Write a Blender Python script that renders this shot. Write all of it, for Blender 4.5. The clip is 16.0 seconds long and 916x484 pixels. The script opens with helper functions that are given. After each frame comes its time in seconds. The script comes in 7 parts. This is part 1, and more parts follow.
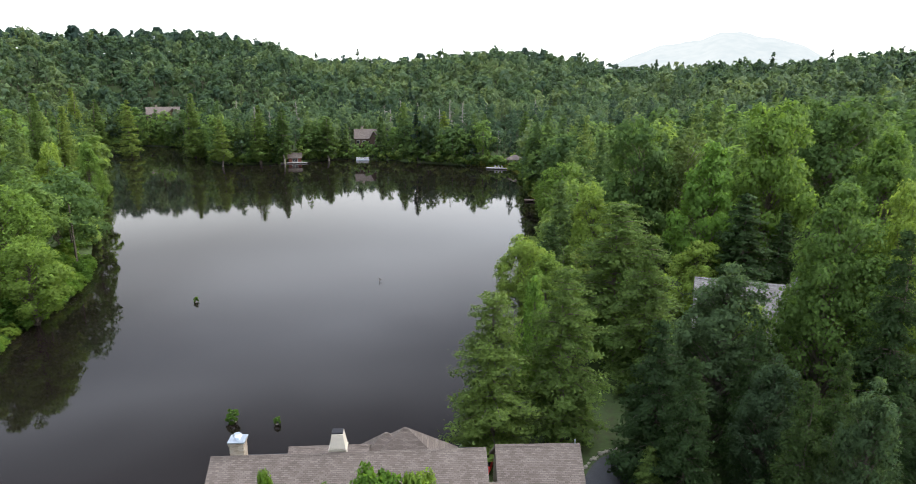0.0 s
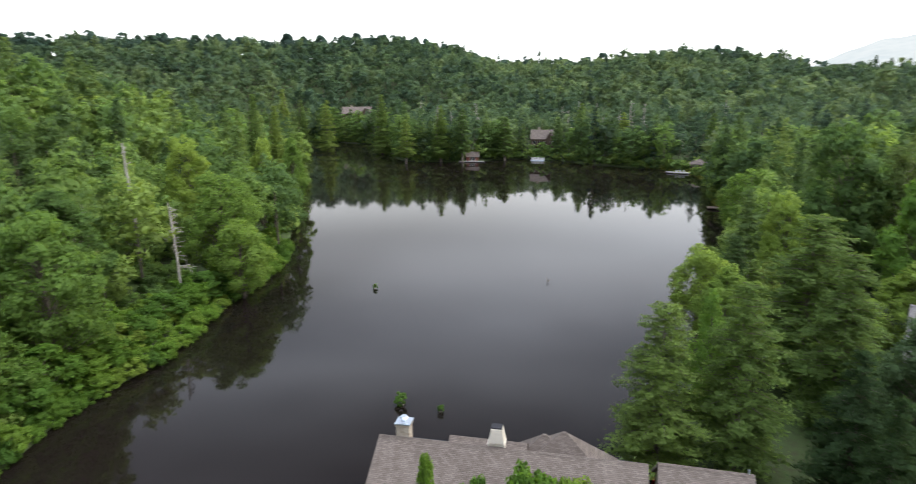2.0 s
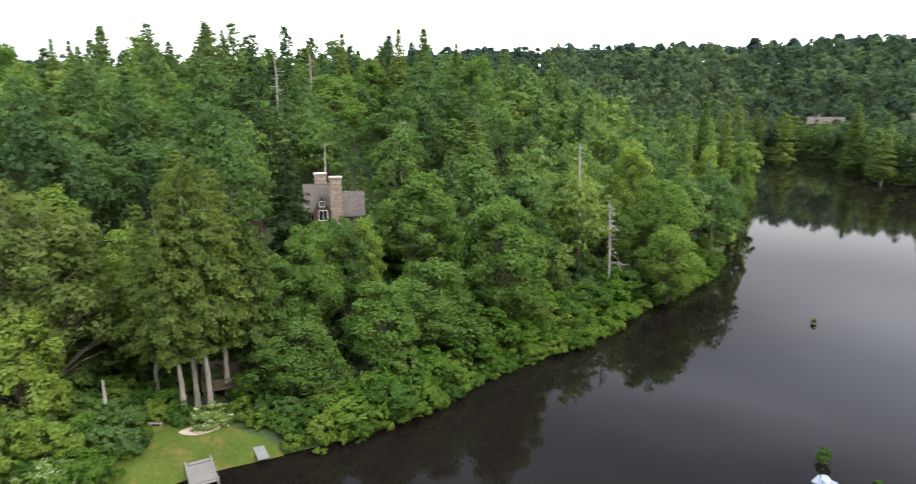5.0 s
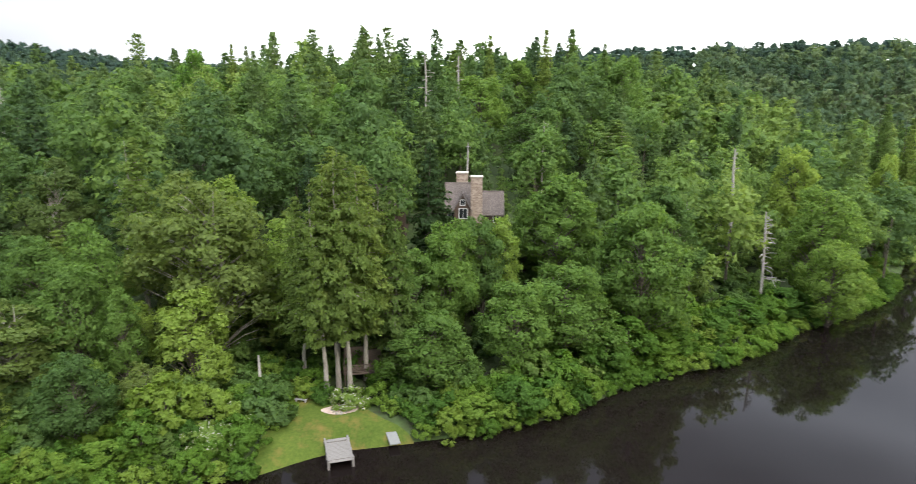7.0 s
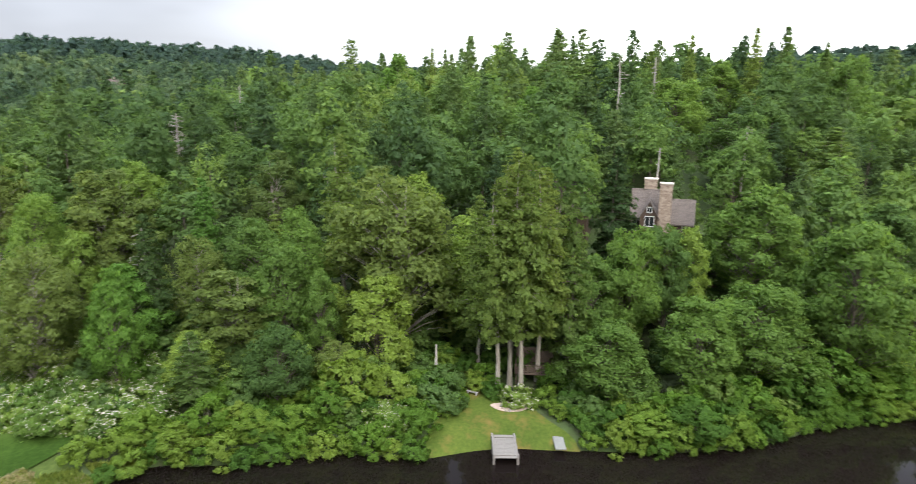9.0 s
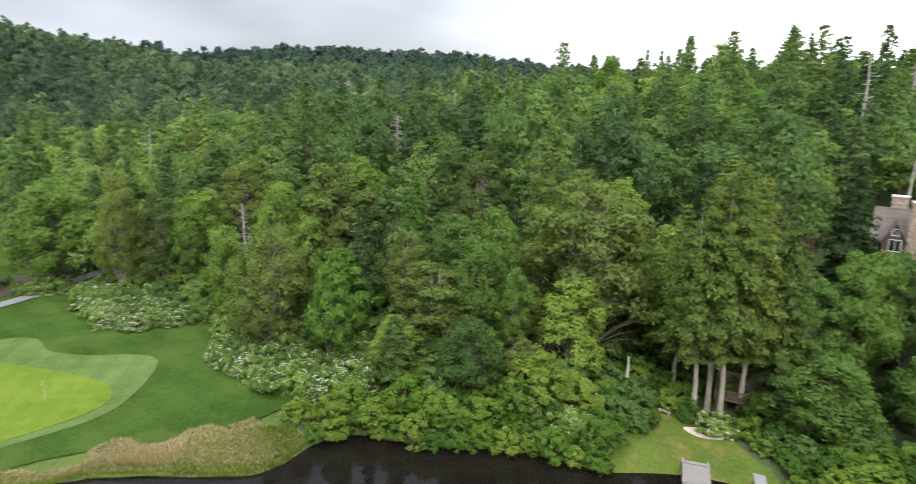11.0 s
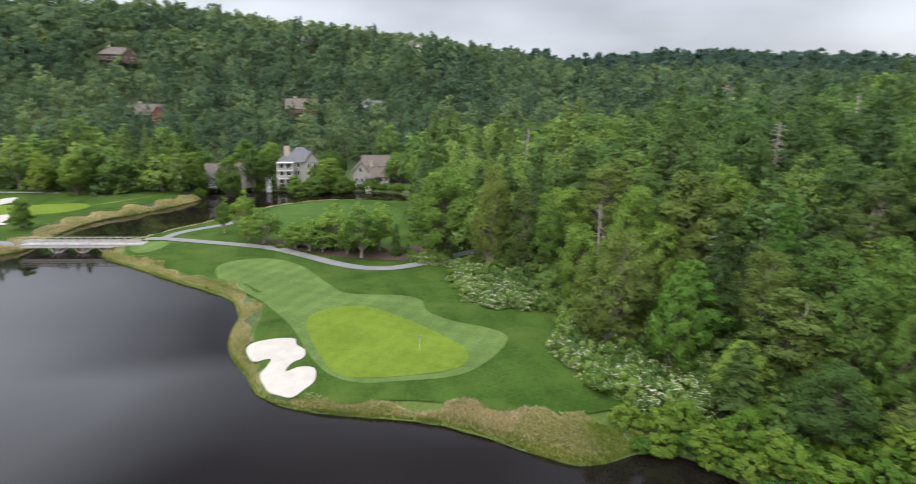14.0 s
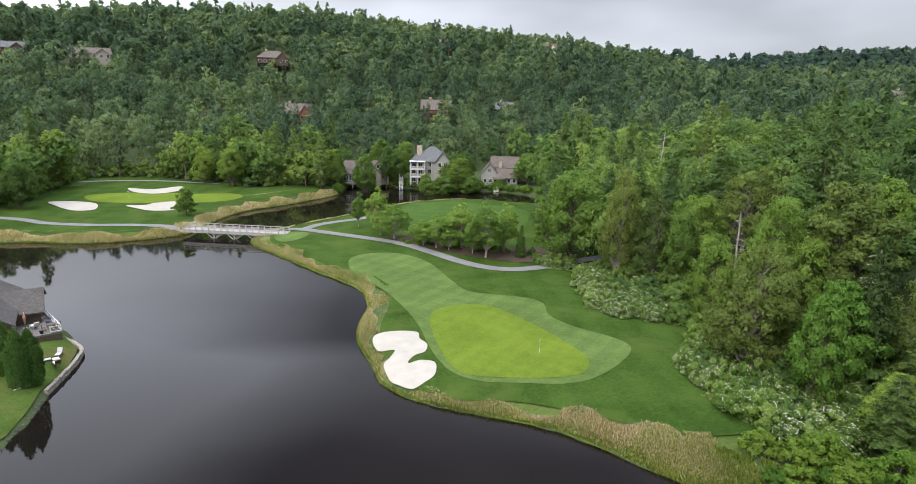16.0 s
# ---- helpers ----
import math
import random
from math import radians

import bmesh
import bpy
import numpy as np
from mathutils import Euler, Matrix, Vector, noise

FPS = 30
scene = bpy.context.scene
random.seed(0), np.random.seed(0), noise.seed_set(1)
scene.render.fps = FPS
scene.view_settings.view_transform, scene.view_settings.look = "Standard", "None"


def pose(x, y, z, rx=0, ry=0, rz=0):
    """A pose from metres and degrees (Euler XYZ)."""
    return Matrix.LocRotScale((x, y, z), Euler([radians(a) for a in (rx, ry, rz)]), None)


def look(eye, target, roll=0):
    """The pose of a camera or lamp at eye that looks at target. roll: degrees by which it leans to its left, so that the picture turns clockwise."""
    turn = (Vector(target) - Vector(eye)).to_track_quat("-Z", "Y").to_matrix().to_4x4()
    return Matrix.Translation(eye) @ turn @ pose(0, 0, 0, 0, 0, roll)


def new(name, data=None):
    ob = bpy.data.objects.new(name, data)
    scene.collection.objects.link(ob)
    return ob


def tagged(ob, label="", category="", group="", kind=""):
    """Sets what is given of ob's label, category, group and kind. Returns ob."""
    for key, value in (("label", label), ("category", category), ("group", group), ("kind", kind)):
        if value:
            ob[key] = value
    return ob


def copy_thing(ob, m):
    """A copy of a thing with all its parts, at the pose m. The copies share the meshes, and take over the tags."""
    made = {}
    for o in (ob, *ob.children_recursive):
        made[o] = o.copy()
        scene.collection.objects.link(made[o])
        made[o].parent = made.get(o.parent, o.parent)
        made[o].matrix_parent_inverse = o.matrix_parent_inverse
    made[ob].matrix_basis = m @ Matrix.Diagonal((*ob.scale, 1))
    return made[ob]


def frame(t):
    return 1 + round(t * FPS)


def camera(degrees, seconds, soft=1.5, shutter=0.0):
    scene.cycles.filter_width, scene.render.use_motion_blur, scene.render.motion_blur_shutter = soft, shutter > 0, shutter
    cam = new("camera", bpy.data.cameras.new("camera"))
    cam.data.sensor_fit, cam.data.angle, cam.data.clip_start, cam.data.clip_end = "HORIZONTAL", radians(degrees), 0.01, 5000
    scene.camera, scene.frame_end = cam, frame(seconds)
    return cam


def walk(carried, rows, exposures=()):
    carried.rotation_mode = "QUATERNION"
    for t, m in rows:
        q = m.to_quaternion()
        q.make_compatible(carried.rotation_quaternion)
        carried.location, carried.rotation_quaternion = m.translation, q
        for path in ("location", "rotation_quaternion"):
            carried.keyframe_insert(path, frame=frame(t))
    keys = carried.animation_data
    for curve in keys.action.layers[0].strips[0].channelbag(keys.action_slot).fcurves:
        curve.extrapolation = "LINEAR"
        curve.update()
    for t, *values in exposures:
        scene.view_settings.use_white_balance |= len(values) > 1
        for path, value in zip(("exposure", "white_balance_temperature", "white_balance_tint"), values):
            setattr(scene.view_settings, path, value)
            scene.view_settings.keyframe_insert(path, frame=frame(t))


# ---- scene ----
cam = camera(71.2, 16.0, soft=0.8, shutter=0.6)
EYE = 36.0
# seconds, yaw, pitch, roll: the drone hovers over the shore and turns to its left
TURN = (
    (0.0, 5.08, -13.89, 0.17),
    (0.5, 7.15, -13.94, -0.02),
    (1.0, 10.73, -13.93, -0.12),
    (1.5, 15.43, -13.91, -0.13),
    (2.0, 20.68, -13.84, -0.13),
    (2.5, 26.40, -13.75, -0.14),
    (3.0, 32.61, -13.62, -0.16),
    (3.5, 39.25, -13.52, -0.07),
    (4.0, 46.40, -13.39, -0.07),
    (4.5, 53.50, -13.28, -0.01),
    (7.0, 71.45, -13.17, 0.19),
    (7.5, 75.41, -13.13, 0.30),
    (8.0, 79.53, -13.13, 0.40),
    (8.5, 83.71, -13.13, 0.45),
    (9.0, 87.91, -13.09, 0.54),
    (11.5, 111.01, -13.07, 0.79),
    (12.0, 116.22, -13.10, 0.89),
    (12.5, 121.36, -13.13, 1.00),
    (13.0, 126.58, -13.16, 1.08),
    (13.5, 131.65, -13.20, 1.18),
    (14.0, 137.56, -13.23, 1.27),
    (14.5, 143.67, -13.28, 1.32),
    (15.0, 147.25, -13.34, 1.45),
    (15.5, 148.43, -13.36, 1.47),
    (16.0, 149.02, -13.36, 1.56),
)


def heading(yaw, pitch, roll):
    p, w = radians(pitch), radians(yaw)
    way = Vector((-math.sin(w) * math.cos(p), math.cos(w) * math.cos(p), math.sin(p)))
    eye = Vector((0, 0, EYE))
    return look(eye, eye + way * 10, roll)


walk(cam, [(t, heading(a, p, r)) for t, a, p, r in TURN],
     exposures=[(0.0, 0.27), (2.5, 0.20), (4.5, 0.22), (7.0, 0.40), (9.0, 0.44), (11.5, 0.33), (14.0, 0.17), (16.0, 0.16)])

# ---- world and sun ----
SUN_AZ, SUN_EL = radians(68), radians(42)   # clockwise from +y, above the horizon
BRIGHT_AZ = radians(45)                       # where the low cloud is brightest
world = bpy.data.worlds.new("overcast_sky")
scene.world = world
world.use_nodes = True
wn, wl = world.node_tree.nodes, world.node_tree.links
wn.clear()


def wnode(kind, **values):
    n = wn.new(kind)
    for k, v in values.items():
        n.inputs[k].default_value = v
    return n


w_out = wn.new("ShaderNodeOutputWorld")
w_bg = wnode("ShaderNodeBackground", Strength=0.1)
w_sky = wn.new("ShaderNodeTexSky")
w_sky.sky_type, w_sky.sun_disc = "NISHITA", False
w_sky.sun_elevation, w_sky.sun_rotation = SUN_EL, SUN_AZ
w_sky.air_density, w_sky.dust_density = 1.0, 3.0
w_co = wn.new("ShaderNodeTexCoord")
w_sep = wn.new("ShaderNodeSeparateXYZ")
wl.new(w_co.outputs["Generated"], w_sep.inputs[0])
# cloud sheets: stretch the direction towards the horizon
w_map = wn.new("ShaderNodeMapping")
w_map.inputs["Scale"].default_value = (1.0, 1.0, 3.2)
w_map.inputs["Location"].default_value = (0.35, 1.7, 0.2)
wl.new(w_co.outputs["Generated"], w_map.inputs[0])
w_noise = wnode("ShaderNodeTexNoise", Scale=1.25, Detail=4.0, Roughness=0.45)
wl.new(w_map.outputs[0], w_noise.inputs["Vector"])
w_cr = wn.new("ShaderNodeValToRGB")
w_cr.color_ramp.elements[0].position, w_cr.color_ramp.elements[0].color = 0.34, (2.7, 2.95, 3.65, 1)
w_cr.color_ramp.elements[1].position, w_cr.color_ramp.elements[1].color = 0.86, (16.5, 17.6, 20.0, 1)
# low cloud is brighter on one side, high cloud on the other, set for the lake's reflection
w_dot = wn.new("ShaderNodeVectorMath")
w_dot.operation = "DOT_PRODUCT"
w_dot.inputs[1].default_value = (1.0 * math.sin(BRIGHT_AZ), 1.0 * math.cos(BRIGHT_AZ), 0.0)
wl.new(w_co.outputs["Generated"], w_dot.inputs[0])
w_bright = wn.new("ShaderNodeMath")
w_off = wn.new("ShaderNodeMath")
w_off.operation = "SUBTRACT"
w_off.inputs[1].default_value = 0.5
wl.new(w_dot.outputs["Value"], w_off.inputs[0])
w_prod = wn.new("ShaderNodeMath")
w_prod.operation = "MULTIPLY"
w_cap = wn.new("ShaderNodeMapRange")
w_cap.interpolation_type = "SMOOTHSTEP"
for k, v in (("From Min", 0.14), ("From Max", 0.55), ("To Min", 0.5), ("To Max", -0.09)):
    w_cap.inputs[k].default_value = v
wl.new(w_sep.outputs["Z"], w_cap.inputs["Value"])
w_min = wn.new("ShaderNodeMath")
w_min.operation = "MINIMUM"
w_max = wn.new("ShaderNodeMath")
w_max.operation = "MAXIMUM"
w_max.inputs[1].default_value = -0.19
wl.new(w_prod.outputs[0], w_max.inputs[0])
wl.new(w_max.outputs[0], w_min.inputs[0])
wl.new(w_cap.outputs[0], w_min.inputs[1])
w_bright.operation = "ADD"
w_flip = wn.new("ShaderNodeMapRange")
w_flip.interpolation_type = "SMOOTHSTEP"
for k, v in (("From Min", 0.18), ("From Max", 0.60), ("To Min", 1.0), ("To Max", -1.0)):
    w_flip.inputs[k].default_value = v
wl.new(w_sep.outputs["Z"], w_flip.inputs["Value"])
wl.new(w_off.outputs[0], w_prod.inputs[0])
wl.new(w_flip.outputs[0], w_prod.inputs[1])
wl.new(w_min.outputs[0], w_bright.inputs[0])
wl.new(w_noise.outputs[0], w_bright.inputs[1])
# brighter patch added in the unseen high cloud to brighten the lake's reflection
w_back = wn.new("ShaderNodeVectorMath")
w_back.operation = "DOT_PRODUCT"
w_back.inputs[1].default_value = (0.26, -0.97, 0.0)
wl.new(w_co.outputs["Generated"], w_back.inputs[0])
w_patch = wn.new("ShaderNodeMapRange")
w_patch.interpolation_type = "SMOOTHSTEP"
for k, v in (("From Min", 0.70), ("From Max", 1.0), ("To Min", 0.0), ("To Max", 1.0)):
    w_patch.inputs[k].default_value = v
wl.new(w_back.outputs["Value"], w_patch.inputs["Value"])
w_rise = wn.new("ShaderNodeMapRange")
w_rise.interpolation_type = "SMOOTHSTEP"
for k, v in (("From Min", 0.14), ("From Max", 0.42), ("To Min", 0.0), ("To Max", 1.0)):
    w_rise.inputs[k].default_value = v
wl.new(w_sep.outputs["Z"], w_rise.inputs["Value"])
w_sum = wn.new("ShaderNodeMath")
w_sum.operation = "MULTIPLY_ADD"
wl.new(w_patch.outputs[0], w_sum.inputs[0])
wl.new(w_rise.outputs[0], w_sum.inputs[1])
wl.new(w_bright.outputs[0], w_sum.inputs[2])
wl.new(w_sum.outputs[0], w_cr.inputs[0])
# bright haze along the horizon, grey cloud base above it, brighter cloud overhead
w_hr = wn.new("ShaderNodeValToRGB")
w_hr.color_ramp.interpolation = "EASE"
for k, (p, v) in enumerate(((0.0, 1.0), (0.05, 0.97), (0.15, 0.74), (0.25, 0.34), (0.38, 0.0))):
    e = w_hr.color_ramp.elements[k] if k < 2 else w_hr.color_ramp.elements.new(p)
    e.position, e.color = p, (v, v, v, 1)
wl.new(w_sep.outputs["Z"], w_hr.inputs[0])
w_up = wn.new("ShaderNodeMapRange")
w_up.interpolation_type = "SMOOTHSTEP"
for k, v in (("From Min", 0.55), ("From Max", 1.0), ("To Min", 1.0), ("To Max", 7.5)):
    w_up.inputs[k].default_value = v
wl.new(w_sep.outputs["Z"], w_up.inputs["Value"])
w_vault = wn.new("ShaderNodeVectorMath")
w_vault.operation = "SCALE"
wl.new(w_cr.outputs[0], w_vault.inputs[0])
wl.new(w_up.outputs[0], w_vault.inputs["Scale"])
w_mix1 = wn.new("ShaderNodeMix")
w_mix1.data_type = "RGBA"
w_mix1.inputs["B"].default_value = (20.0, 20.3, 20.4, 1)
# the haze is thinner on the far side
w_side = wn.new("ShaderNodeMapRange")
w_side.interpolation_type = "SMOOTHSTEP"
for k, v in (("From Min", -0.985), ("From Max", -0.46), ("To Min", 0.14), ("To Max", 1.0)):
    w_side.inputs[k].default_value = v
wl.new(w_dot.outputs["Value"], w_side.inputs["Value"])
w_haze = wn.new("ShaderNodeMath")
w_haze.operation = "MULTIPLY"
wl.new(w_hr.outputs[0], w_haze.inputs[0])
wl.new(w_side.outputs[0], w_haze.inputs[1])
wl.new(w_haze.outputs[0], w_mix1.inputs["Factor"])
wl.new(w_vault.outputs[0], w_mix1.inputs["A"])
w_mix2 = wn.new("ShaderNodeMix")
w_mix2.data_type = "RGBA"
w_mix2.inputs["Factor"].default_value = 0.9
wl.new(w_sky.outputs[0], w_mix2.inputs["A"])
wl.new(w_mix1.outputs["Result"], w_mix2.inputs["B"])
wl.new(w_mix2.outputs["Result"], w_bg.inputs["Color"])
wl.new(w_bg.outputs[0], w_out.inputs[0])

sun = new("sun", bpy.data.lights.new("sun", "SUN"))
sun.data.energy, sun.data.angle, sun.data.color = 2.8, radians(40), (1.0, 0.95, 0.88)
sun.matrix_world = look((0, 0, 0), (-math.sin(SUN_AZ) * math.cos(SUN_EL), -math.cos(SUN_AZ) * math.cos(SUN_EL), -math.sin(SUN_EL)))

# ---- materials ----
class Mat:
    """A small builder for node materials."""

    def __init__(self, name, rough=0.8, metal=0.0):
        self.m = bpy.data.materials.new(name)
        self.m.use_nodes = True
        self.n, self.l = self.m.node_tree.nodes, self.m.node_tree.links
        self.b = self.n["Principled BSDF"]
        self.b.inputs["Roughness"].default_value = rough
        self.b.inputs["Metallic"].default_value = metal
        self.b.inputs["Specular IOR Level"].default_value = 0.3
        self.co = self.n.new("ShaderNodeTexCoord")

    def noise(self, scale, detail=4.0, rough=0.55, vec=None, stretch=None, coord="Object"):
        t = self.n.new("ShaderNodeTexNoise")
        t.inputs["Scale"].default_value, t.inputs["Detail"].default_value, t.inputs["Roughness"].default_value = scale, detail, rough
        src = vec or self.co.outputs[coord]
        if stretch:
            m = self.n.new("ShaderNodeMapping")
            m.inputs["Scale"].default_value = stretch
            self.l.new(src, m.inputs[0])
            src = m.outputs[0]
        self.l.new(src, t.inputs["Vector"])
        return t.outputs[0]

    def ramp(self, fac, *stops):
        r = self.n.new("ShaderNodeValToRGB")
        e = r.color_ramp.elements
        while len(e) < len(stops):
            e.new(0.5)
        for el, (p, c) in zip(e, stops):
            el.position, el.color = p, (*c, 1)
        self.l.new(fac, r.inputs[0])
        return r.outputs[0]

    def mix(self, fac, a, b, blend="MIX"):
        x = self.n.new("ShaderNodeMix")
        x.data_type, x.blend_type = "RGBA", blend
        for key, v in (("Factor", fac), ("A", a), ("B", b)):
            if isinstance(v, (int, float)):
                x.inputs[key].default_value = v
            elif isinstance(v, tuple):
                x.inputs[key].default_value = (*v, 1)
            else:
                self.l.new(v, x.inputs[key])
        return x.outputs["Result"]

    def math(self, op, a, b=0.0, c=0.0):
        x = self.n.new("ShaderNodeMath")
        x.operation = op
        for i, v in enumerate((a, b, c)):
            if isinstance(v, (int, float)):
                x.inputs[i].default_value = v
            else:
                self.l.new(v, x.inputs[i])
        return x.outputs[0]

    def color(self, c):
        if isinstance(c, tuple):
            self.b.inputs["Base Color"].default_value = (*c, 1)
        else:
            self.l.new(c, self.b.inputs["Base Color"])
        return self

    def bump(self, fac, strength=0.4, dist=0.02):
        b = self.n.new("ShaderNodeBump")
        b.inputs["Strength"].default_value, b.inputs["Distance"].default_value = strength, dist
        self.l.new(fac, b.inputs["Height"])
        self.l.new(b.outputs[0], self.b.inputs["Normal"])
        return self

    def rand(self):
        return self.n.new("ShaderNodeObjectInfo").outputs["Random"]

    def attr(self, name):
        a = self.n.new("ShaderNodeAttribute")
        a.attribute_name = name
        return a.outputs["Fac"]


def plain(name, c, rough=0.7, metal=0.0, vary=0.12, scale=6.0, bump=0.0):
    """Paint, metal or stone of one colour, with blotches and grain."""
    m = Mat(name, rough, metal)
    f = m.mix(0.5, m.noise(scale, 5), m.noise(scale * 9, 3))
    lo, hi = tuple(v * (1 - vary) for v in c), tuple(min(1, v * (1 + vary)) for v in c)
    m.color(m.ramp(f, (0.35, lo), (0.65, hi)))
    if bump:
        m.bump(f, bump, 0.02)
    return m.m


def leaf_material(name, dark, mid, light, own=False, glow=0.5, fine=8.0, gaps=0.30):
    """Foliage: each tree its own green, leaves a little translucent, sprays broken up into leaves of about 1 / fine metres.
    own: take the tree's tint from the object."""
    m = Mat(name, 0.62)
    tint = m.rand() if own else m.attr("tint")
    c1 = m.ramp(tint, (0.0, dark), (0.5, mid), (1.0, light))
    isl = m.n.new("ShaderNodeNewGeometry").outputs["Random Per Island"]
    c2 = m.mix(1.0, c1, m.ramp(isl, (0.0, (0.78, 0.78, 0.80)), (0.75, (1.0, 1.0, 1.0)), (1.0, (1.20, 1.18, 1.06))), "MULTIPLY")
    m.color(c2)
    m.b.inputs["Specular IOR Level"].default_value = 0.12
    tr = m.n.new("ShaderNodeBsdfTranslucent")
    m.l.new(m.mix(1.0, c2, (1.75, 1.65, 1.15), "MULTIPLY"), tr.inputs["Color"])
    sh = m.n.new("ShaderNodeMixShader")
    sh.inputs[0].default_value = glow
    m.l.new(m.b.outputs[0], sh.inputs[1])
    m.l.new(tr.outputs[0], sh.inputs[2])
    out = sh.outputs[0]
    if gaps:
        hole = m.math("LESS_THAN", m.noise(fine, 2.0, 0.6), gaps)
        cut = m.n.new("ShaderNodeMixShader")
        m.l.new(hole, cut.inputs[0])
        m.l.new(out, cut.inputs[1])
        m.l.new(m.n.new("ShaderNodeBsdfTransparent").outputs[0], cut.inputs[2])
        out = cut.outputs[0]
    m.l.new(out, m.n["Material Output"].inputs["Surface"])
    return m.m


M_BROAD = leaf_material("broadleaf_leaves", (0.078, 0.139, 0.040), (0.132, 0.220, 0.047), (0.219, 0.304, 0.062), True)
M_OLIVE = leaf_material("oak_leaves", (0.095, 0.140, 0.041), (0.135, 0.187, 0.049), (0.185, 0.233, 0.061), True)
M_YOUNG = leaf_material("young_conifer_needles", (0.083, 0.182, 0.039), (0.103, 0.207, 0.043), (0.122, 0.227, 0.048), True)
M_MAPLE = leaf_material("maple_leaves", (0.077, 0.167, 0.033), (0.106, 0.210, 0.039), (0.146, 0.247, 0.048), True)
M_FEATHER = leaf_material("white_pine_needles", (0.135, 0.198, 0.047), (0.164, 0.227, 0.053), (0.192, 0.254, 0.061), True)
M_DUSKY = leaf_material("dusky_leaves", (0.052, 0.090, 0.042), (0.066, 0.112, 0.050), (0.082, 0.132, 0.056), True)
M_PINE = leaf_material("pine_needles", (0.086, 0.145, 0.041), (0.133, 0.203, 0.051), (0.186, 0.256, 0.061), True, fine=8.0)
M_HEMLOCK = leaf_material("hemlock_needles", (0.039, 0.074, 0.027), (0.055, 0.098, 0.033), (0.074, 0.124, 0.039), True, fine=8.0)
M_SHRUB = leaf_material("shrub_leaves", (0.069, 0.144, 0.026), (0.120, 0.216, 0.031), (0.183, 0.260, 0.046), True, fine=8.0)
M_WOODS = leaf_material("woodland_leaves", (0.071, 0.125, 0.046), (0.121, 0.201, 0.055), (0.200, 0.279, 0.072), gaps=0)
M_WOODS_PINE = leaf_material("woodland_needles", (0.065, 0.115, 0.051), (0.108, 0.170, 0.060), (0.160, 0.227, 0.074), gaps=0)
# hillside and far-ridge leaves are tinted bluer, distance haze put into their colour
M_HILL_HAZED = leaf_material("hazed_hillside_leaves", (0.047, 0.084, 0.051), (0.088, 0.140, 0.074), (0.145, 0.202, 0.092), gaps=0)
M_HILL_PINE_HAZED = leaf_material("hazed_hillside_needles", (0.042, 0.074, 0.050), (0.072, 0.114, 0.071), (0.104, 0.149, 0.085), gaps=0)
M_FAR_HAZED = leaf_material("hazed_far_ridge_leaves", (0.040, 0.073, 0.057), (0.053, 0.092, 0.070), (0.070, 0.114, 0.079), gaps=0)
M_BIRCH = leaf_material("birch_leaves", (0.113, 0.195, 0.047), (0.152, 0.249, 0.053), (0.203, 0.304, 0.062), True, gaps=0.36)
M_FLOWER = plain("cream_blossom", (0.58, 0.53, 0.41), 0.6, vary=0.15)


def bark(name, lo, hi):
    m = Mat(name, 0.9)
    f = m.mix(0.5, m.noise(2.2, 5, stretch=(3, 3, 0.5)), m.noise(14, 4, stretch=(3, 3, 0.4)))
    m.color(m.ramp(f, (0.36, lo), (0.64, hi))).bump(f, 0.6, 0.03)
    return m.m


M_BARK = bark("grey_bark", (0.07, 0.055, 0.04), (0.22, 0.19, 0.15))
M_PALE_BARK = bark("pale_bark", (0.16, 0.14, 0.11), (0.42, 0.38, 0.32))
M_DEAD = bark("weathered_deadwood", (0.18, 0.16, 0.13), (0.46, 0.43, 0.38))

m = Mat("lake_water", 0.035)
m.b.inputs["IOR"].default_value, m.b.inputs["Specular IOR Level"].default_value = 1.33, 0.5
m.color(m.ramp(m.noise(0.02, 3), (0.3, (0.006, 0.0045, 0.004)), (0.7, (0.009, 0.0065, 0.0055))))
m.bump(m.mix(0.6, m.noise(0.9, 3, stretch=(1, 1.6, 1)), m.noise(0.12, 4)), 0.045, 0.05)
M_WATER = m.m

m = Mat("forest_floor", 0.95)
f = m.mix(0.5, m.noise(0.08, 6), m.noise(1.4, 5))
m.color(m.ramp(f, (0.3, (0.036, 0.030, 0.017)), (0.5, (0.044, 0.066, 0.020)), (0.72, (0.070, 0.115, 0.028)))).bump(f, 0.8, 0.3)
M_GROUND = m.m


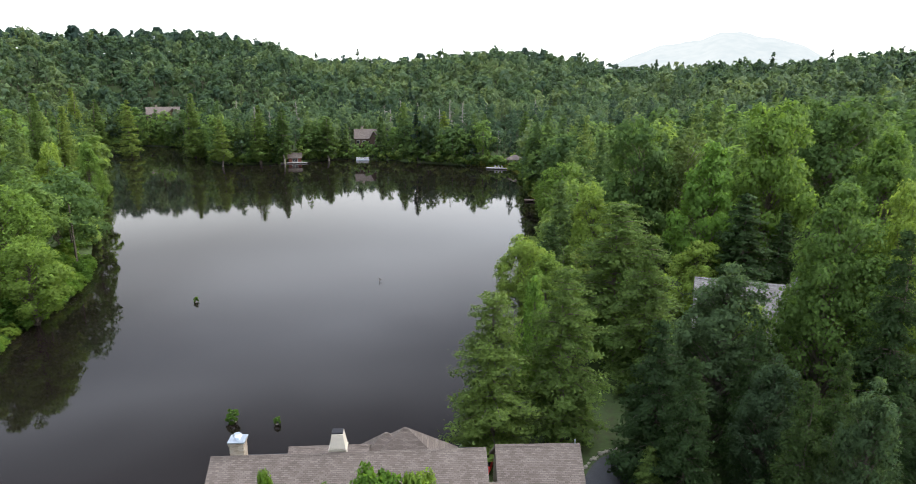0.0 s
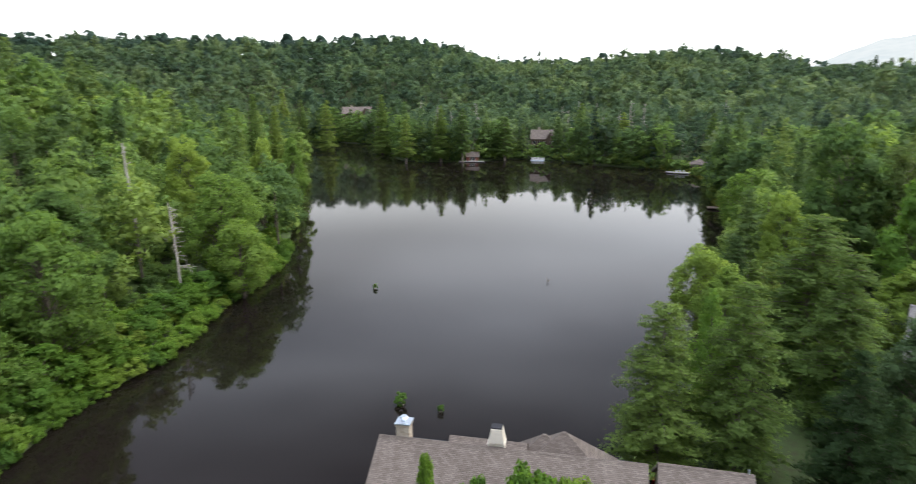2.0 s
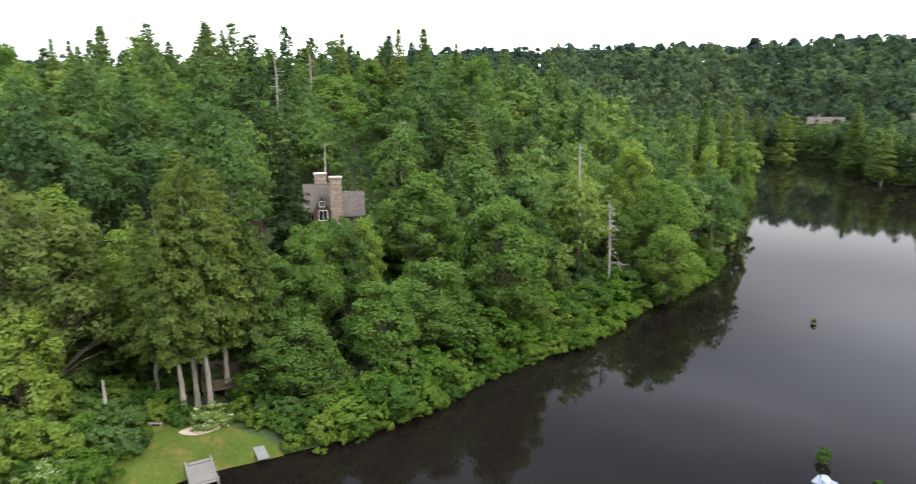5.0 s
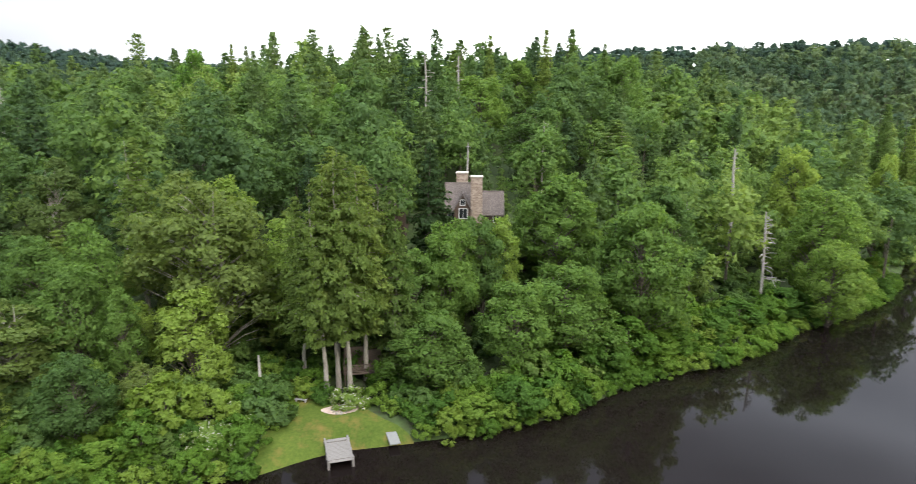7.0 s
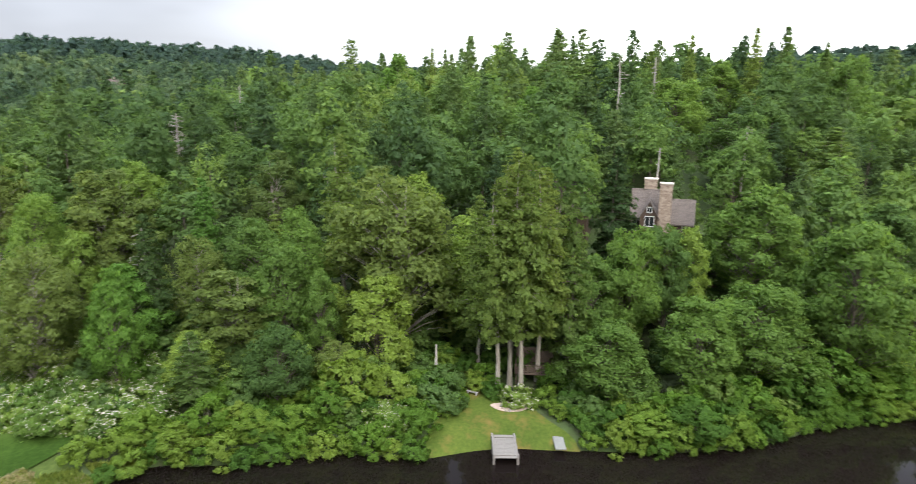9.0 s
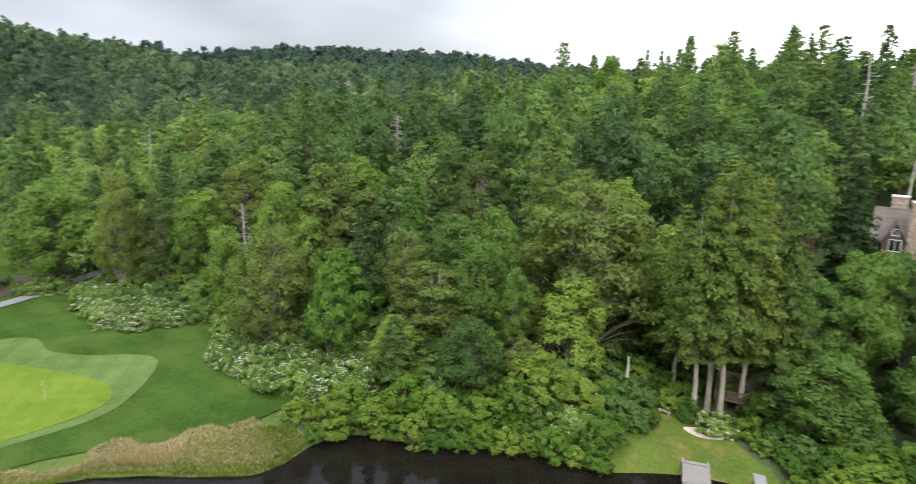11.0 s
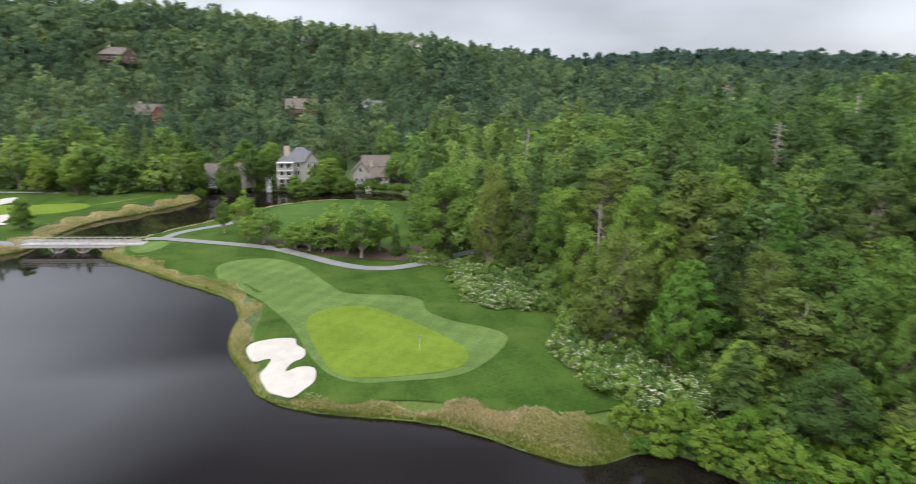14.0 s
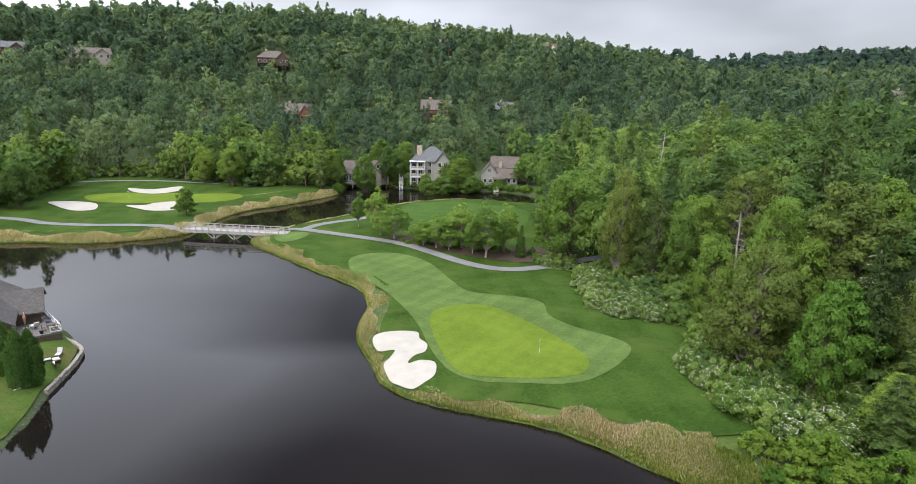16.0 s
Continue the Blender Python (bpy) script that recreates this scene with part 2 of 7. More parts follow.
def turf(name, lo, hi, stripe=0.0, width=2.0, turn=0.0, dry=None, wear=0.52, patch=0.11):
    m = Mat(name, 0.9)
    m.b.inputs["Specular IOR Level"].default_value = 0.04
    f = m.mix(0.5, m.noise(0.13, 6, 0.62), m.noise(2.6, 6, 0.75))
    c = m.ramp(f, (0.38, tuple(v * 0.86 for v in lo)), (0.62, tuple(v * 1.10 for v in hi)))
    if stripe:
        mp = m.n.new("ShaderNodeMapping")
        mp.inputs["Rotation"].default_value = (0, 0, radians(turn))
        m.l.new(m.co.outputs["Object"], mp.inputs[0])
        sx = m.n.new("ShaderNodeSeparateXYZ")
        m.l.new(mp.outputs[0], sx.inputs[0])
        s = m.math("SINE", m.math("MULTIPLY", sx.outputs["X"], math.pi / width))
        s2 = m.math("SINE", m.math("MULTIPLY", sx.outputs["Y"], math.pi / width))
        a = m.math("MULTIPLY_ADD", s, 2.2, 0.5)
        a.node.use_clamp = True
        a2 = m.math("MULTIPLY_ADD", s2, 2.2, 0.5)
        a2.node.use_clamp = True
        a = m.math("ADD", m.math("MULTIPLY", a, 0.65), m.math("MULTIPLY", a2, 0.35))
        c = m.mix(a, c, m.mix(1.0, c, (1 + stripe, 1 + stripe, 1 + stripe), "MULTIPLY"))
    if dry:
        c = m.mix(m.ramp(m.noise(patch, 6, 0.6), (wear, (0, 0, 0)), (wear + 0.18, (1, 1, 1))), c, dry)
    m.color(c).bump(m.noise(9, 3), 0.4, 0.04)
    return m.m


M_ROUGH = turf("mown_rough_turf", (0.0241, 0.0507, 0.0077), (0.0421, 0.0740, 0.0129), 0.14, 2.6, 25, dry=(0.060, 0.090, 0.018), wear=0.50)
M_FRINGE = turf("fairway_turf", (0.0681, 0.1058, 0.0276), (0.0865, 0.1270, 0.0350), 0.15, 1.8, 62)
M_GREEN = turf("putting_green_turf", (0.094, 0.138, 0.016), (0.114, 0.158, 0.020), 0.07, 1.3, 62)
M_ISLE = turf("plain_fairway_turf", (0.0405, 0.0792, 0.0158), (0.0581, 0.1012, 0.0211), 0.04, 3.0, 40)
M_LAWN = turf("shore_lawn", (0.048, 0.078, 0.014), (0.084, 0.110, 0.020), dry=(0.15, 0.112, 0.034), wear=0.50, patch=0.4)
m = Mat("bunker_sand", 0.95)
f = m.mix(0.5, m.noise(0.5, 4), m.noise(7, 4))
m.color(m.ramp(f, (0.3, (0.31, 0.28, 0.235)), (0.7, (0.44, 0.405, 0.35)))).bump(m.noise(3, 4, stretch=(1, 5, 1)), 0.5, 0.05)
M_SAND = m.m
m = Mat("asphalt_path", 0.9)
f = m.mix(0.5, m.noise(0.4, 4), m.noise(20, 3))
m.color(m.ramp(f, (0.3, (0.13, 0.128, 0.125)), (0.7, (0.21, 0.205, 0.20))))
M_PATH = m.m
M_ASPHALT = plain("dark_driveway_asphalt", (0.045, 0.046, 0.05), 0.9, vary=0.25, scale=1.0)
M_MULCH = plain("bark_mulch", (0.06, 0.04, 0.028), 0.95, vary=0.4, scale=3, bump=0.5)
M_REED = leaf_material("dry_tall_grass", (0.32, 0.30, 0.14), (0.48, 0.41, 0.26), (0.62, 0.52, 0.39), gaps=0)
M_SEDGE = leaf_material("green_tall_grass", (0.14, 0.20, 0.04), (0.22, 0.27, 0.055), (0.33, 0.35, 0.09), gaps=0)

# ---- plan of the lake: shore points, in metres ----
LAKE = [(-5, 58), (-4, 62), (-3, 74), (0.5, 92), (1.5, 106), (3, 117), (8.5, 156), (8.5, 178), (8.2, 200), (4.7, 211), (4, 232), (2, 260),
        (-5.5, 281), (-22, 290), (-50, 300), (-63, 308), (-81, 309), (-91, 303), (-103, 289), (-123, 282), (-138, 285), (-152, 306),
        (-180, 346), (-216, 360), (-251, 355), (-282, 330), (-275, 292), (-225, 262), (-172, 228), (-141, 207), (-119, 169), (-92, 128), (-77, 102)]
LAKE += [(-73.5, 87), (-70, 74), (-65.5, 62), (-64.7, 50), (-63.5, 43.5), (-60.5, 36), (-58.5, 25), (-59.3, 15), (-60, 8), (-59.5, 3), (-58, -2),
         (-59.2, -10), (-57.8, -16.5), (-57.2, -24), (-57.4, -27.6), (-54, -31.2), (-50, -32), (-47, -34.5), (-45, -41), (-42, -49), (-37, -55),
         (-32, -61.5), (-30, -68), (-31.2, -73), (-32.3, -81), (-35.2, -88), (-39.5, -94.5), (-42, -102), (-41.8, -108.5), (-38.8, -120), (-35.3, -137)]
LAKE += [(-33, -145.5), (-34.5, -153), (-41, -158), (-48, -162), (-58, -166.5), (-75, -174), (-90, -181), (-110, -179), (-125, -165), (-133, -168),
         (-137, -182), (-128, -195), (-115, -200), (-103, -213), (-87, -222), (-76, -207), (-56, -195), (-41, -188.5), (-32.5, -180),
         (-26, -171), (-21, -163.5), (-10, -162), (0, -163), (10, -169), (18, -172), (45, -178), (80, -170), (90, -140), (60, -118), (30, -112),
         (10, -110), (4.5, -107), (2.4, -98.5), (1.9, -95.5), (4.8, -87), (5.6, -82.5), (7.3, -76), (9.3, -71.5), (12, -50), (5, -25), (-5, -5), (-15, 10), (-22, 25), (-27, 36), (-27, 44), (-22, 49), (-12, 52)]


def smooth_loop(pts, step=1.0):
    """A closed Catmull-Rom curve through the points, sampled about every step metres."""
    p = np.array(pts, float)
    out = []
    for i in range(len(p)):
        a, b, c, d = p[i - 1], p[i], p[(i + 1) % len(p)], p[(i + 2) % len(p)]
        n = max(2, int(np.linalg.norm(c - b) / step))
        for t in np.arange(n) / n:
            out.append(0.5 * (2 * b + (c - a) * t + (2 * a - 5 * b + 4 * c - d) * t * t + (3 * b - a - 3 * c + d) * t ** 3))
    return np.array(out)


def smooth_line(pts, step=1.0):
    p = np.array([pts[0], *pts, pts[-1]], float)
    out = []
    for i in range(1, len(p) - 2):
        a, b, c, d = p[i - 1], p[i], p[i + 1], p[i + 2]
        n = max(2, int(np.linalg.norm(c - b) / step))
        for t in np.arange(n) / n:
            out.append(0.5 * (2 * b + (c - a) * t + (2 * a - 5 * b + 4 * c - d) * t * t + (3 * b - a - 3 * c + d) * t ** 3))
    return np.array(out + [p[-1]])


def inside(poly, x, y):
    r = np.zeros(x.shape, bool)
    q = np.roll(poly, -1, 0)
    for (ax, ay), (bx, by) in zip(poly, q):
        if ay != by:
            r ^= ((ay > y) != (by > y)) & (x < (bx - ax) * (y - ay) / (by - ay) + ax)
    return r


def away(poly, x, y, closed=True):
    """Distance to the polygon's edge or the line."""
    best = np.full(x.shape, 1e9)
    q = np.roll(poly, -1, 0) if closed else poly[1:]
    for (ax, ay), (bx, by) in zip(poly, q):
        dx, dy = bx - ax, by - ay
        t = np.clip(((x - ax) * dx + (y - ay) * dy) / (dx * dx + dy * dy + 1e-9), 0, 1)
        np.minimum(best, (x - ax - t * dx) ** 2 + (y - ay - t * dy) ** 2, out=best)
    return np.sqrt(best)


def ease(v):
    v = np.clip(v, 0, 1)
    return v * v * (3 - 2 * v)


SHORE = smooth_loop(LAKE, 4.0)
# open ground where no trees stand
GOLF = np.array([(-55, -33), (-46, -44), (-36, -56), (-31, -62), (-30, -68), (-33, -82), (-40, -95), (-42, -106), (-36, -135), (-34, -148), (-40, -156), (-58, -165), (-85, -178), (-108, -177),
                 (-122, -164), (-121, -158), (-96, -123), (-85, -104), (-99, -99), (-83, -90), (-76, -85), (-71, -75), (-73, -67), (-77, -61), (-75, -57), (-66, -52), (-61, -44), (-60, -37)])
GOLF2 = np.array([(-22, -166), (-34, -183), (-51, -193), (-72, -206), (-63, -218), (-47, -217), (-46, -227), (-34, -241), (-21, -257), (-4, -262), (4, -237), (14, -212), (30, -205), (30, -175),
                  (10, -169), (0, -163), (-10, -162)])
LAWN = np.array([(-57.7, -0.6), (-58.4, 5.7), (-58.4, 8.6), (-57.6, 14.4), (-60.2, 14.7), (-63.3, 12.5), (-66, 11), (-69, 9), (-74, 6), (-80, 2), (-79, 0), (-71, 3.2), (-66, 2.5), (-63.5, 0)])
YARD = np.array([(-26, 24), (8, 24), (14, 40), (12, 52), (0, 52), (-24, 50)])
POINT = np.array([(1, -96), (10, -72), (16, -64), (40, -64), (50, -115), (6, -112)])
HOUSES = np.array([(-80, -218), (-104, -211), (-130, -193), (-150, -190), (-150, -206), (-138, -214), (-112, -230), (-84, -232)])
# the hills round the lake: bearing to the left of +y, distance of foot and ridge, height of the ridge
RIDGES = [(-180, 260, 560, 70), (-160, 250, 560, 60), (-90, 200, 650, 45), (-60, 200, 640, 40), (-29, 260, 640, 45), (-23, 260, 620, 35), (-10, 300, 620, 29), (-5, 310, 620, 38),
          (2, 320, 620, 45), (9, 330, 620, 40), (17, 330, 640, 39), (21, 340, 640, 57), (28, 380, 650, 65), (36, 400, 650, 56), (45, 400, 660, 58), (57, 400, 680, 62), (72, 300, 760, 43), (92, 250, 860, 46),
          (98, 260, 900, 52), (106, 270, 900, 66), (117, 270, 900, 73), (124, 270, 880, 66), (128, 260, 720, 51), (137, 250, 560, 54), (144, 250, 550, 63), (152, 250, 560, 72), (161, 260, 570, 79), (174, 270, 570, 77)]
KNOLLS = [(-390, -150, 90, 120, 0, 15), (-195, 55, 72, 105, 10, 25), (-140, 185, 36, 55, 35, 7), (120, 180, 80, 120, 0, 8)]


def relief(x, y):
    """Hills over the shore land."""
    az, r = np.degrees(np.arctan2(-x, y)), np.hypot(x, y)
    t = np.array(RIDGES, float)
    t = np.concatenate([t, t[:1] + [[360, 0, 0, 0]]])
    foot, ridge, high = (np.interp(az, t[:, 0], t[:, k]) for k in (1, 2, 3))
    u = (r - foot) / (ridge - foot)
    z = (high - 5) * np.where(r < ridge, ease(u), 1 - 0.4 * ease((r - ridge) / 700))
    for cx, cy, sx, sy, turn, h in KNOLLS:
        c, s = math.cos(radians(turn)), math.sin(radians(turn))
        u, v = ((x - cx) * c + (y - cy) * s) / sx, (-(x - cx) * s + (y - cy) * c) / sy
        z += h * np.exp(-0.5 * (u * u + v * v))
    z += ease(r / 500) * (2.5 * np.sin(x * 0.021 + 1.3) * np.cos(y * 0.019) + 2.2 * np.sin(x * 0.011 + y * 0.013))
    return z


def land(x, y):
    """Height of the ground."""
    d = away(SHORE, x, y)
    d = np.where(inside(SHORE, x, y), -d, d)
    far = np.clip(d, 0, None)
    z = 0.9 * (1 - np.exp(-far / 1.3)) + 5.0 * (1 - np.exp(-far / 70)) + relief(x, y) * ease(far / 85)
    for poly, level in ((GOLF, 1.5), (GOLF2, 1.8), (LAWN, 1.2), (YARD, 1.4), (POINT, 1.4), (HOUSES, 2.2)):
        e = np.where(inside(poly, x, y), 0.0, away(poly, x, y))
        w = 1 - ease(e / 32)
        flat = level * (1 - np.exp(-far / 1.6))
        z = z * (1 - w) + flat * w
    return np.where(d > 0, z, np.maximum(d * 0.55, -2.0)), d


def spaced(lo, hi, near_lo, near_hi, step):
    mid = np.arange(near_lo, near_hi + step / 2, step)
    out, v, s = [], near_hi, step
    while v < hi:
        s *= 1.12
        v += s
        out.append(v)
    low, v, s = [], near_lo, step
    while v > lo:
        s *= 1.12
        v -= s
        low.append(v)
    return np.array(low[::-1] + list(mid) + out)


GX, GY = spaced(-4600, 4600, -150, 30, 2.0), spaced(-4600, 4600, -250, 320, 2.0)
XX, YY = np.meshgrid(GX, GY)
ZZ, DD = land(XX, YY)


def grid_at(table, x, y):
    x, y = np.asarray(x, float), np.asarray(y, float)
    i = np.clip(np.searchsorted(GX, x) - 1, 0, len(GX) - 2)
    j = np.clip(np.searchsorted(GY, y) - 1, 0, len(GY) - 2)
    u, v = (x - GX[i]) / (GX[i + 1] - GX[i]), (y - GY[j]) / (GY[j + 1] - GY[j])
    return table[j, i] * (1 - u) * (1 - v) + table[j, i + 1] * u * (1 - v) + table[j + 1, i] * (1 - u) * v + table[j + 1, i + 1] * u * v


def gz(x, y):
    return grid_at(ZZ, x, y)


def inland(x, y):
    return grid_at(DD, x, y)


def mesh_of(name, verts, faces, mats, smooth=False, mat_index=None, tint=None, normals=None):
    """A mesh from arrays of vertices and of triangles or quads."""
    verts, faces = np.asarray(verts, np.float32), np.asarray(faces, np.int32)
    me = bpy.data.meshes.new(name)
    k = faces.shape[1]
    me.vertices.add(len(verts))
    me.vertices.foreach_set("co", verts.ravel())
    me.loops.add(faces.size)
    me.loops.foreach_set("vertex_index", faces.ravel())
    me.polygons.add(len(faces))
    me.polygons.foreach_set("loop_start", np.arange(0, faces.size, k, dtype=np.int32))
    me.polygons.foreach_set("use_smooth", np.full(len(faces), smooth))
    for mt in mats:
        me.materials.append(mt)
    if mat_index is not None:
        me.polygons.foreach_set("material_index", np.asarray(mat_index, np.int32))
    if tint is not None:
        me.attributes.new("tint", "FLOAT", "POINT").data.foreach_set("value", np.asarray(tint, np.float32))
    if normals is not None:
        me.attributes.new("custom_normal", "FLOAT_VECTOR", "POINT").data.foreach_set("vector", np.asarray(normals, np.float32).ravel())
    me.update(calc_edges=True)
    return me


nx, ny = len(GX), len(GY)
jj, ii = np.meshgrid(np.arange(ny - 1), np.arange(nx - 1), indexing="ij")
q = (jj * nx + ii).ravel()
ground = new("ground", mesh_of("ground", np.stack([XX.ravel(), YY.ravel(), ZZ.ravel()], 1), np.stack([q, q + 1, q + nx + 1, q + nx], 1), [M_GROUND], True))
tagged(ground, "dark leaf-strewn forest floor rising from the lake shore", "ground", kind="structure")

lx, ly = np.linspace(-300, 110, 42), np.linspace(-240, 380, 63)
lxx, lyy = np.meshgrid(lx, ly)
jj, ii = np.meshgrid(np.arange(62), np.arange(41), indexing="ij")
q = (jj * 42 + ii).ravel()
water = new("water", mesh_of("water", np.stack([lxx.ravel(), lyy.ravel(), 0 * lxx.ravel()], 1), np.stack([q, q + 1, q + 43, q + 42], 1), [M_WATER], True))
tagged(water, "calm dark brown lake water mirroring trees and sky", "water", kind="structure")


def part(name, mesh, material=None, parent=None, label=""):
    """One mesh object under a thing or part. mesh: a bmesh or a finished mesh."""
    if isinstance(mesh, bmesh.types.BMesh):
        me = bpy.data.meshes.new(name)
        mesh.to_mesh(me)
        mesh.free()
        mesh = me
    if material is not None:
        mesh.materials.clear()
        mesh.materials.append(material)
    ob = new(name, mesh)
    ob.parent = parent
    return tagged(ob, label)


def thing(name, place, turn, label, category, group=""):
    ob = new(name)
    ob.empty_display_size = 0.5
    ob.matrix_basis = pose(*place, 0, 0, turn)
    return tagged(ob, label, category, group)


from mathutils.geometry import delaunay_2d_cdt


def sheet(name, loop, lift, material, label, step=2.0, crown=None, kind="structure", category="ground"):
    """A thin ground cover that follows the land inside a closed outline."""
    lo, hi = loop.min(0), loop.max(0)
    px, py = np.meshgrid(np.arange(lo[0], hi[0], step), np.arange(lo[1], hi[1], step))
    px, py = px.ravel(), py.ravel()
    keep = inside(loop, px, py)
    px, py = px[keep], py[keep]
    keep = away(loop, px, py) > step * 0.35
    px, py = px[keep], py[keep]
    pts = [Vector(p) for p in loop] + [Vector((a, b)) for a, b in zip(px, py)]
    n = len(loop)
    v, e, f, *_ = delaunay_2d_cdt(pts, [(i, (i + 1) % n) for i in range(n)], [list(range(n))], 1, 1e-4)
    v = np.array(v)
    z = gz(v[:, 0], v[:, 1]) + lift
    if crown is not None:
        z = z + crown(v[:, 0], v[:, 1], loop)
    tri = np.array([t for t in (list(f)) if len(t) == 3])
    # wind upwards
    a, b, c = v[tri[:, 0]], v[tri[:, 1]], v[tri[:, 2]]
    flip = ((b[:, 0] - a[:, 0]) * (c[:, 1] - a[:, 1]) - (b[:, 1] - a[:, 1]) * (c[:, 0] - a[:, 0])) < 0
    tri[flip] = tri[flip][:, ::-1]
    ob = new(name, mesh_of(name, np.column_stack([v, z]), tri, [material], True))
    return tagged(ob, label, category, kind=kind)

# ---- foliage ----
rng = np.random.default_rng(7)


def unit(v):
    return v / (np.linalg.norm(v, axis=-1, keepdims=True) + 1e-9)


def leaf_tris(at, nrm, size, r=rng):
    """A ragged triangle for each leaf clump, at its place, facing its normal."""
    n = len(at)
    a = unit(np.cross(nrm, unit(r.normal(size=(n, 3)))))
    b = np.cross(unit(nrm), a)
    out = np.empty((n, 3, 3), np.float32)
    for k in range(3):
        ang = 2.094 * k + r.uniform(-0.5, 0.5, n)
        rad = size * r.uniform(0.7, 1.25, n)
        out[:, k] = at + a * (rad * np.cos(ang))[:, None] + b * (rad * np.sin(ang))[:, None]
    return out


def broad_crown(height, base, radius, lobes, count, size, r, peak=0.55, span=1.72, ragged=0.6, flat=0.74, lobe=(0.15, 0.31), grain=0.30):
    """Sprays of leaves at the ends of the limbs, heaped into an uneven crown with notches."""
    mid, half = base + (height - base) * 0.45, (height - base) * 0.52
    i = np.arange(lobes) + 0.5
    z = 1 - span * i / lobes
    ang = i * 2.39996 + r.uniform(0, 6)
    d = np.stack([np.sqrt(1 - np.clip(z, -1, 1) ** 2) * np.cos(ang), np.sqrt(1 - np.clip(z, -1, 1) ** 2) * np.sin(ang), z], 1)
    d = unit(d + r.normal(0, 0.20, d.shape))
    reach = r.uniform(0.58, 0.95, lobes)
    for k in range(4):
        reach *= 1 + 0.10 * np.sin(4.2 * (d @ unit(r.normal(size=3))) + r.uniform(0, 6.28))
    for k in range(3):
        reach *= np.where(d @ unit(r.normal(size=3) * [1, 1, 0.5]) > 0.90, 0.66, 1.0)
    reach = np.clip(reach, 0.35, 1.0)[:, None]
    taper = (1 - peak * np.clip(d[:, 2:], 0, 1) * 0.5)
    c = d * reach * np.array([radius, radius, half]) * np.concatenate([taper, taper, np.ones_like(taper)], 1)
    c[:, 2] += mid
    lr = radius * r.uniform(*lobe, lobes)
    k = r.choice(lobes, count, p=lr ** 2 / (lr ** 2).sum())
    n = unit(r.normal(size=(count, 3)) + np.array([0, 0, 0.35]) + d[k] * 0.7)
    p = c[k] + n * (lr[k] * r.uniform(0.45, 1.10, count))[:, None] * np.array([1, 1, flat])
    face = unit(n + r.normal(0, ragged, n.shape) + np.array([0, 0, 0.25]))
    soft = unit(n * 0.55 + d[k] * 0.5 + np.array([0, 0, 0.42]) + r.normal(0, grain, n.shape))
    return leaf_tris(p, face, size * r.uniform(0.6, 1.3, count), r), soft, c, lr


def pine_crown(height, base, radius, count, size, r, droop=0.1, levels=None, slim=0.75, full=6, thick=0.46):
    """Whorls of side branches, each carrying flat sprays of needles."""
    levels = levels or max(6, int((height - base) / 0.9))
    pads, tips = [], []
    for k in range(levels):
        u = 1 - (1 - (k + r.uniform(0, 0.8)) / levels) ** 1.22
        z = base + (height - base) * u
        reach = radius * (1 - u) ** slim * min(1, 0.62 + 1.8 * u) * r.uniform(0.82, 1.1) + 0.35
        a0 = r.uniform(0, 6.28)
        nb = full if u < 0.75 else 5
        for b in range(nb):
            ang, ln = a0 + 6.283 * b / nb + r.uniform(-0.4, 0.4), reach * r.uniform(0.55, 1.10)
            tip = np.array([math.cos(ang) * ln, math.sin(ang) * ln, z - droop * ln + 0.12 * ln * (u - 0.3) + r.normal(0, 0.15)])
            tips.append((np.array([0, 0, z]), tip))
            m = max(2, int(ln / (radius * 0.16)))
            for q in range(m):
                f = 0.25 + 0.75 * (q + 1) / m
                pads.append((*(np.array([0, 0, z]) * (1 - f) + tip * f), 0.24 * ln * (1.2 - 0.55 * f) + 0.22))
    for q in range(int((height - base) * 0.45 / 0.3)):
        pads.append((*r.normal(0, 0.12 + 0.02 * q, 2), height - 0.2 - 0.3 * q, 0.20 + 0.035 * q))
    pads = np.array(pads)
    w = pads[:, 3] ** 1.1 + 0.25
    k = r.choice(len(pads), count, p=w / w.sum())
    o = r.normal(0, 0.55, (count, 3)) * pads[k, 3:4] * np.array([1, 1, thick])
    p = pads[k, :3] + o
    out = unit(p * [1, 1, 0])
    face = unit(r.normal(0, 0.5, (count, 3)) + np.array([0, 0, 0.75]) + out * 0.45)
    soft = unit(np.array([0, 0, 0.7]) + out * 0.75 + unit(o) * 0.35 + r.normal(0, 0.28, p.shape))
    small = 1.12 - 0.42 * np.clip((p[:, 2] - base) / (height - base), 0, 1)
    return leaf_tris(p, face, size * small * r.uniform(0.6, 1.35, count), r), soft, tips


def tube(path, radii, sides=6):
    """A tapered tube along a path: vertices and quads."""
    path, v, f = np.array(path, float), [], []
    for i, (p, rad) in enumerate(zip(path, radii)):
        t = unit(path[min(i + 1, len(path) - 1)] - path[max(i - 1, 0)])
        a = unit(np.cross(t, [0.31, 0.95, 0.05] if abs(t[2]) > 0.8 else [0, 0, 1.0]))
        b = np.cross(t, a)
        for s in range(sides):
            w = 6.28318 * s / sides
            v.append(p + rad * (math.cos(w) * a + math.sin(w) * b))
    for i in range(len(path) - 1):
        for s in range(sides):
            f.append((i * sides + s, i * sides + (s + 1) % sides, (i + 1) * sides + (s + 1) % sides, (i + 1) * sides + s))
    return np.array(v), np.array(f)


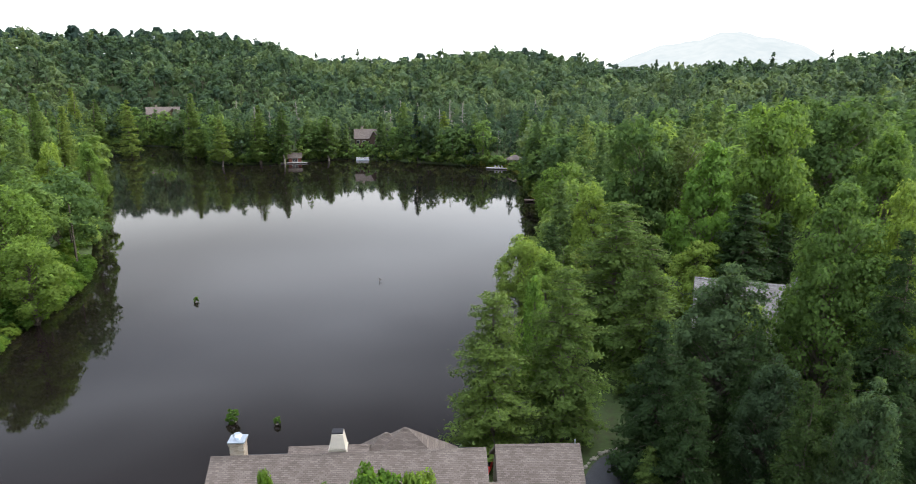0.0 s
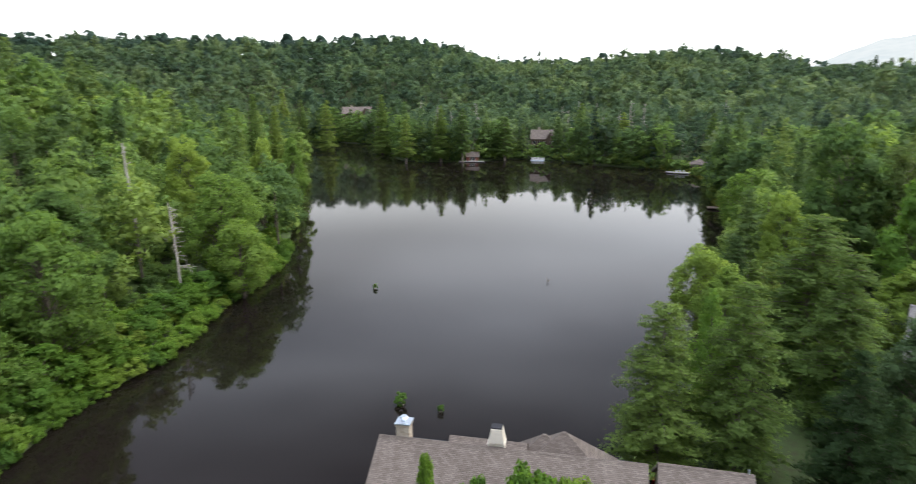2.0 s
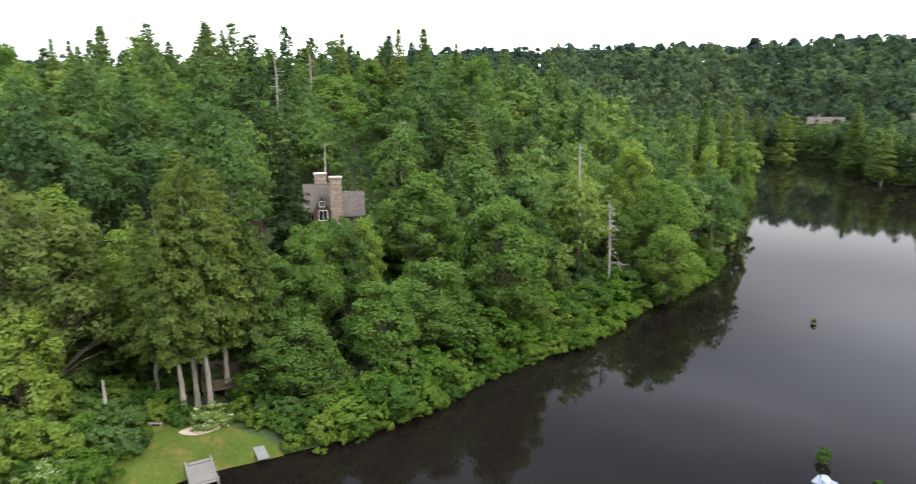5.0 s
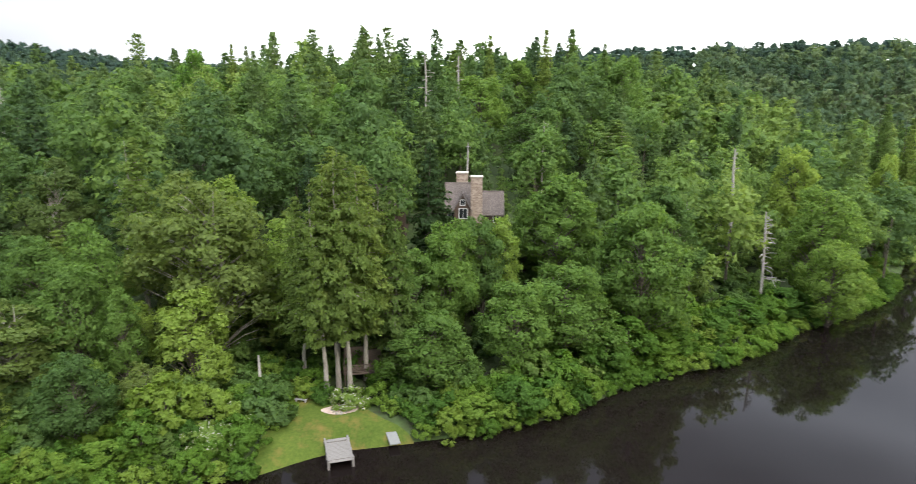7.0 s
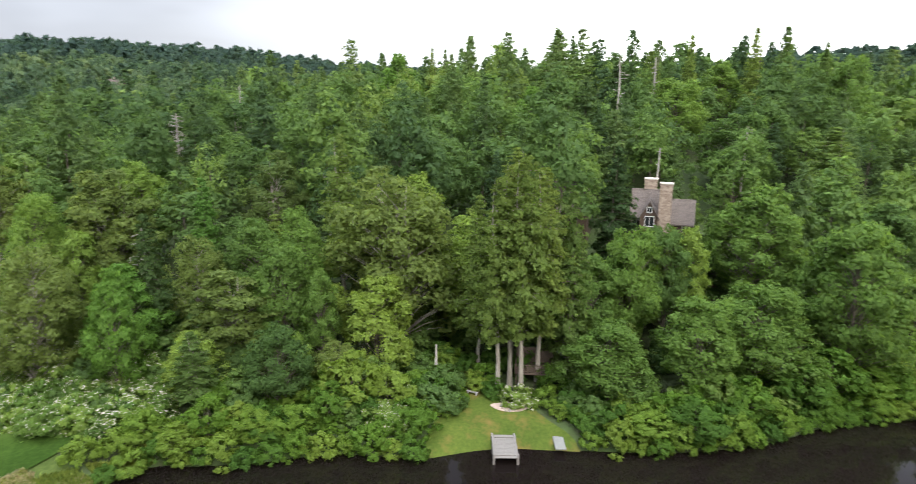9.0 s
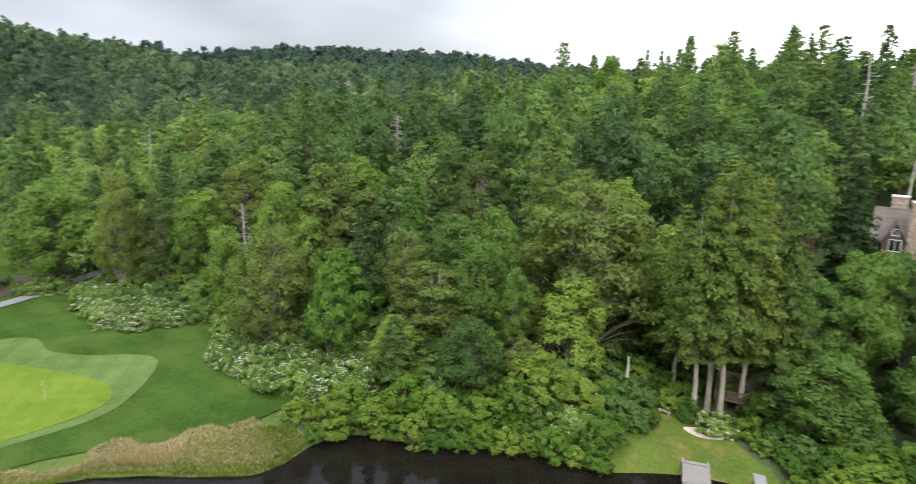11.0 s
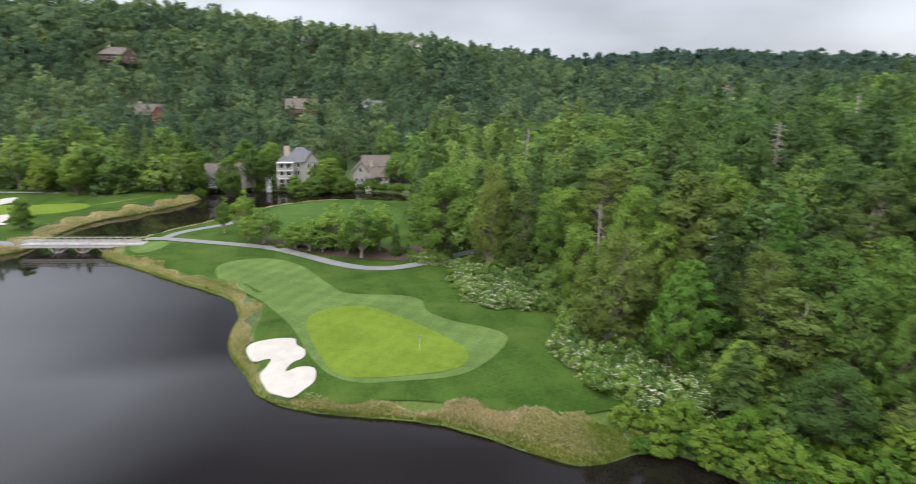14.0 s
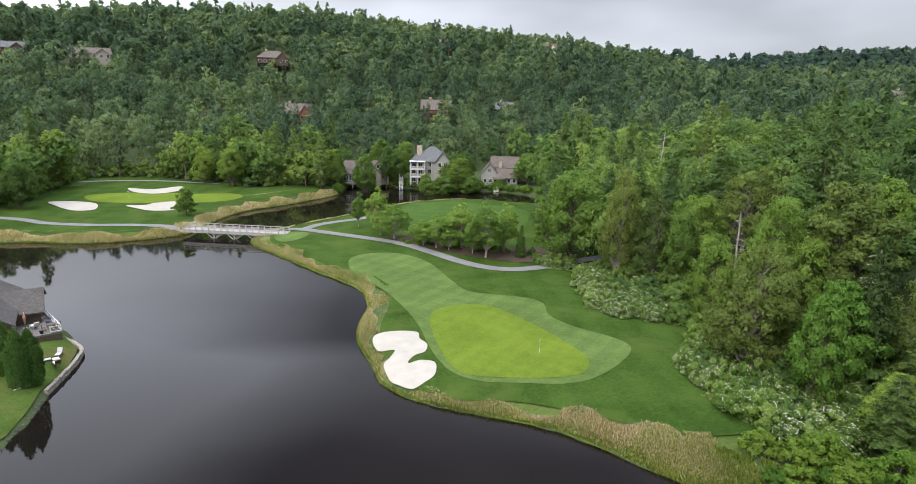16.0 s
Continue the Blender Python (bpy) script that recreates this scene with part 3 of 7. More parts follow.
def joined(pieces):
    vs, fs, n = [], [], 0
    for v, f in pieces:
        vs.append(v)
        fs.append(f + n)
        n += len(v)
    return np.concatenate(vs), np.concatenate(fs)


def trunk_mesh(name, height, girth, limbs, r, material, lean=0.0, sides=8):
    zs = np.linspace(-0.6, height, 7)
    bend = np.cumsum(r.normal(0, 0.012 * height, (7, 2)), 0) + np.outer(np.maximum(zs, 0), [lean, 0])
    bend[0:2] *= 0.2
    path = np.column_stack([bend, zs])
    pieces = [tube(path, girth * np.array([1.45, 1.0, 0.82, 0.66, 0.48, 0.28, 0.06]), sides)]
    for a, b in limbs:
        a, b = np.array(a, float), np.array(b, float)
        mid = a * 0.5 + b * 0.5 + np.array([0, 0, 0.06 * np.linalg.norm(b - a)])
        g = girth * 0.30 * min(1, np.linalg.norm(b - a) / 4)
        pieces.append(tube([a, mid, b], [g, g * 0.6, g * 0.15], 4))
    v, f = joined(pieces)
    return mesh_of(name, v, f, [material], True)


def crown_mesh(name, tris, material, normals):
    v = tris.reshape(-1, 3)
    return mesh_of(name, v, np.arange(len(v)).reshape(-1, 3), [material], True, None, None, np.repeat(normals, 3, 0))


def broad_tree(height, base, radius, lobes, count, size, seed, leaf, wood, label, peak=0.55):
    r = np.random.default_rng(seed)
    tris, soft, c, lr = broad_crown(height, base, radius, lobes, count, size, r, peak)
    fit = np.array([radius / np.percentile(np.hypot(tris[:, 0, 0], tris[:, 0, 1]), 97)] * 2 + [(height - base) / (tris[:, :, 2].max() - base)])
    tris, c = (tris - [0, 0, base]) * fit + [0, 0, base], (c - [0, 0, base]) * fit + [0, 0, base]
    limbs = [((0, 0, max(base * 0.75, p[2] - 0.9 * math.hypot(p[0], p[1]) - 0.8)), p) for p in c if p[2] < height * 0.93]
    ob = thing("tree", (0, 0, -500), 0, label, "tree")
    part("trunk", trunk_mesh("trunk", height * 0.9, 0.011 * height + 0.05, limbs, r, wood), None, ob)
    part("crown", crown_mesh("crown", tris, leaf, soft), None, ob)
    return ob


def pine_tree(height, base, radius, count, size, seed, leaf, wood, label, droop=0.1, slim=0.75, full=6, thick=0.46):
    r = np.random.default_rng(seed)
    tris, soft, tips = pine_crown(height, base, radius, count, size, r, droop, None, slim, full, thick)
    ob = thing("tree", (0, 0, -500), 0, label, "tree")
    part("trunk", trunk_mesh("trunk", height * 0.99, 0.010 * height + 0.06, tips, r, wood), None, ob)
    part("crown", crown_mesh("crown", tris, leaf, soft), None, ob)
    return ob


def shrub_mesh(name, height, radius, lobes, count, size, seed, leaf):
    r = np.random.default_rng(seed)
    tris, soft, _, _ = broad_crown(height, -0.25 * height, radius, lobes, count, size, r, 0.2, 1.4, 0.5, 0.8)
    return crown_mesh(name, tris, leaf, soft)


def placed(ob, x, y, scale=1.0, turn=0.0, tall=1.0, z=None):
    """A copy of a thing standing on the ground."""
    z = float(gz(x, y)) if z is None else z
    return copy_thing(ob, pose(x, y, z - 0.05, 0, 0, turn) @ Matrix.Diagonal((scale, scale, scale * tall, 1)))

# ---- woods ----
CABIN_E = np.array([(20, 74), (40, 70), (42, 86), (24, 88)])
CABIN_W = np.array([(-97, 28), (-94, 47), (-112, 53), (-116, 28)])
THICKET = np.array([(-73, -56), (-80, -54), (-84, -49), (-83, -42), (-78, -35), (-71, -30), (-64, -29), (-60, -34), (-61, -41), (-66, -50)])
THICKET_N = np.array([(-80, -88), (-85, -85), (-82, -76), (-80, -68), (-75, -66), (-71, -70), (-72, -77)])
def clear_of_open(x, y, pad=2.0):
    ok = np.ones(x.shape, bool)
    for poly in (GOLF, GOLF2, LAWN, YARD, POINT, HOUSES, CABIN_E, CABIN_W, THICKET, THICKET_N):
        ok &= ~inside(poly, x, y) & (away(poly, x, y) > pad)
    return ok


def scatter(step, r_lo, r_hi, seed):
    """Jittered places on wooded land between two distances from the camera, leaving out a side it never faces."""
    r = np.random.default_rng(seed)
    g = np.arange(-r_hi, r_hi, step)
    x, y = (v.ravel() for v in np.meshgrid(g, g))
    x, y = x + r.uniform(-0.42, 0.42, len(x)) * step, y + r.uniform(-0.42, 0.42, len(y)) * step
    d = np.hypot(x, y)
    az = np.degrees(np.arctan2(-x, y))
    keep = (d >= r_lo) & (d < r_hi) & ((az > -52) | (az < -160))
    x, y = x[keep], y[keep]
    keep = inland(x, y) > np.where((x > -8) & (y > 60), 4.5, np.where(np.hypot(x, y) > 120, 1.2, 3.0))
    x, y = x[keep], y[keep]
    keep = clear_of_open(x, y)
    return x[keep], y[keep]


BROAD = [broad_tree(21, 1.2, 6.6, 150, 15000, 0.26, 11, M_BROAD, M_BARK, "tall broadleaf tree with a dense green crown"),
         broad_tree(18, 0.8, 6.0, 130, 13500, 0.26, 12, M_BROAD, M_BARK, "rounded broadleaf tree with layered green leaves"),
         broad_tree(23, 2.5, 5.4, 130, 13500, 0.26, 13, M_BROAD, M_BARK, "tall narrow broadleaf tree with a green crown", 0.9),
         broad_tree(14, 0.6, 5.0, 100, 10000, 0.24, 14, M_BROAD, M_BARK, "small broadleaf tree with bright green leaves", 0.8)]
OAKS = [broad_tree(20, 1.4, 6.6, 130, 14000, 0.26, 17, M_OLIVE, M_PALE_BARK, "spreading olive-green oak with pale limbs showing"),
        broad_tree(18, 1.4, 5.2, 105, 11500, 0.25, 18, M_OLIVE, M_PALE_BARK, "airy olive-green tree with a pale trunk")]
MAPLE = broad_tree(15, 1.0, 5.0, 105, 10500, 0.25, 19, M_MAPLE, M_BARK, "bright green maple with tiers of leaves", 0.8)
BUSH = broad_tree(6, 0.1, 2.8, 60, 4200, 0.21, 20, M_SHRUB, M_BARK, "tall yellow-green bush crowding the lake bank", 0.4)
PINES = [pine_tree(27, 6, 5.0, 9500, 0.33, 21, M_PINE, M_PALE_BARK, "tall white pine with layered feathery branches", 0.08, 0.58),
         pine_tree(23, 1.6, 5.0, 9500, 0.33, 22, M_PINE, M_BARK, "hemlock with drooping layered branches", 0.22, 0.66),
         pine_tree(17, 1.0, 3.6, 7000, 0.28, 23, M_PINE, M_BARK, "young conical conifer with dense branches", 0.2, 0.80, 7),
         pine_tree(21, 1.0, 4.8, 9500, 0.33, 24, M_HEMLOCK, M_BARK, "dark green hemlock with dense drooping branches", 0.22, 0.66, 7),
         pine_tree(26, 7.0, 4.6, 15000, 0.27, 25, M_FEATHER, M_PALE_BARK, "tall feathery pine with a long bare pale trunk", 0.14, 0.52, 7),
         pine_tree(17, 0.8, 3.6, 7500, 0.28, 26, M_YOUNG, M_BARK, "bright green young conical conifer", 0.2, 0.85, 7),
         pine_tree(25, 2.0, 3.0, 12000, 0.25, 27, M_PINE, M_BARK, "tall dark conifer spire standing over the ridge", 0.12, 0.78, 8, 0.8)]

# trees that stand close to the camera, with finer leaves
NEAR = [broad_tree(21, 1.2, 6.4, 190, 26000, 0.20, 31, M_BROAD, M_BARK, "tall broadleaf tree with a dense green crown"),
        pine_tree(24, 1.4, 5.2, 22000, 0.22, 32, M_PINE, M_BARK, "tall conifer with layered feathery branches", 0.06, 0.46, 7, 0.40),
        pine_tree(20, 1.0, 4.8, 20000, 0.21, 33, M_HEMLOCK, M_BARK, "dark green hemlock with dense drooping branches", 0.22, 0.60, 7, 0.42),
        broad_tree(20, 0.8, 5.0, 190, 24000, 0.19, 34, M_DUSKY, M_BARK, "dusky blue-green tree with a dense rounded crown")]


def lod_tris(kind, count, size, seed):
    r = np.random.default_rng(seed)
    if kind < 5:
        h, b, rad, pk = [(20, 3, 6.4, 0.5), (17, 2, 6.2, 0.4), (22, 5, 5.2, 0.9), (19, 2, 5.7, 0.7), (15, 1, 5.2, 0.6)][kind]
        return broad_crown(h, b, rad, int(np.clip(count / 13, 11, 60)), count, size, r, pk, 1.5, 0.35, 0.72, (0.22, 0.40) if count > 400 else (0.32, 0.50), 0.30 if count > 400 else 0.14)[:2]
    h, b, rad = [(23, 3, 4.2), (19, 2, 3.6), (24, 6, 4.0)][kind - 5]
    return pine_crown(h, b, rad, count, size, r, 0.15, int(np.clip(count / 16, 8, 22)), 0.62, 5, 0.7)[:2]


STEM = np.array([[(math.cos(a) * g, math.sin(a) * g, z) for a, g, z in tri] for k in range(3) for tri in
                 (((2.094 * k, 0.3, -0.5), (2.094 * k + 2.094, 0.3, -0.5), (2.094 * k, 0.16, 13)), ((2.094 * k + 2.094, 0.3, -0.5), (2.094 * k + 2.094, 0.16, 13), (2.094 * k, 0.16, 13)))])


def woods(name, xs, ys, count, size, seed, label, conifer=0.36, stems=True, leaves=None, spread=1.0, rise=1.0):
    """Many trees far off, as one mesh."""
    r = np.random.default_rng(seed)
    clear = np.ones(len(xs), bool)
    for hx_, hy_, wide, ahead in SITES:
        d = math.hypot(hx_, hy_)
        ux, uy = -hx_ / d, -hy_ / d
        along_, across = (xs - hx_) * ux + (ys - hy_) * uy, np.abs((xs - hx_) * uy - (ys - hy_) * ux)
        clear &= ~((along_ > -wide * 0.6) & (along_ < ahead) & (across < wide * 0.62))
    xs, ys = xs[clear], ys[clear]
    kinds = [lod_tris(k, count, size, seed * 31 + k) for k in range(8)]
    pick = np.where(r.random(len(xs)) < conifer, r.integers(5, 8, len(xs)), r.integers(0, 5, len(xs)))
    zs = gz(xs, ys)
    vs, ns, tint, mi = [], [], [], []
    up = unit(STEM.mean(1) * [1, 1, 0])
    for k in range(8):
        s = np.where(pick == k)[0]
        if not len(s):
            continue
        a, sc = r.uniform(0, 6.28, len(s)), r.uniform(0.70, 1.12, len(s))
        tris, soft = kinds[k]
        if stems:
            tris, soft = np.concatenate([tris, STEM]), np.concatenate([soft, up])
        t, q = tris.reshape(1, -1, 3), np.repeat(soft, 3, 0)[None]
        ca, sa = np.cos(a)[:, None], np.sin(a)[:, None]
        v, n = np.empty((len(s), t.shape[1], 3), np.float32), np.empty((len(s), t.shape[1], 3), np.float32)
        v[:, :, 0] = (t[:, :, 0] * ca - t[:, :, 1] * sa) * sc[:, None] * spread + xs[s, None]
        v[:, :, 1] = (t[:, :, 0] * sa + t[:, :, 1] * ca) * sc[:, None] * spread + ys[s, None]
        v[:, :, 2] = t[:, :, 2] * (sc * r.uniform(0.85, 1.12, len(s)))[:, None] * rise + zs[s, None] - 0.3
        n[:, :, 0], n[:, :, 1], n[:, :, 2] = q[:, :, 0] * ca - q[:, :, 1] * sa, q[:, :, 0] * sa + q[:, :, 1] * ca, q[:, :, 2]
        vs.append(v.reshape(-1, 3))
        ns.append(n.reshape(-1, 3))
        tint.append(np.repeat(np.clip(r.normal(0.46, 0.22, len(s)) + 0.30 * np.sin(xs[s] * 0.042 + 2) * np.cos(ys[s] * 0.047) + 0.16 * np.sin(xs[s] * 0.013 + ys[s] * 0.017), 0, 1), t.shape[1]))
        m = np.full(t.shape[1] // 3, 0 if k < 5 else 1)
        if stems:
            m[-6:] = 2
        mi.append(np.tile(m, len(s)))
    v = np.concatenate(vs)
    ob = new(name, mesh_of(name, v, np.arange(len(v)).reshape(-1, 3), [*(leaves or (M_WOODS, M_WOODS_PINE)), M_BARK], True, np.concatenate(mi), np.concatenate(tint), np.concatenate(ns)))
    return tagged(ob, label, "woods", kind="stuff")


# house sites kept clear: x, y, width, length cleared towards the camera so the house shows
SITES = [(-12, -421, 22, 30), (26, -430, 18, 26), (-111, -414, 20, 36), (-242, -430, 10, 36), (-317, -401, 11, 38), (-165, -301, 15, 22), (-196, -283, 7, 10), (-98, -326, 12, 15),
         (-381, -180, 10, 20), (-224, 397, 20, 32), (-76, 326, 10, 16), (-12, 329, 6, 10), (0, 282, 9, 8), (-102.5, 293, 8, 10)]


def hidden_from_camera(x, y, top=17.0, canopy=12.0):
    """True for trees that the camera can't see past the wooded slopes before them."""
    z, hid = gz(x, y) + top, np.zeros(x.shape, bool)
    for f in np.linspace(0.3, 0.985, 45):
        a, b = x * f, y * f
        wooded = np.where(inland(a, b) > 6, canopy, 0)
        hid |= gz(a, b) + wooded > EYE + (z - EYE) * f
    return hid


# trees that stand out, by stretch of shore: kind, x, y, height, half the width of the crown
EAST = [("p", -1.6, 55, 16.5, 4.5), ("p", 5.1, 57.8, 18.2, 4.3), ("m", 2.5, 62.9, 15.8, 2), ("p", 12.9, 76.9, 20.4, 6.7), ("p", 14.7, 68.4, 18.5, 4.4), ("h", 12.6, 51.5, 15.7, 3.7), ("h", 14.1, 46.9, 14.4, 2.7), ("h", 20.6, 42.2, 14.8, 2), ("h", 23.1, 43.2, 16.4, 2.4), ("s", 11.8, 48.6, 5.5, 1.1), ("b", 28.6, 57.3, 25.5, 5.8), ("b", 33.8, 57.8, 24.8, 4.5), ("d", 19.2, 56.8, 19.2, 5.0), ("d", 20.4, 47.8, 14.5, 2.7), ("d", 22.8, 38.8, 16.8, 2.2), ("h", 17.1, 59.6, 11.7, 2.8), ("h", 20.6, 52.1, 14.7, 2.5)]
EAST_BACK = [("b", 39.1, 100.7, 29.6, 7), ("m", 28.3, 95.9, 24.8, 6), ("b", 22.4, 115.8, 27.9, 7.8), ("o", 30.6, 118.1, 25.4, 6.3), ("b", 53.5, 113, 27.9, 8.8), ("b", 47.4, 85.8, 25.3, 5.2), ("b", 13.1, 104.2, 19, 4.3), ("b", 10.4, 139.6, 18.8, 6.3), ("b", 1.6, 90, 14.5, 4.2), ("b", 4.4, 83.9, 12.9, 3.5), ("b", 25.4, 88.4, 12.3, 4.8), ("h", 31.1, 87.7, 18.2, 5.5), ("h", 29.8, 49.8, 22.8, 3.5)]
WEST = [("o", -83.9, -5, 25.2, 10), ("b", -74.7, -7.1, 13.2, 4.9), ("b", -84.1, -18, 18.4, 4.6), ("o", -104.8, -25.9, 18.2, 5.5), ("c", -94, -34, 17.8, 3.2), ("o", -91.3, -45.4, 21.3, 6.7), ("b", -84.8, -53, 20.4, 4.7), ("m", -75.1, -37.6, 13.8, 4.7), ("o", -84.1, -32.1, 14.2, 4.6), ("o", -75, -24.9, 13.5, 6), ("o", -77.9, -49, 15.5, 5.1), ("b", -77.7, -19.1, 16.3, 4.2), ("b", -74.7, -14, 13.9, 2.7)]
LAWN_PINES = [("t", -70.6, 7.5, 25.8, 3.6), ("t", -72.0, 9.1, 27.1, 3.8), ("t", -70.3, 10.2, 28.1, 3.7), ("t", -73.1, 12.6, 26.4, 3.9), ("p", -73.2, 16.3, 23.8, 3.4), ("p", -75.8, 5.4, 22.8, 3.2)]
WEST_BANK = [("b", -78, 25.3, 17.8, 4.6), ("b", -76.5, 19.6, 15.3, 4.2), ("b", -80.4, 30.7, 16.9, 4.5), ("b", -67.2, 19.6, 10.3, 5.6), ("b", -67.6, 30.1, 13.1, 5.3), ("b", -85.1, 44.4, 21.3, 7), ("p", -92.7, 42.6, 19.5, 4.2), ("b", -69.3, 37.9, 13.9, 6.6), ("b", -71.3, 49.8, 20.9, 6.8), ("h", -95.1, 27.5, 22.1, 4.2), ("s", -103.5, 42.7, 15.1, 2.4), ("b", -80.6, 91.5, 19.8, 6.7), ("b", -72, 85.8, 14.8, 5.2), ("b", -80.3, 59.6, 20.6, 6.4), ("b", -96.4, 101.6, 23.5, 5.8), ("p", -111.6, 70.4, 21.5, 6.5), ("b", -84.9, 29.8, 14.5, 3.6), ("b", -81.5, 33.3, 16.3, 3.5), ("b", -80.3, 24.6, 15.8, 3.4)]
RIDGE = [("b", -124.6, 59.4, 18.1, 8.1), ("b", -142.5, 52.8, 17.7, 7.9), ("i", -160.3, 62.4, 24, 2.5), ("i", -151, 73.7, 27.1, 3.1), ("i", -151.6, 81.3, 25.9, 3.6), ("i", -152.7, 91.5, 25.9, 2.5), ("p", -163.2, 30.2, 24.7, 6.3), ("i", -163.5, 53.5, 19.8, 4.5), ("h", -175.1, 17.6, 19.8, 6.4), ("i", -188, -0.9, 21.9, 2.2), ("i", -190, 2.8, 21.3, 2.1), ("m", -171.7, -9.8, 21.7, 6.6), ("b", -165.5, 38.7, 18.6, 6.1), ("h", -158.9, 44.4, 17.1, 6.6), ("b", -157.4, 69.4, 19.1, 5.8), ("b", -148.6, 94.4, 25.2, 6.9), ("m", -138.5, 20.3, 16.5, 5.1)]
FAR_SHORE = [("p", -128.6, 272.2, 22.5, 5.2), ("i", -115.6, 283.3, 26.5, 4.8), ("p", -105.1, 285.2, 26.3, 4.8), ("i", -158.4, 306.5, 33, 6.4), ("i", -208, 306, 30, 5.3), ("p", -193.5, 309.5, 30, 5.9), ("p", -88.5, 299.2, 22.7, 6.1), ("i", -15.1, 314.6, 19.1, 4), ("i", -56.8, 325.1, 24.8, 5.4), ("p", -35.4, 318, 20.6, 5.8), ("i", 22.4, 261, 17.4, 5.2), ("p", 4.3, 300, 21.5, 4.9), ("i", -233.1, 325.1, 35.4, 5.6)]
TIP = [("i", -114.1, 145.6, 31.6, 3.4), ("i", -112.7, 153, 29.1, 3.5), ("p", -111.1, 135.2, 27.4, 3.2), ("b", -103.6, 147.2, 23, 3.7), ("b", -98.1, 126.4, 22.8, 3.7)]
SOUTH = [("b", -86.3, -98.6, 19.5, 7.6), ("o", -83.6, -81.8, 22.7, 3.9), ("o", -85.4, -75.6, 17.5, 3.8), ("b", -86.5, -71.2, 16, 3.5), ("b", -93, -72.6, 14.3, 4.6), ("o", -103.9, -71.3, 16, 6.5), ("o", -117.6, -93.1, 23.2, 3.8), ("b", -96, -59.6, 16.1, 5.1), ("o", -89.5, -46.8, 21.8, 6.3), ("o", -70.6, -45.6, 17.9, 5.6), ("m", -68.2, -35.7, 15.7, 3.6), ("h", -78.2, -35.8, 18.9, 3.2), ("b", -80.5, -59.3, 14.8, 3.9), ("b", -101.9, -46.5, 17.9, 5.1), ("b", -83.3, -47.7, 16, 3.9)]
CHANNEL = [("b", -76.9, -215.7, 13.1, 4.7), ("b", -86.5, -208.8, 15.8, 4.1), ("b", -99.8, -224.9, 15.4, 5.8), ("b", -107.4, -221.3, 14.7, 5.4), ("b", -118.9, -199.2, 11.6, 6), ("b", -111.5, -196.6, 8.4, 4.6), ("b", -120.5, -193.5, 8.4, 4.6), ("b", -105.1, -197.8, 9.4, 3.3), ("b", -144.6, -191.6, 11.7, 6.6), ("b", -120.1, -147.2, 10.7, 5.9)]
BUSHES = [("g", -65.4, -9.2, 7.4, 3.7), ("g", -65.9, -5.2, 5.6, 3.2), ("g", -63, -11.4, 5.2, 2.8), ("g", -60.2, -18.6, 4.1, 2.4), ("g", -60.6, -23.4, 4.9, 2.6), ("g", -58.6, -25.7, 3.3, 2.3), ("g", -61.2, -14.8, 3.7, 2.6), ("g", -60, -29.8, 2.5, 2.4), ("g", -69.5, -2.6, 3.4, 2.4), ("g", -67.5, 45.5, 7.0, 4.6), ("g", -65.8, 41.5, 6.0, 3.8), ("g", -60, 27.5, 4.9, 3.1), ("g", -61, 22.4, 3.5, 3.2), ("g", -63.5, 34, 5.2, 3.4), ("g", -73.5, 69, 4.6, 4.2), ("g", -70.5, 58, 4.2, 4), ("g", -75.8, 81, 5, 4.4), ("g", -68.9, 51.5, 4.0, 3.8)]
KINDS = {"b": [(BROAD[0], 21, 6.6), (BROAD[1], 18, 6.0), (BROAD[2], 23, 5.4), (BROAD[3], 14, 5.0)], "o": [(OAKS[0], 20, 6.6), (OAKS[1], 18, 5.2)], "m": [(MAPLE, 15, 5.0)], "g": [(BUSH, 6, 2.8)],
         "p": [(PINES[0], 27, 5.0), (PINES[1], 23, 5.0)], "s": [(PINES[2], 17, 3.6)], "h": [(PINES[3], 21, 4.8)], "t": [(PINES[4], 26, 4.6)], "c": [(PINES[5], 17, 3.6)], "d": [(NEAR[3], 20, 5.0)], "i": [(PINES[6], 25, 3.0)]}
CLOSE = {"b": (NEAR[0], 21, 6.4), "p": (NEAR[1], 24, 5.2), "h": (NEAR[2], 20, 4.8), "d": (NEAR[3], 20, 5.0)}
r = np.random.default_rng(6)
marked = []
for kind, a, b, h, wide in EAST + EAST_BACK + WEST + LAWN_PINES + WEST_BANK + RIDGE + SOUTH + CHANNEL + FAR_SHORE + TIP + BUSHES:
    src, full, reach = KINDS[kind][len(marked) % len(KINDS[kind])]
    if math.hypot(a, b) < (80 if a > 0 else 66):
        src, full, reach = CLOSE.get(kind, (src, full, reach))
    s = min(1.7, max(0.5, wide / reach))
    placed(src, a, b, s, r.uniform(0, 360), h / full / s)
    marked.append((a, b, h, wide))
marked = np.array(marked)
m_dist, m_az, m_foot = np.hypot(marked[:, 0], marked[:, 1]), np.arctan2(-marked[:, 0], marked[:, 1]), gz(marked[:, 0], marked[:, 1])
# roofs kept in the camera's sight over the trees: x, y, height from which they show, half width
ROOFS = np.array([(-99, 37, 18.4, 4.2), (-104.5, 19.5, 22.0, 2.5)])


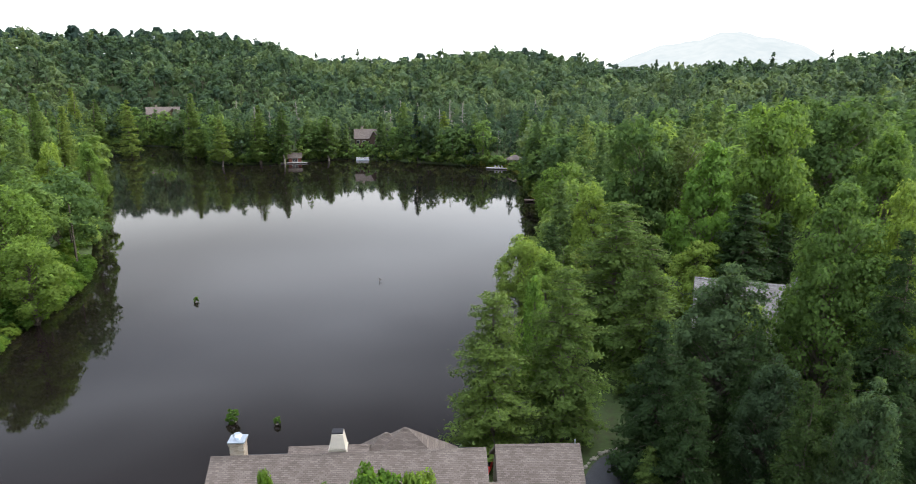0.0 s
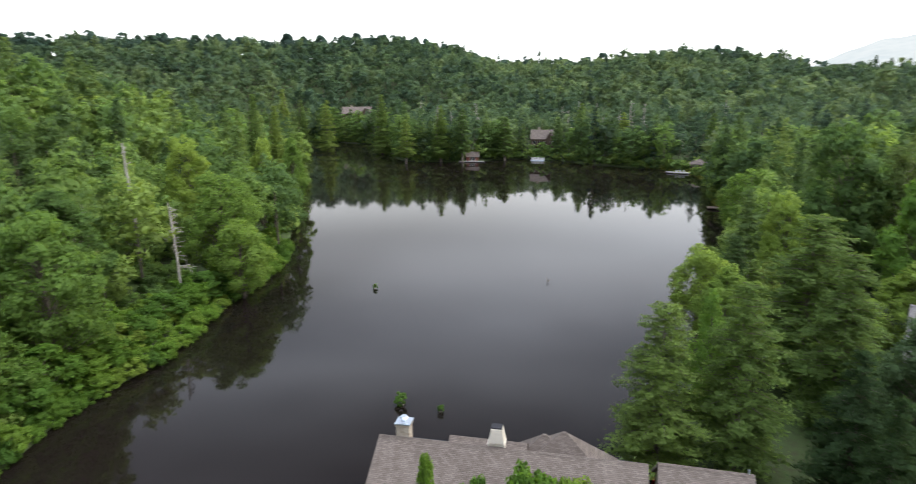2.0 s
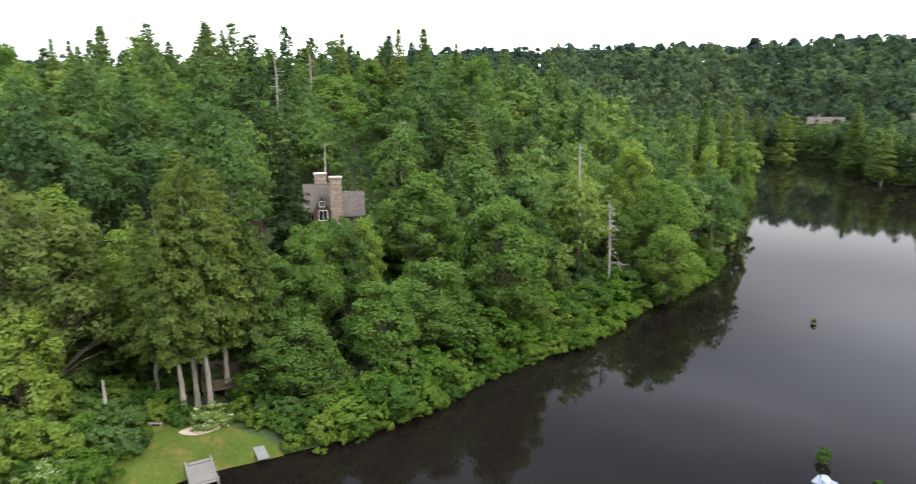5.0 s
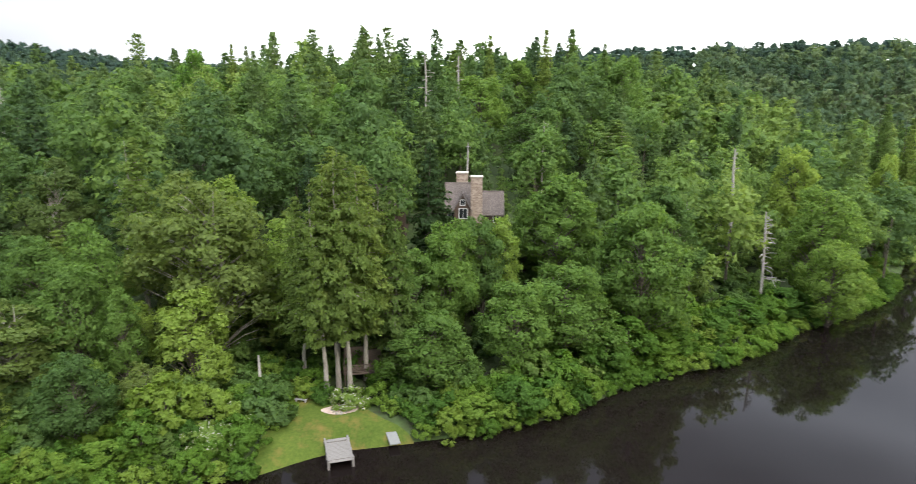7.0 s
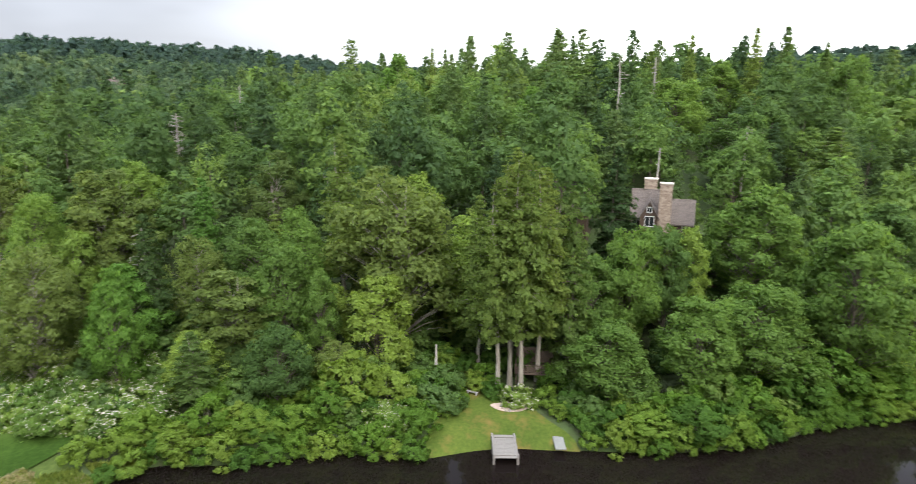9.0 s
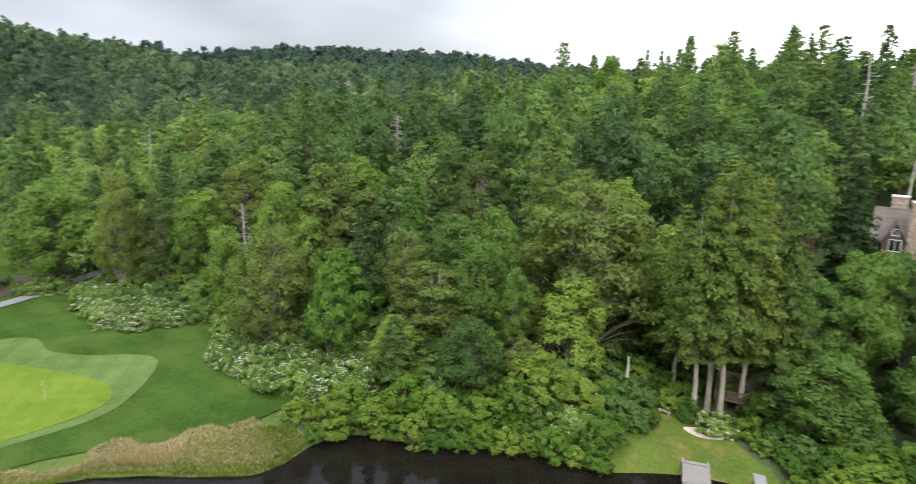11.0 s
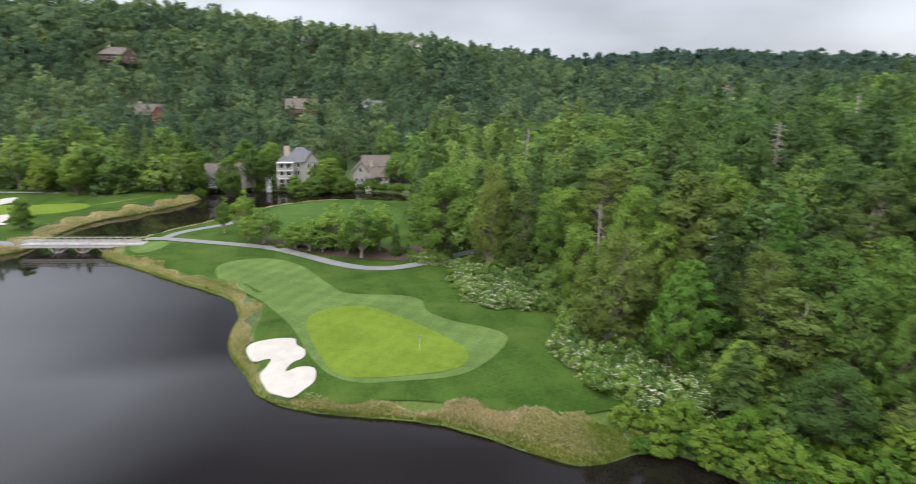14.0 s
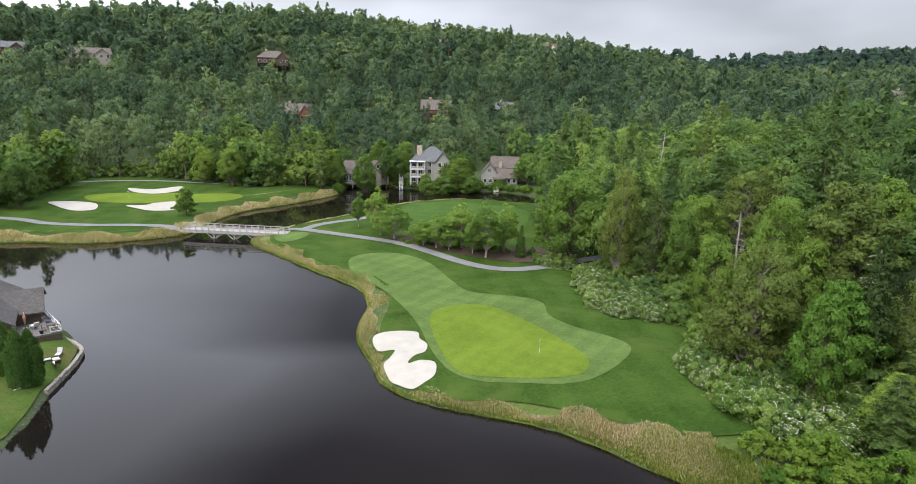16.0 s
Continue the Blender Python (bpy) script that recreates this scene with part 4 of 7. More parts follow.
def sightline_height(x, y, h):
    """Height of a common tree, cut so that the trees and roofs behind it show from the camera."""
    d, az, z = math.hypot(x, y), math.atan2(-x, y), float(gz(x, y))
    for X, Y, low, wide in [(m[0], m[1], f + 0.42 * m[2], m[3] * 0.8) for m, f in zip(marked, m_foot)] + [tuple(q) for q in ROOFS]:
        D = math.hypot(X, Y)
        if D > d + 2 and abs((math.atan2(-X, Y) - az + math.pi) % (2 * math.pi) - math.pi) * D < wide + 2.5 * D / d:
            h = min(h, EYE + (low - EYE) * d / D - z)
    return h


x, y = scatter(7.0, 40, 100, 5)
keep = np.array([(np.hypot(marked[:, 0] - a, marked[:, 1] - b) - 0.55 * marked[:, 3]).min() > 2.6 for a, b in zip(x, y)]) & ~hidden_from_camera(x, y, 20, 8)
for a, b in zip(x[keep], y[keep]):
    dark = a > 12 and b < 70 and r.random() < 0.8
    pick = "h" if dark else ("b" if r.random() < 0.5 else "o") if r.random() < (0.72 if b < 40 or a < -20 else 0.4) else ("pps" if a < -20 else "phs")[r.integers(3)]
    src, full, reach = KINDS[pick][r.integers(len(KINDS[pick]))]
    if math.hypot(a, b) < 66:
        src, full, reach = CLOSE.get(pick, (src, full, reach))
    h = sightline_height(a, b, full * r.uniform(0.72, 1.0) * min(1.0, 0.62 + float(inland(a, b)) * 0.025))
    if h < 3.5:
        src, full, reach = KINDS["g"][0]
        h = max(2.2, h)
    s = (h / full) ** 0.7 * r.uniform(0.85, 1.1)
    placed(src, a, b, s, r.uniform(0, 360), h / full / s)
ax, ay = x[~keep], y[~keep]
x, y = scatter(7.3, 100, 260, 8)
keep = np.array([(np.hypot(marked[:, 0] - a, marked[:, 1] - b) - 0.7 * marked[:, 3]).min() > 4.0 for a, b in zip(x, y)])
x, y = x[keep], y[keep]
hid = hidden_from_camera(x, y)
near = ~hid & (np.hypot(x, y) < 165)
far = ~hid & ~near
woods("woodland", x[near], y[near], 1900, 0.44, 3, "mixed green woodland on the slopes round the lake")
woods("woodland", x[far], y[far], 620, 0.78, 13, "mixed green woodland set back from the lake")
hx, hy = [ax[hidden_from_camera(ax, ay, 20, 8)], x[hid]], [ay[hidden_from_camera(ax, ay, 20, 8)], y[hid]]
# tall trees that lean over the far shore
line = np.concatenate([SHORE, SHORE[:1]])
seg = np.repeat(np.arange(len(SHORE)), 2)
f, off = r.random(len(seg))[:, None], r.uniform(1.5, 8.0, len(seg))[:, None]
d = line[seg + 1] - line[seg]
w = np.stack([d[:, 1], -d[:, 0]], 1) / (np.linalg.norm(d, axis=1)[:, None] + 1e-9)
p1, p2 = line[seg] + d * f + w * off, line[seg] + d * f - w * off
p = np.where((inland(p1[:, 0], p1[:, 1]) > inland(p2[:, 0], p2[:, 1]))[:, None], p1, p2)
p = p[(p[:, 1] > 195) & (inland(p[:, 0], p[:, 1]) > 0.8) & ((p[:, 0] < -12) | (p[:, 1] < 250))]
woods("shore_woods", p[:, 0], p[:, 1], 620, 0.72, 23, "tall mixed trees standing along the far shore", 0.5)
x, y = scatter(8.7, 260, 620, 9)
hid = hidden_from_camera(x, y, 17, 14)
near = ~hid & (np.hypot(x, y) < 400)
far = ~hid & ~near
woods("hillside_woods", x[near], y[near], 250, 1.0, 4, "dense forest on the lower slopes", 0.16, True, (M_HILL_HAZED, M_HILL_PINE_HAZED), 0.8)
woods("hillside_woods", x[far], y[far], 150, 1.55, 24, "dense distant forest covering the hills", 0.08, True, (M_HILL_HAZED, M_HILL_PINE_HAZED), 0.82)
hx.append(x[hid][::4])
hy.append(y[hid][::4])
x, y = scatter(11.5, 620, 960, 19)
hid = hidden_from_camera(x, y, 17, 14)
woods("distant_woods", x[~hid], y[~hid], 85, 2.7, 14, "forest on the farthest ridge, its leaves coloured dark blue-green for haze", 0.0, False, (M_FAR_HAZED, M_FAR_HAZED))
hx.append(x[hid][::4])
hy.append(y[hid][::4])
x, y = scatter(34, 960, 1500, 10)
# trees out of the camera's sight: sparse, and lowered so none show over the ridge
woods("rear_woods", np.concatenate(hx + [x]), np.concatenate(hy + [y]), 20, 4.4, 5, "forest beyond the ridges, thinned where the camera can't see it", 0.0, False, None, 1.1, 0.55)

# ---- shore plants ----
SHRUBS = [shrub_mesh("shrub", 3.2, 2.3, 48, 2600, 0.175, 41, M_SHRUB), shrub_mesh("shrub", 2.4, 2.0, 42, 2200, 0.17, 42, M_SHRUB), shrub_mesh("shrub", 4.2, 2.2, 50, 2800, 0.18, 43, M_SHRUB)]


def blossom_mesh(seed, height, radius, flowers):
    """A rhododendron: dark leaves with heads of white flowers on the outside."""
    q = np.random.default_rng(seed)
    tris, soft, c, lr = broad_crown(height, -0.3 * height, radius, 40, 1900, 0.22, q, 0.2, 1.4, 0.5, 0.8)
    k = q.integers(0, len(c), flowers)
    n = unit(q.normal(size=(flowers, 3)) + [0, 0, 0.9] + unit(c[k] - [0, 0, height * 0.3]) * 1.3)
    heads = leaf_tris(c[k] + n * (lr[k] * 1.10)[:, None] * [1, 1, 0.84], n, 0.115 * q.uniform(0.6, 1.2, flowers) * 0.72, q)
    v = np.concatenate([tris.reshape(-1, 3), heads.reshape(-1, 3)])
    return mesh_of("rhododendron", v, np.arange(len(v)).reshape(-1, 3), [M_RHODO, M_FLOWER], True, [0] * len(tris) + [1] * flowers, None, np.repeat(np.concatenate([soft, n]), 3, 0))


M_RHODO = leaf_material("rhododendron_leaves", (0.090, 0.162, 0.037), (0.130, 0.217, 0.048), (0.187, 0.278, 0.060), True, fine=8.0)
RHODOS = [blossom_mesh(51, 3.0, 2.3, 620), blossom_mesh(52, 2.4, 2.1, 340), blossom_mesh(53, 3.4, 2.4, 120)]


def shrub(meshes, k, x, y, s, label, name="shrub", category="shrub", group=""):
    ob = new(name, meshes[k % len(meshes)])
    ob.matrix_basis = pose(x, y, float(gz(x, y)) - 0.1, 0, 0, (k * 137) % 360) @ Matrix.Diagonal((s, s, s * (0.85 + 0.05 * (k % 6)), 1))
    return tagged(ob, label, category, group)


def shore_between(a, b):
    """The stretch of shore from the point nearest a to the one nearest b, in the order of the plan."""
    i = int(np.hypot(*(SHORE - a).T).argmin())
    j = int(np.hypot(*(SHORE - b).T).argmin())
    return SHORE[i:j + 1] if j > i else np.concatenate([SHORE[i:], SHORE[:j + 1]])


def along(line, step, r, lo, hi, side=1.0):
    """Places along a line, pushed inland by lo to hi metres."""
    out, carry = [], 0.0
    for p, q in zip(line[:-1], line[1:]):
        d = q - p
        n = np.linalg.norm(d)
        w = np.array([d[1], -d[0]]) / (n + 1e-9)
        while carry < n:
            c = p + d * carry / n
            off = r.uniform(lo, hi)
            c1, c2 = c + w * off, c - w * off
            out.append(c1 if inland(*c1) > inland(*c2) else c2)
            carry += step * r.uniform(0.7, 1.3)
        carry -= n
    return np.array(out)


r = np.random.default_rng(77)
k = 0
for a, b, step, rows in (((-119, 169), (-57.5, 15.5), 2.3, ((0.0, 0.7), (2.5, 5), (6, 9))), ((-58, -2.5), (-55, -31), 2.2, ((0.0, 0.7), (2.5, 5), (6, 10)))):
    for lo, hi in rows:
        for p in along(shore_between(np.array(a), np.array(b)), step, r, lo, hi):
            if inside(LAWN, p[:1], p[1:])[0] or np.hypot(*p) > 150 or away(LAWN, p[:1], p[1:])[0] < 1.0 or inside(GOLF, p[:1], p[1:])[0]:
                continue
            if lo > 5 and r.random() < 0.45:
                continue
            s = r.uniform(0.55, 0.95) if lo < 2 else r.uniform(0.75, 1.25)
            shrub(SHRUBS, k, *p, s, "leafy yellow-green shrub crowding the lake bank", group="bank shrubs")
            k += 1
# rhododendron thickets at the wood's edge beside the golf turf
for a, b, n, spread in (((-63, -41), (-68, -49.5), 9, 1.3), ((-68, -49.5), (-77.5, -54.5), 9, 1.3), ((-67, -43), (-76, -49), 9, 1.8), ((-79, -57), (-82, -61), 4, 1.0), ((-77, -67), (-75, -74), 5, 1.0),
                        ((-75, -75), (-80, -84), 7, 1.0), ((-80, -84), (-92, -93), 8, 1.2), ((-80, -78), (-88, -87), 6, 1.5), ((-88, -105), (-94, -112), 5, 1.4), ((-64, -36), (-68, -34), 5, 1.8),
                        ((-64, -3), (-70, -2), 7, 2.0), ((-67.5, 10), (-68, 9), 1, 0.3), ((-75, 8), (-80, 6), 4, 1.5), ((-62, -3), (-64, -7), 3, 1.2)):
    for i in range(n if spread > 1.9 or a[0] > -70 and a[1] > -8 else 0):
        f = r.random()
        p = np.array(a) * (1 - f) + np.array(b) * f + r.normal(0, spread * 0.6, 2)
        if inside(GOLF, p[:1], p[1:])[0]:
            p = p + np.array([-2.5, 1.5])
        shrub(RHODOS, i, *p, r.uniform(0.7, 1.1), "rhododendron with clusters of white flowers", "rhododendron", "shrub", "rhododendron thicket")


SAND_EDGE = np.array([(-33.5, -79.6), (-35.3, -80.5), (-38.5, -79.4), (-40.3, -77.4), (-39.3, -73.0), (-37.3, -66.4), (-35.1, -63.3), (-32.8, -62.8), (-31.6, -63.2), (-30.8, -65.2), (-30.4, -67.1), (-31.2, -71), (-33, -73.5), (-32.6, -76.3)])
for poly, n, big in ((THICKET, 125, 1.1), (THICKET_N, 42, 1.0)):
    lo, hi = poly.min(0), poly.max(0)
    i = 0
    while i < n:
        p = r.uniform(lo, hi)
        if inside(poly, p[:1], p[1:])[0]:
            shrub(RHODOS, i, *p, big * r.uniform(0.75, 1.15), "rhododendron with clusters of white flowers", "rhododendron", "shrub", "rhododendron thicket")
            i += 1

for i, (a, b) in enumerate(((-80.0, -99.9), (-80.7, -98.3), (-81.4, -96.6), (-82.6, -95.6), (-83.3, -93.9), (-84.0, -92.2), (-83.2, -100.2), (-85.4, -97.6))):
    shrub(RHODOS, i + 2, a, b, 0.75 + 0.06 * (i % 4), "rhododendron below the oak beside the path", "rhododendron", "shrub", "rhododendron thicket")

# undergrowth that closes the wood's edge along the golf turf
EDGE = np.array([(-110, -101), (-99, -99), (-83, -90), (-76, -85), (-71, -75), (-73, -67), (-77, -61), (-75, -57), (-66, -52), (-61, -44), (-60, -37), (-60, -31)], float)
under = []
# low leafy growth on the open forest floor of the west bank
while len(under) < 190:
    p = r.uniform((-100, -34), (-62, 110))
    q = np.array([p])
    if inland(*p) >= 3 and clear_of_open(q[:, 0], q[:, 1], 1.0)[0] and np.hypot(marked[:, 0] - p[0], marked[:, 1] - p[1]).min() > 1.8:
        under.append((len(under), *p, r.uniform(0.8, 1.35)))
for k, (lo, hi, step) in enumerate(((1.5, 2.6, 2.6), (4.0, 6.5, 2.3), (7.5, 11, 2.5), (12, 16, 3.2))):
    for p in along(EDGE, step, r, 0.0, 0.01):
        i = int(np.hypot(*(EDGE - p).T).argmin())
        d = EDGE[min(i + 1, len(EDGE) - 1)] - EDGE[max(i - 1, 0)]
        w = np.array([-d[1], d[0]]) / np.linalg.norm(d)
        p = p + w * r.uniform(lo, hi)
        if inside(GOLF, p[:1], p[1:])[0] or inland(*p) < 1.0 or away(GOLF, p[:1], p[1:])[0] < 1.2:
            continue
        if r.random() < (0.55 if k < 2 else 0.25):
            shrub(RHODOS, k + int(p[0]), *p, r.uniform(0.7, 1.05), "rhododendron with clusters of white flowers", "rhododendron", "shrub", "rhododendron thicket")
        else:
            under.append((k + int(p[0]), *p, r.uniform(0.7, 1.15)))
for a, b, s in ((-69, 7, 0.7), (-71, 5, 0.8), (-73, 6, 0.9), (-75, 4, 0.9), (-77, 2, 1.0), (-79, 1, 1.0), (-70, 2, 0.8), (-68, 2.2, 0.7), (-65.5, 1, 0.8), (-67, 12.5, 0.8), (-64.5, 14.5, 0.8), (-62, 16.5, 0.9), (-66, 15.5, 1.0), (-71, 14.5, 1.0), (-75, 11, 1.0), (-77, 8, 1.0)):
    shrub(SHRUBS, int(-a * 3), a, b, s, "leafy green shrub round the lawn", group="lawn shrubs")

for poly, n in ((THICKET, 46), (THICKET_N, 26)):
    mid, i = poly.mean(0), 0
    while i < n:
        p = r.uniform(poly.min(0) - 11, poly.max(0) + 9)
        if p[0] < mid[0] and not inside(poly, p[:1], p[1:])[0] and not inside(GOLF, p[:1], p[1:])[0] and away(poly, p[:1], p[1:])[0] < 9 and away(GOLF, p[:1], p[1:])[0] > 2:
            under.append((i, *p, r.uniform(0.9, 1.5)))
            i += 1
vs, ns, tint = [], [], []
for i, a, b, size in under:
    me = SHRUBS[i % 3]
    v, n = np.empty(len(me.vertices) * 3, np.float32), np.empty(len(me.vertices) * 3, np.float32)
    me.vertices.foreach_get("co", v)
    me.attributes["custom_normal"].data.foreach_get("vector", n)
    w = radians(i * 137 % 360)
    turn = np.array([[math.cos(w), math.sin(w), 0], [-math.sin(w), math.cos(w), 0], [0, 0, 1]])
    vs.append(v.reshape(-1, 3) @ turn * size + [a, b, float(gz(a, b)) - 0.1])
    ns.append(n.reshape(-1, 3) @ turn)
    tint.append(np.full(len(me.vertices), r.uniform(0.2, 0.9)))
v = np.concatenate(vs)
under = new("undergrowth", mesh_of("undergrowth", v, np.arange(len(v)).reshape(-1, 3), [M_WOODS], True, None, np.concatenate(tint), np.concatenate(ns)))
tagged(under, "leafy green undergrowth along the wood's edge and under the bank trees", "bushes", kind="stuff")


def grass_band(name, line, count, lo, hi, tall, material, label, seed, wide=0.10, patch=0.0):
    """Tall grass along a bank as one mesh of narrow blades."""
    q = np.random.default_rng(seed)
    seg = line[1:] - line[:-1]
    ln = np.linalg.norm(seg, axis=1)
    i = q.choice(len(seg), count, p=ln / ln.sum())
    c = line[i] + seg[i] * q.random(count)[:, None]
    w = np.stack([seg[i, 1], -seg[i, 0]], 1) / ln[i, None]
    swell = 0.75 + 0.35 * np.sin(c[:, 0] * 0.5 + c[:, 1] * 0.37) + 0.2 * np.sin(c[:, 1] * 0.9)
    off = (lo + (hi - lo) * q.random(count) * swell)[:, None]
    p1, p2 = c + w * off, c - w * off
    p = np.where((inland(p1[:, 0], p1[:, 1]) > inland(p2[:, 0], p2[:, 1]))[:, None], p1, p2)
    p = p[~inside(SAND_EDGE, p[:, 0], p[:, 1])]
    count = len(p)
    h = tall * q.uniform(0.45, 1.1, count) * (0.8 + 0.25 * np.sin(p[:, 0] * 0.8) * np.cos(p[:, 1] * 0.7))
    a = q.uniform(0, 6.28, count)
    z = gz(p[:, 0], p[:, 1])
    lean = q.normal(0, 0.28, (count, 2)) * h[:, None]
    v = np.empty((count, 3, 3), np.float32)
    v[:, 0] = np.column_stack([p[:, 0] + wide * np.cos(a), p[:, 1] + wide * np.sin(a), z - 0.05])
    v[:, 1] = np.column_stack([p[:, 0] - wide * np.cos(a), p[:, 1] - wide * np.sin(a), z - 0.05])
    v[:, 2] = np.column_stack([p + lean, z + h])
    tint = np.clip(0.5 + 0.3 * np.sin(p[:, 0] * 0.35 + 1) * np.cos(p[:, 1] * 0.28) + q.normal(0, 0.2, count), 0, 1)
    ob = new(name, mesh_of(name, v.reshape(-1, 3), np.arange(count * 3).reshape(-1, 3), [material], True, None, np.repeat(tint, 3), np.repeat(unit(np.column_stack([lean * 0.8, 0 * h + 1])), 3, 0)))
    return tagged(ob, label, "grass", kind="stuff")


G1 = shore_between(np.array((-55, -31)), np.array((-110, -179)))
G2 = shore_between(np.array((-76, -207)), np.array((30, -175)))
grass_band("tall_grass", G1, 52000, 0.3, 3.2, 0.52, M_REED, "dry straw-coloured tall grass along the golf course bank", 61, 0.06)
grass_band("sedge", G1, 46000, -0.1, 3.0, 0.50, M_SEDGE, "green sedge at the water's edge below the golf course", 62, 0.07)
grass_band("tall_grass", G2, 22000, 0.1, 4.2, 0.68, M_REED, "dry straw-coloured tall grass along the far fairway bank", 63, 0.16)
grass_band("sedge", G2, 14000, -0.1, 3.4, 0.55, M_SEDGE, "green sedge at the water's edge below the far fairway", 64, 0.16)
G3 = shore_between(np.array((-50, -32)), np.array((-42, -49)))
grass_band("tall_grass", G3, 14000, 1.0, 6.5, 0.65, M_REED, "pale seeding grass in the corner of the golf course", 65, 0.09)
grass_band("sedge", shore_between(np.array((-57.4, -27)), np.array((-45, -41))), 16000, 0.0, 6.0, 0.6, M_SEDGE, "lush green sedge on the low bank", 66, 0.10)

# thickets down to the water round the far shores
def thicket(name, line, count, lo, hi, seed, label):
    """Shore bushes far off, as one mesh."""
    q = np.random.default_rng(seed)
    p = along(line, np.linalg.norm(np.diff(line, axis=0), axis=1).sum() / count, q, lo, hi)
    keep = np.ones(len(p), bool)
    for hx_, hy_, wide, _ in SITES:
        keep &= np.hypot(p[:, 0] - hx_, p[:, 1] - hy_) > wide * 0.5
    p = p[keep]
    kinds = [broad_crown(h, -0.6, w, 10, 130, 0.75, q, 0.3, 1.4)[:2] for h, w in ((3.2, 2.6), (5.0, 2.8), (2.2, 2.2), (7.5, 3.0))]
    vs, ns, tint = [], [], []
    for x, y in p:
        t, n = kinds[q.integers(4)]
        s = q.uniform(0.6, 1.2)
        vs.append(t.reshape(-1, 3) * s + [x, y, float(gz(x, y))])
        ns.append(np.repeat(n, 3, 0))
        tint.append(np.full(len(t) * 3, np.clip(q.normal(0.6, 0.25), 0, 1)))
    v = np.concatenate(vs)
    ob = new(name, mesh_of(name, v, np.arange(len(v)).reshape(-1, 3), [M_WOODS], True, None, np.concatenate(tint), np.concatenate(ns)))
    return tagged(ob, label, "bushes", kind="stuff")


thicket("shore_thicket", shore_between(np.array((1.5, 106)), np.array((-141, 207))), 520, 0.3, 3.0, 68, "leafy bushes crowding the far lake shore")
thicket("shore_thicket", shore_between(np.array((1.5, 106)), np.array((-141, 207))), 380, 3.0, 9.0, 69, "taller bushes behind the far lake shore")
thicket("shore_thicket", shore_between(np.array((-141, 207)), np.array((-92, 128))), 150, 0.2, 4.0, 70, "bushes along the tip of the wooded point")
thicket("wood_edge_thicket", np.array([(34, -209), (16, -216), (7, -240), (-3, -266), (-22, -261), (-38, -245), (-50, -231), (-52, -222), (-66, -222), (-78, -214)], float), 90, -1.0, 1.5, 74, "leafy bushes at the wood's edge behind the far green")
thicket("shore_thicket", shore_between(np.array((30, -175)), np.array((30, -112))), 120, 0.3, 4.0, 72, "bushes round the hidden bay")
grass_band("sedge", shore_between(np.array((8.2, 200)), np.array((-22, 290))), 9000, 0.0, 10.0, 0.7, M_SEDGE, "bright green marsh grass on the far shore", 73, 0.3)

# ---- golf course ----
ROUGH = [(-58, -36.5), (-52.2, -39.1), (-49.2, -42.7), (-45.8, -48.1), (-41.7, -53.4), (-36.5, -57.7), (-33.4, -61.6), (-31.6, -66.6), (-33.4, -74.4), (-36.4, -82.4), (-41.3, -90.2), (-44, -97.8),
         (-42.4, -113.3), (-37.7, -134.9), (-36.4, -143.2), (-39, -151.5), (-45, -157), (-60, -164), (-84.3, -175.5), (-107.2, -175.5), (-122.8, -160.7), (-100, -124.5), (-90, -106), (-104, -99.4), (-86, -89),
         (-79, -84), (-74, -75.1), (-76, -66.8), (-80, -60.3), (-76.7, -55.4), (-67.9, -50), (-62.5, -43.3), (-61.4, -38)]
FRINGE = [(-46.0, -119.6), (-50.7, -122.6), (-57.1, -120.3), (-59.7, -111.7), (-57.8, -98.8), (-57.0, -91.3), (-60.4, -87.1), (-64.0, -83.5), (-64.8, -79.7), (-62.1, -74.7), (-62.4, -68.8), (-64.3, -63.9),
          (-64.6, -60.1), (-62.5, -57.7), (-57.1, -55.2), (-52.0, -54.0), (-48.2, -54.6), (-43.4, -57.4), (-39.5, -60.1), (-37.9, -63.8), (-38.3, -68.5), (-39.7, -73.9), (-41.7, -80.6), (-43.2, -88.7), (-44.3, -100.5), (-43.6, -111.2)]
GREEN = [(-44.5, -82.0), (-47.0, -84.7), (-50.6, -85.4), (-54.8, -84.0), (-56.4, -81.3), (-57.1, -75.7), (-57.3, -70.1), (-57.1, -65.1), (-56.5, -60.1), (-55.2, -57.8), (-52.7, -55.9), (-49.8, -55.9),
         (-45.1, -57.9), (-40.6, -60.8), (-38.9, -62.9), (-38.9, -66.3), (-40.3, -71.4), (-42.1, -76.6)]
SAND = [(-33.9, -79.3), (-35.3, -80.1), (-38.5, -79.0), (-40.1, -77.4), (-39.3, -75.3), (-39.3, -73.0), (-37.8, -70.8), (-36.3, -70.5), (-34.8, -69.5), (-34.3, -68.6), (-36.0, -68.7), (-37.3, -67.4), (-36.6, -65.4),
        (-35.1, -63.7), (-32.8, -63.2), (-31.9, -63.6), (-31.3, -65.2), (-30.9, -67.1), (-31.8, -70.9), (-33.2, -72.0), (-34.6, -73.5), (-33.2, -74.6), (-33.0, -76.3)]
ISLE = [(-84.3, -172.5), (-95.1, -173.5), (-104.4, -168.8), (-110.1, -157.6), (-113, -149.0), (-97.3, -130), (-87.3, -128), (-77, -136), (-73.0, -144), (-76.3, -157.0)]
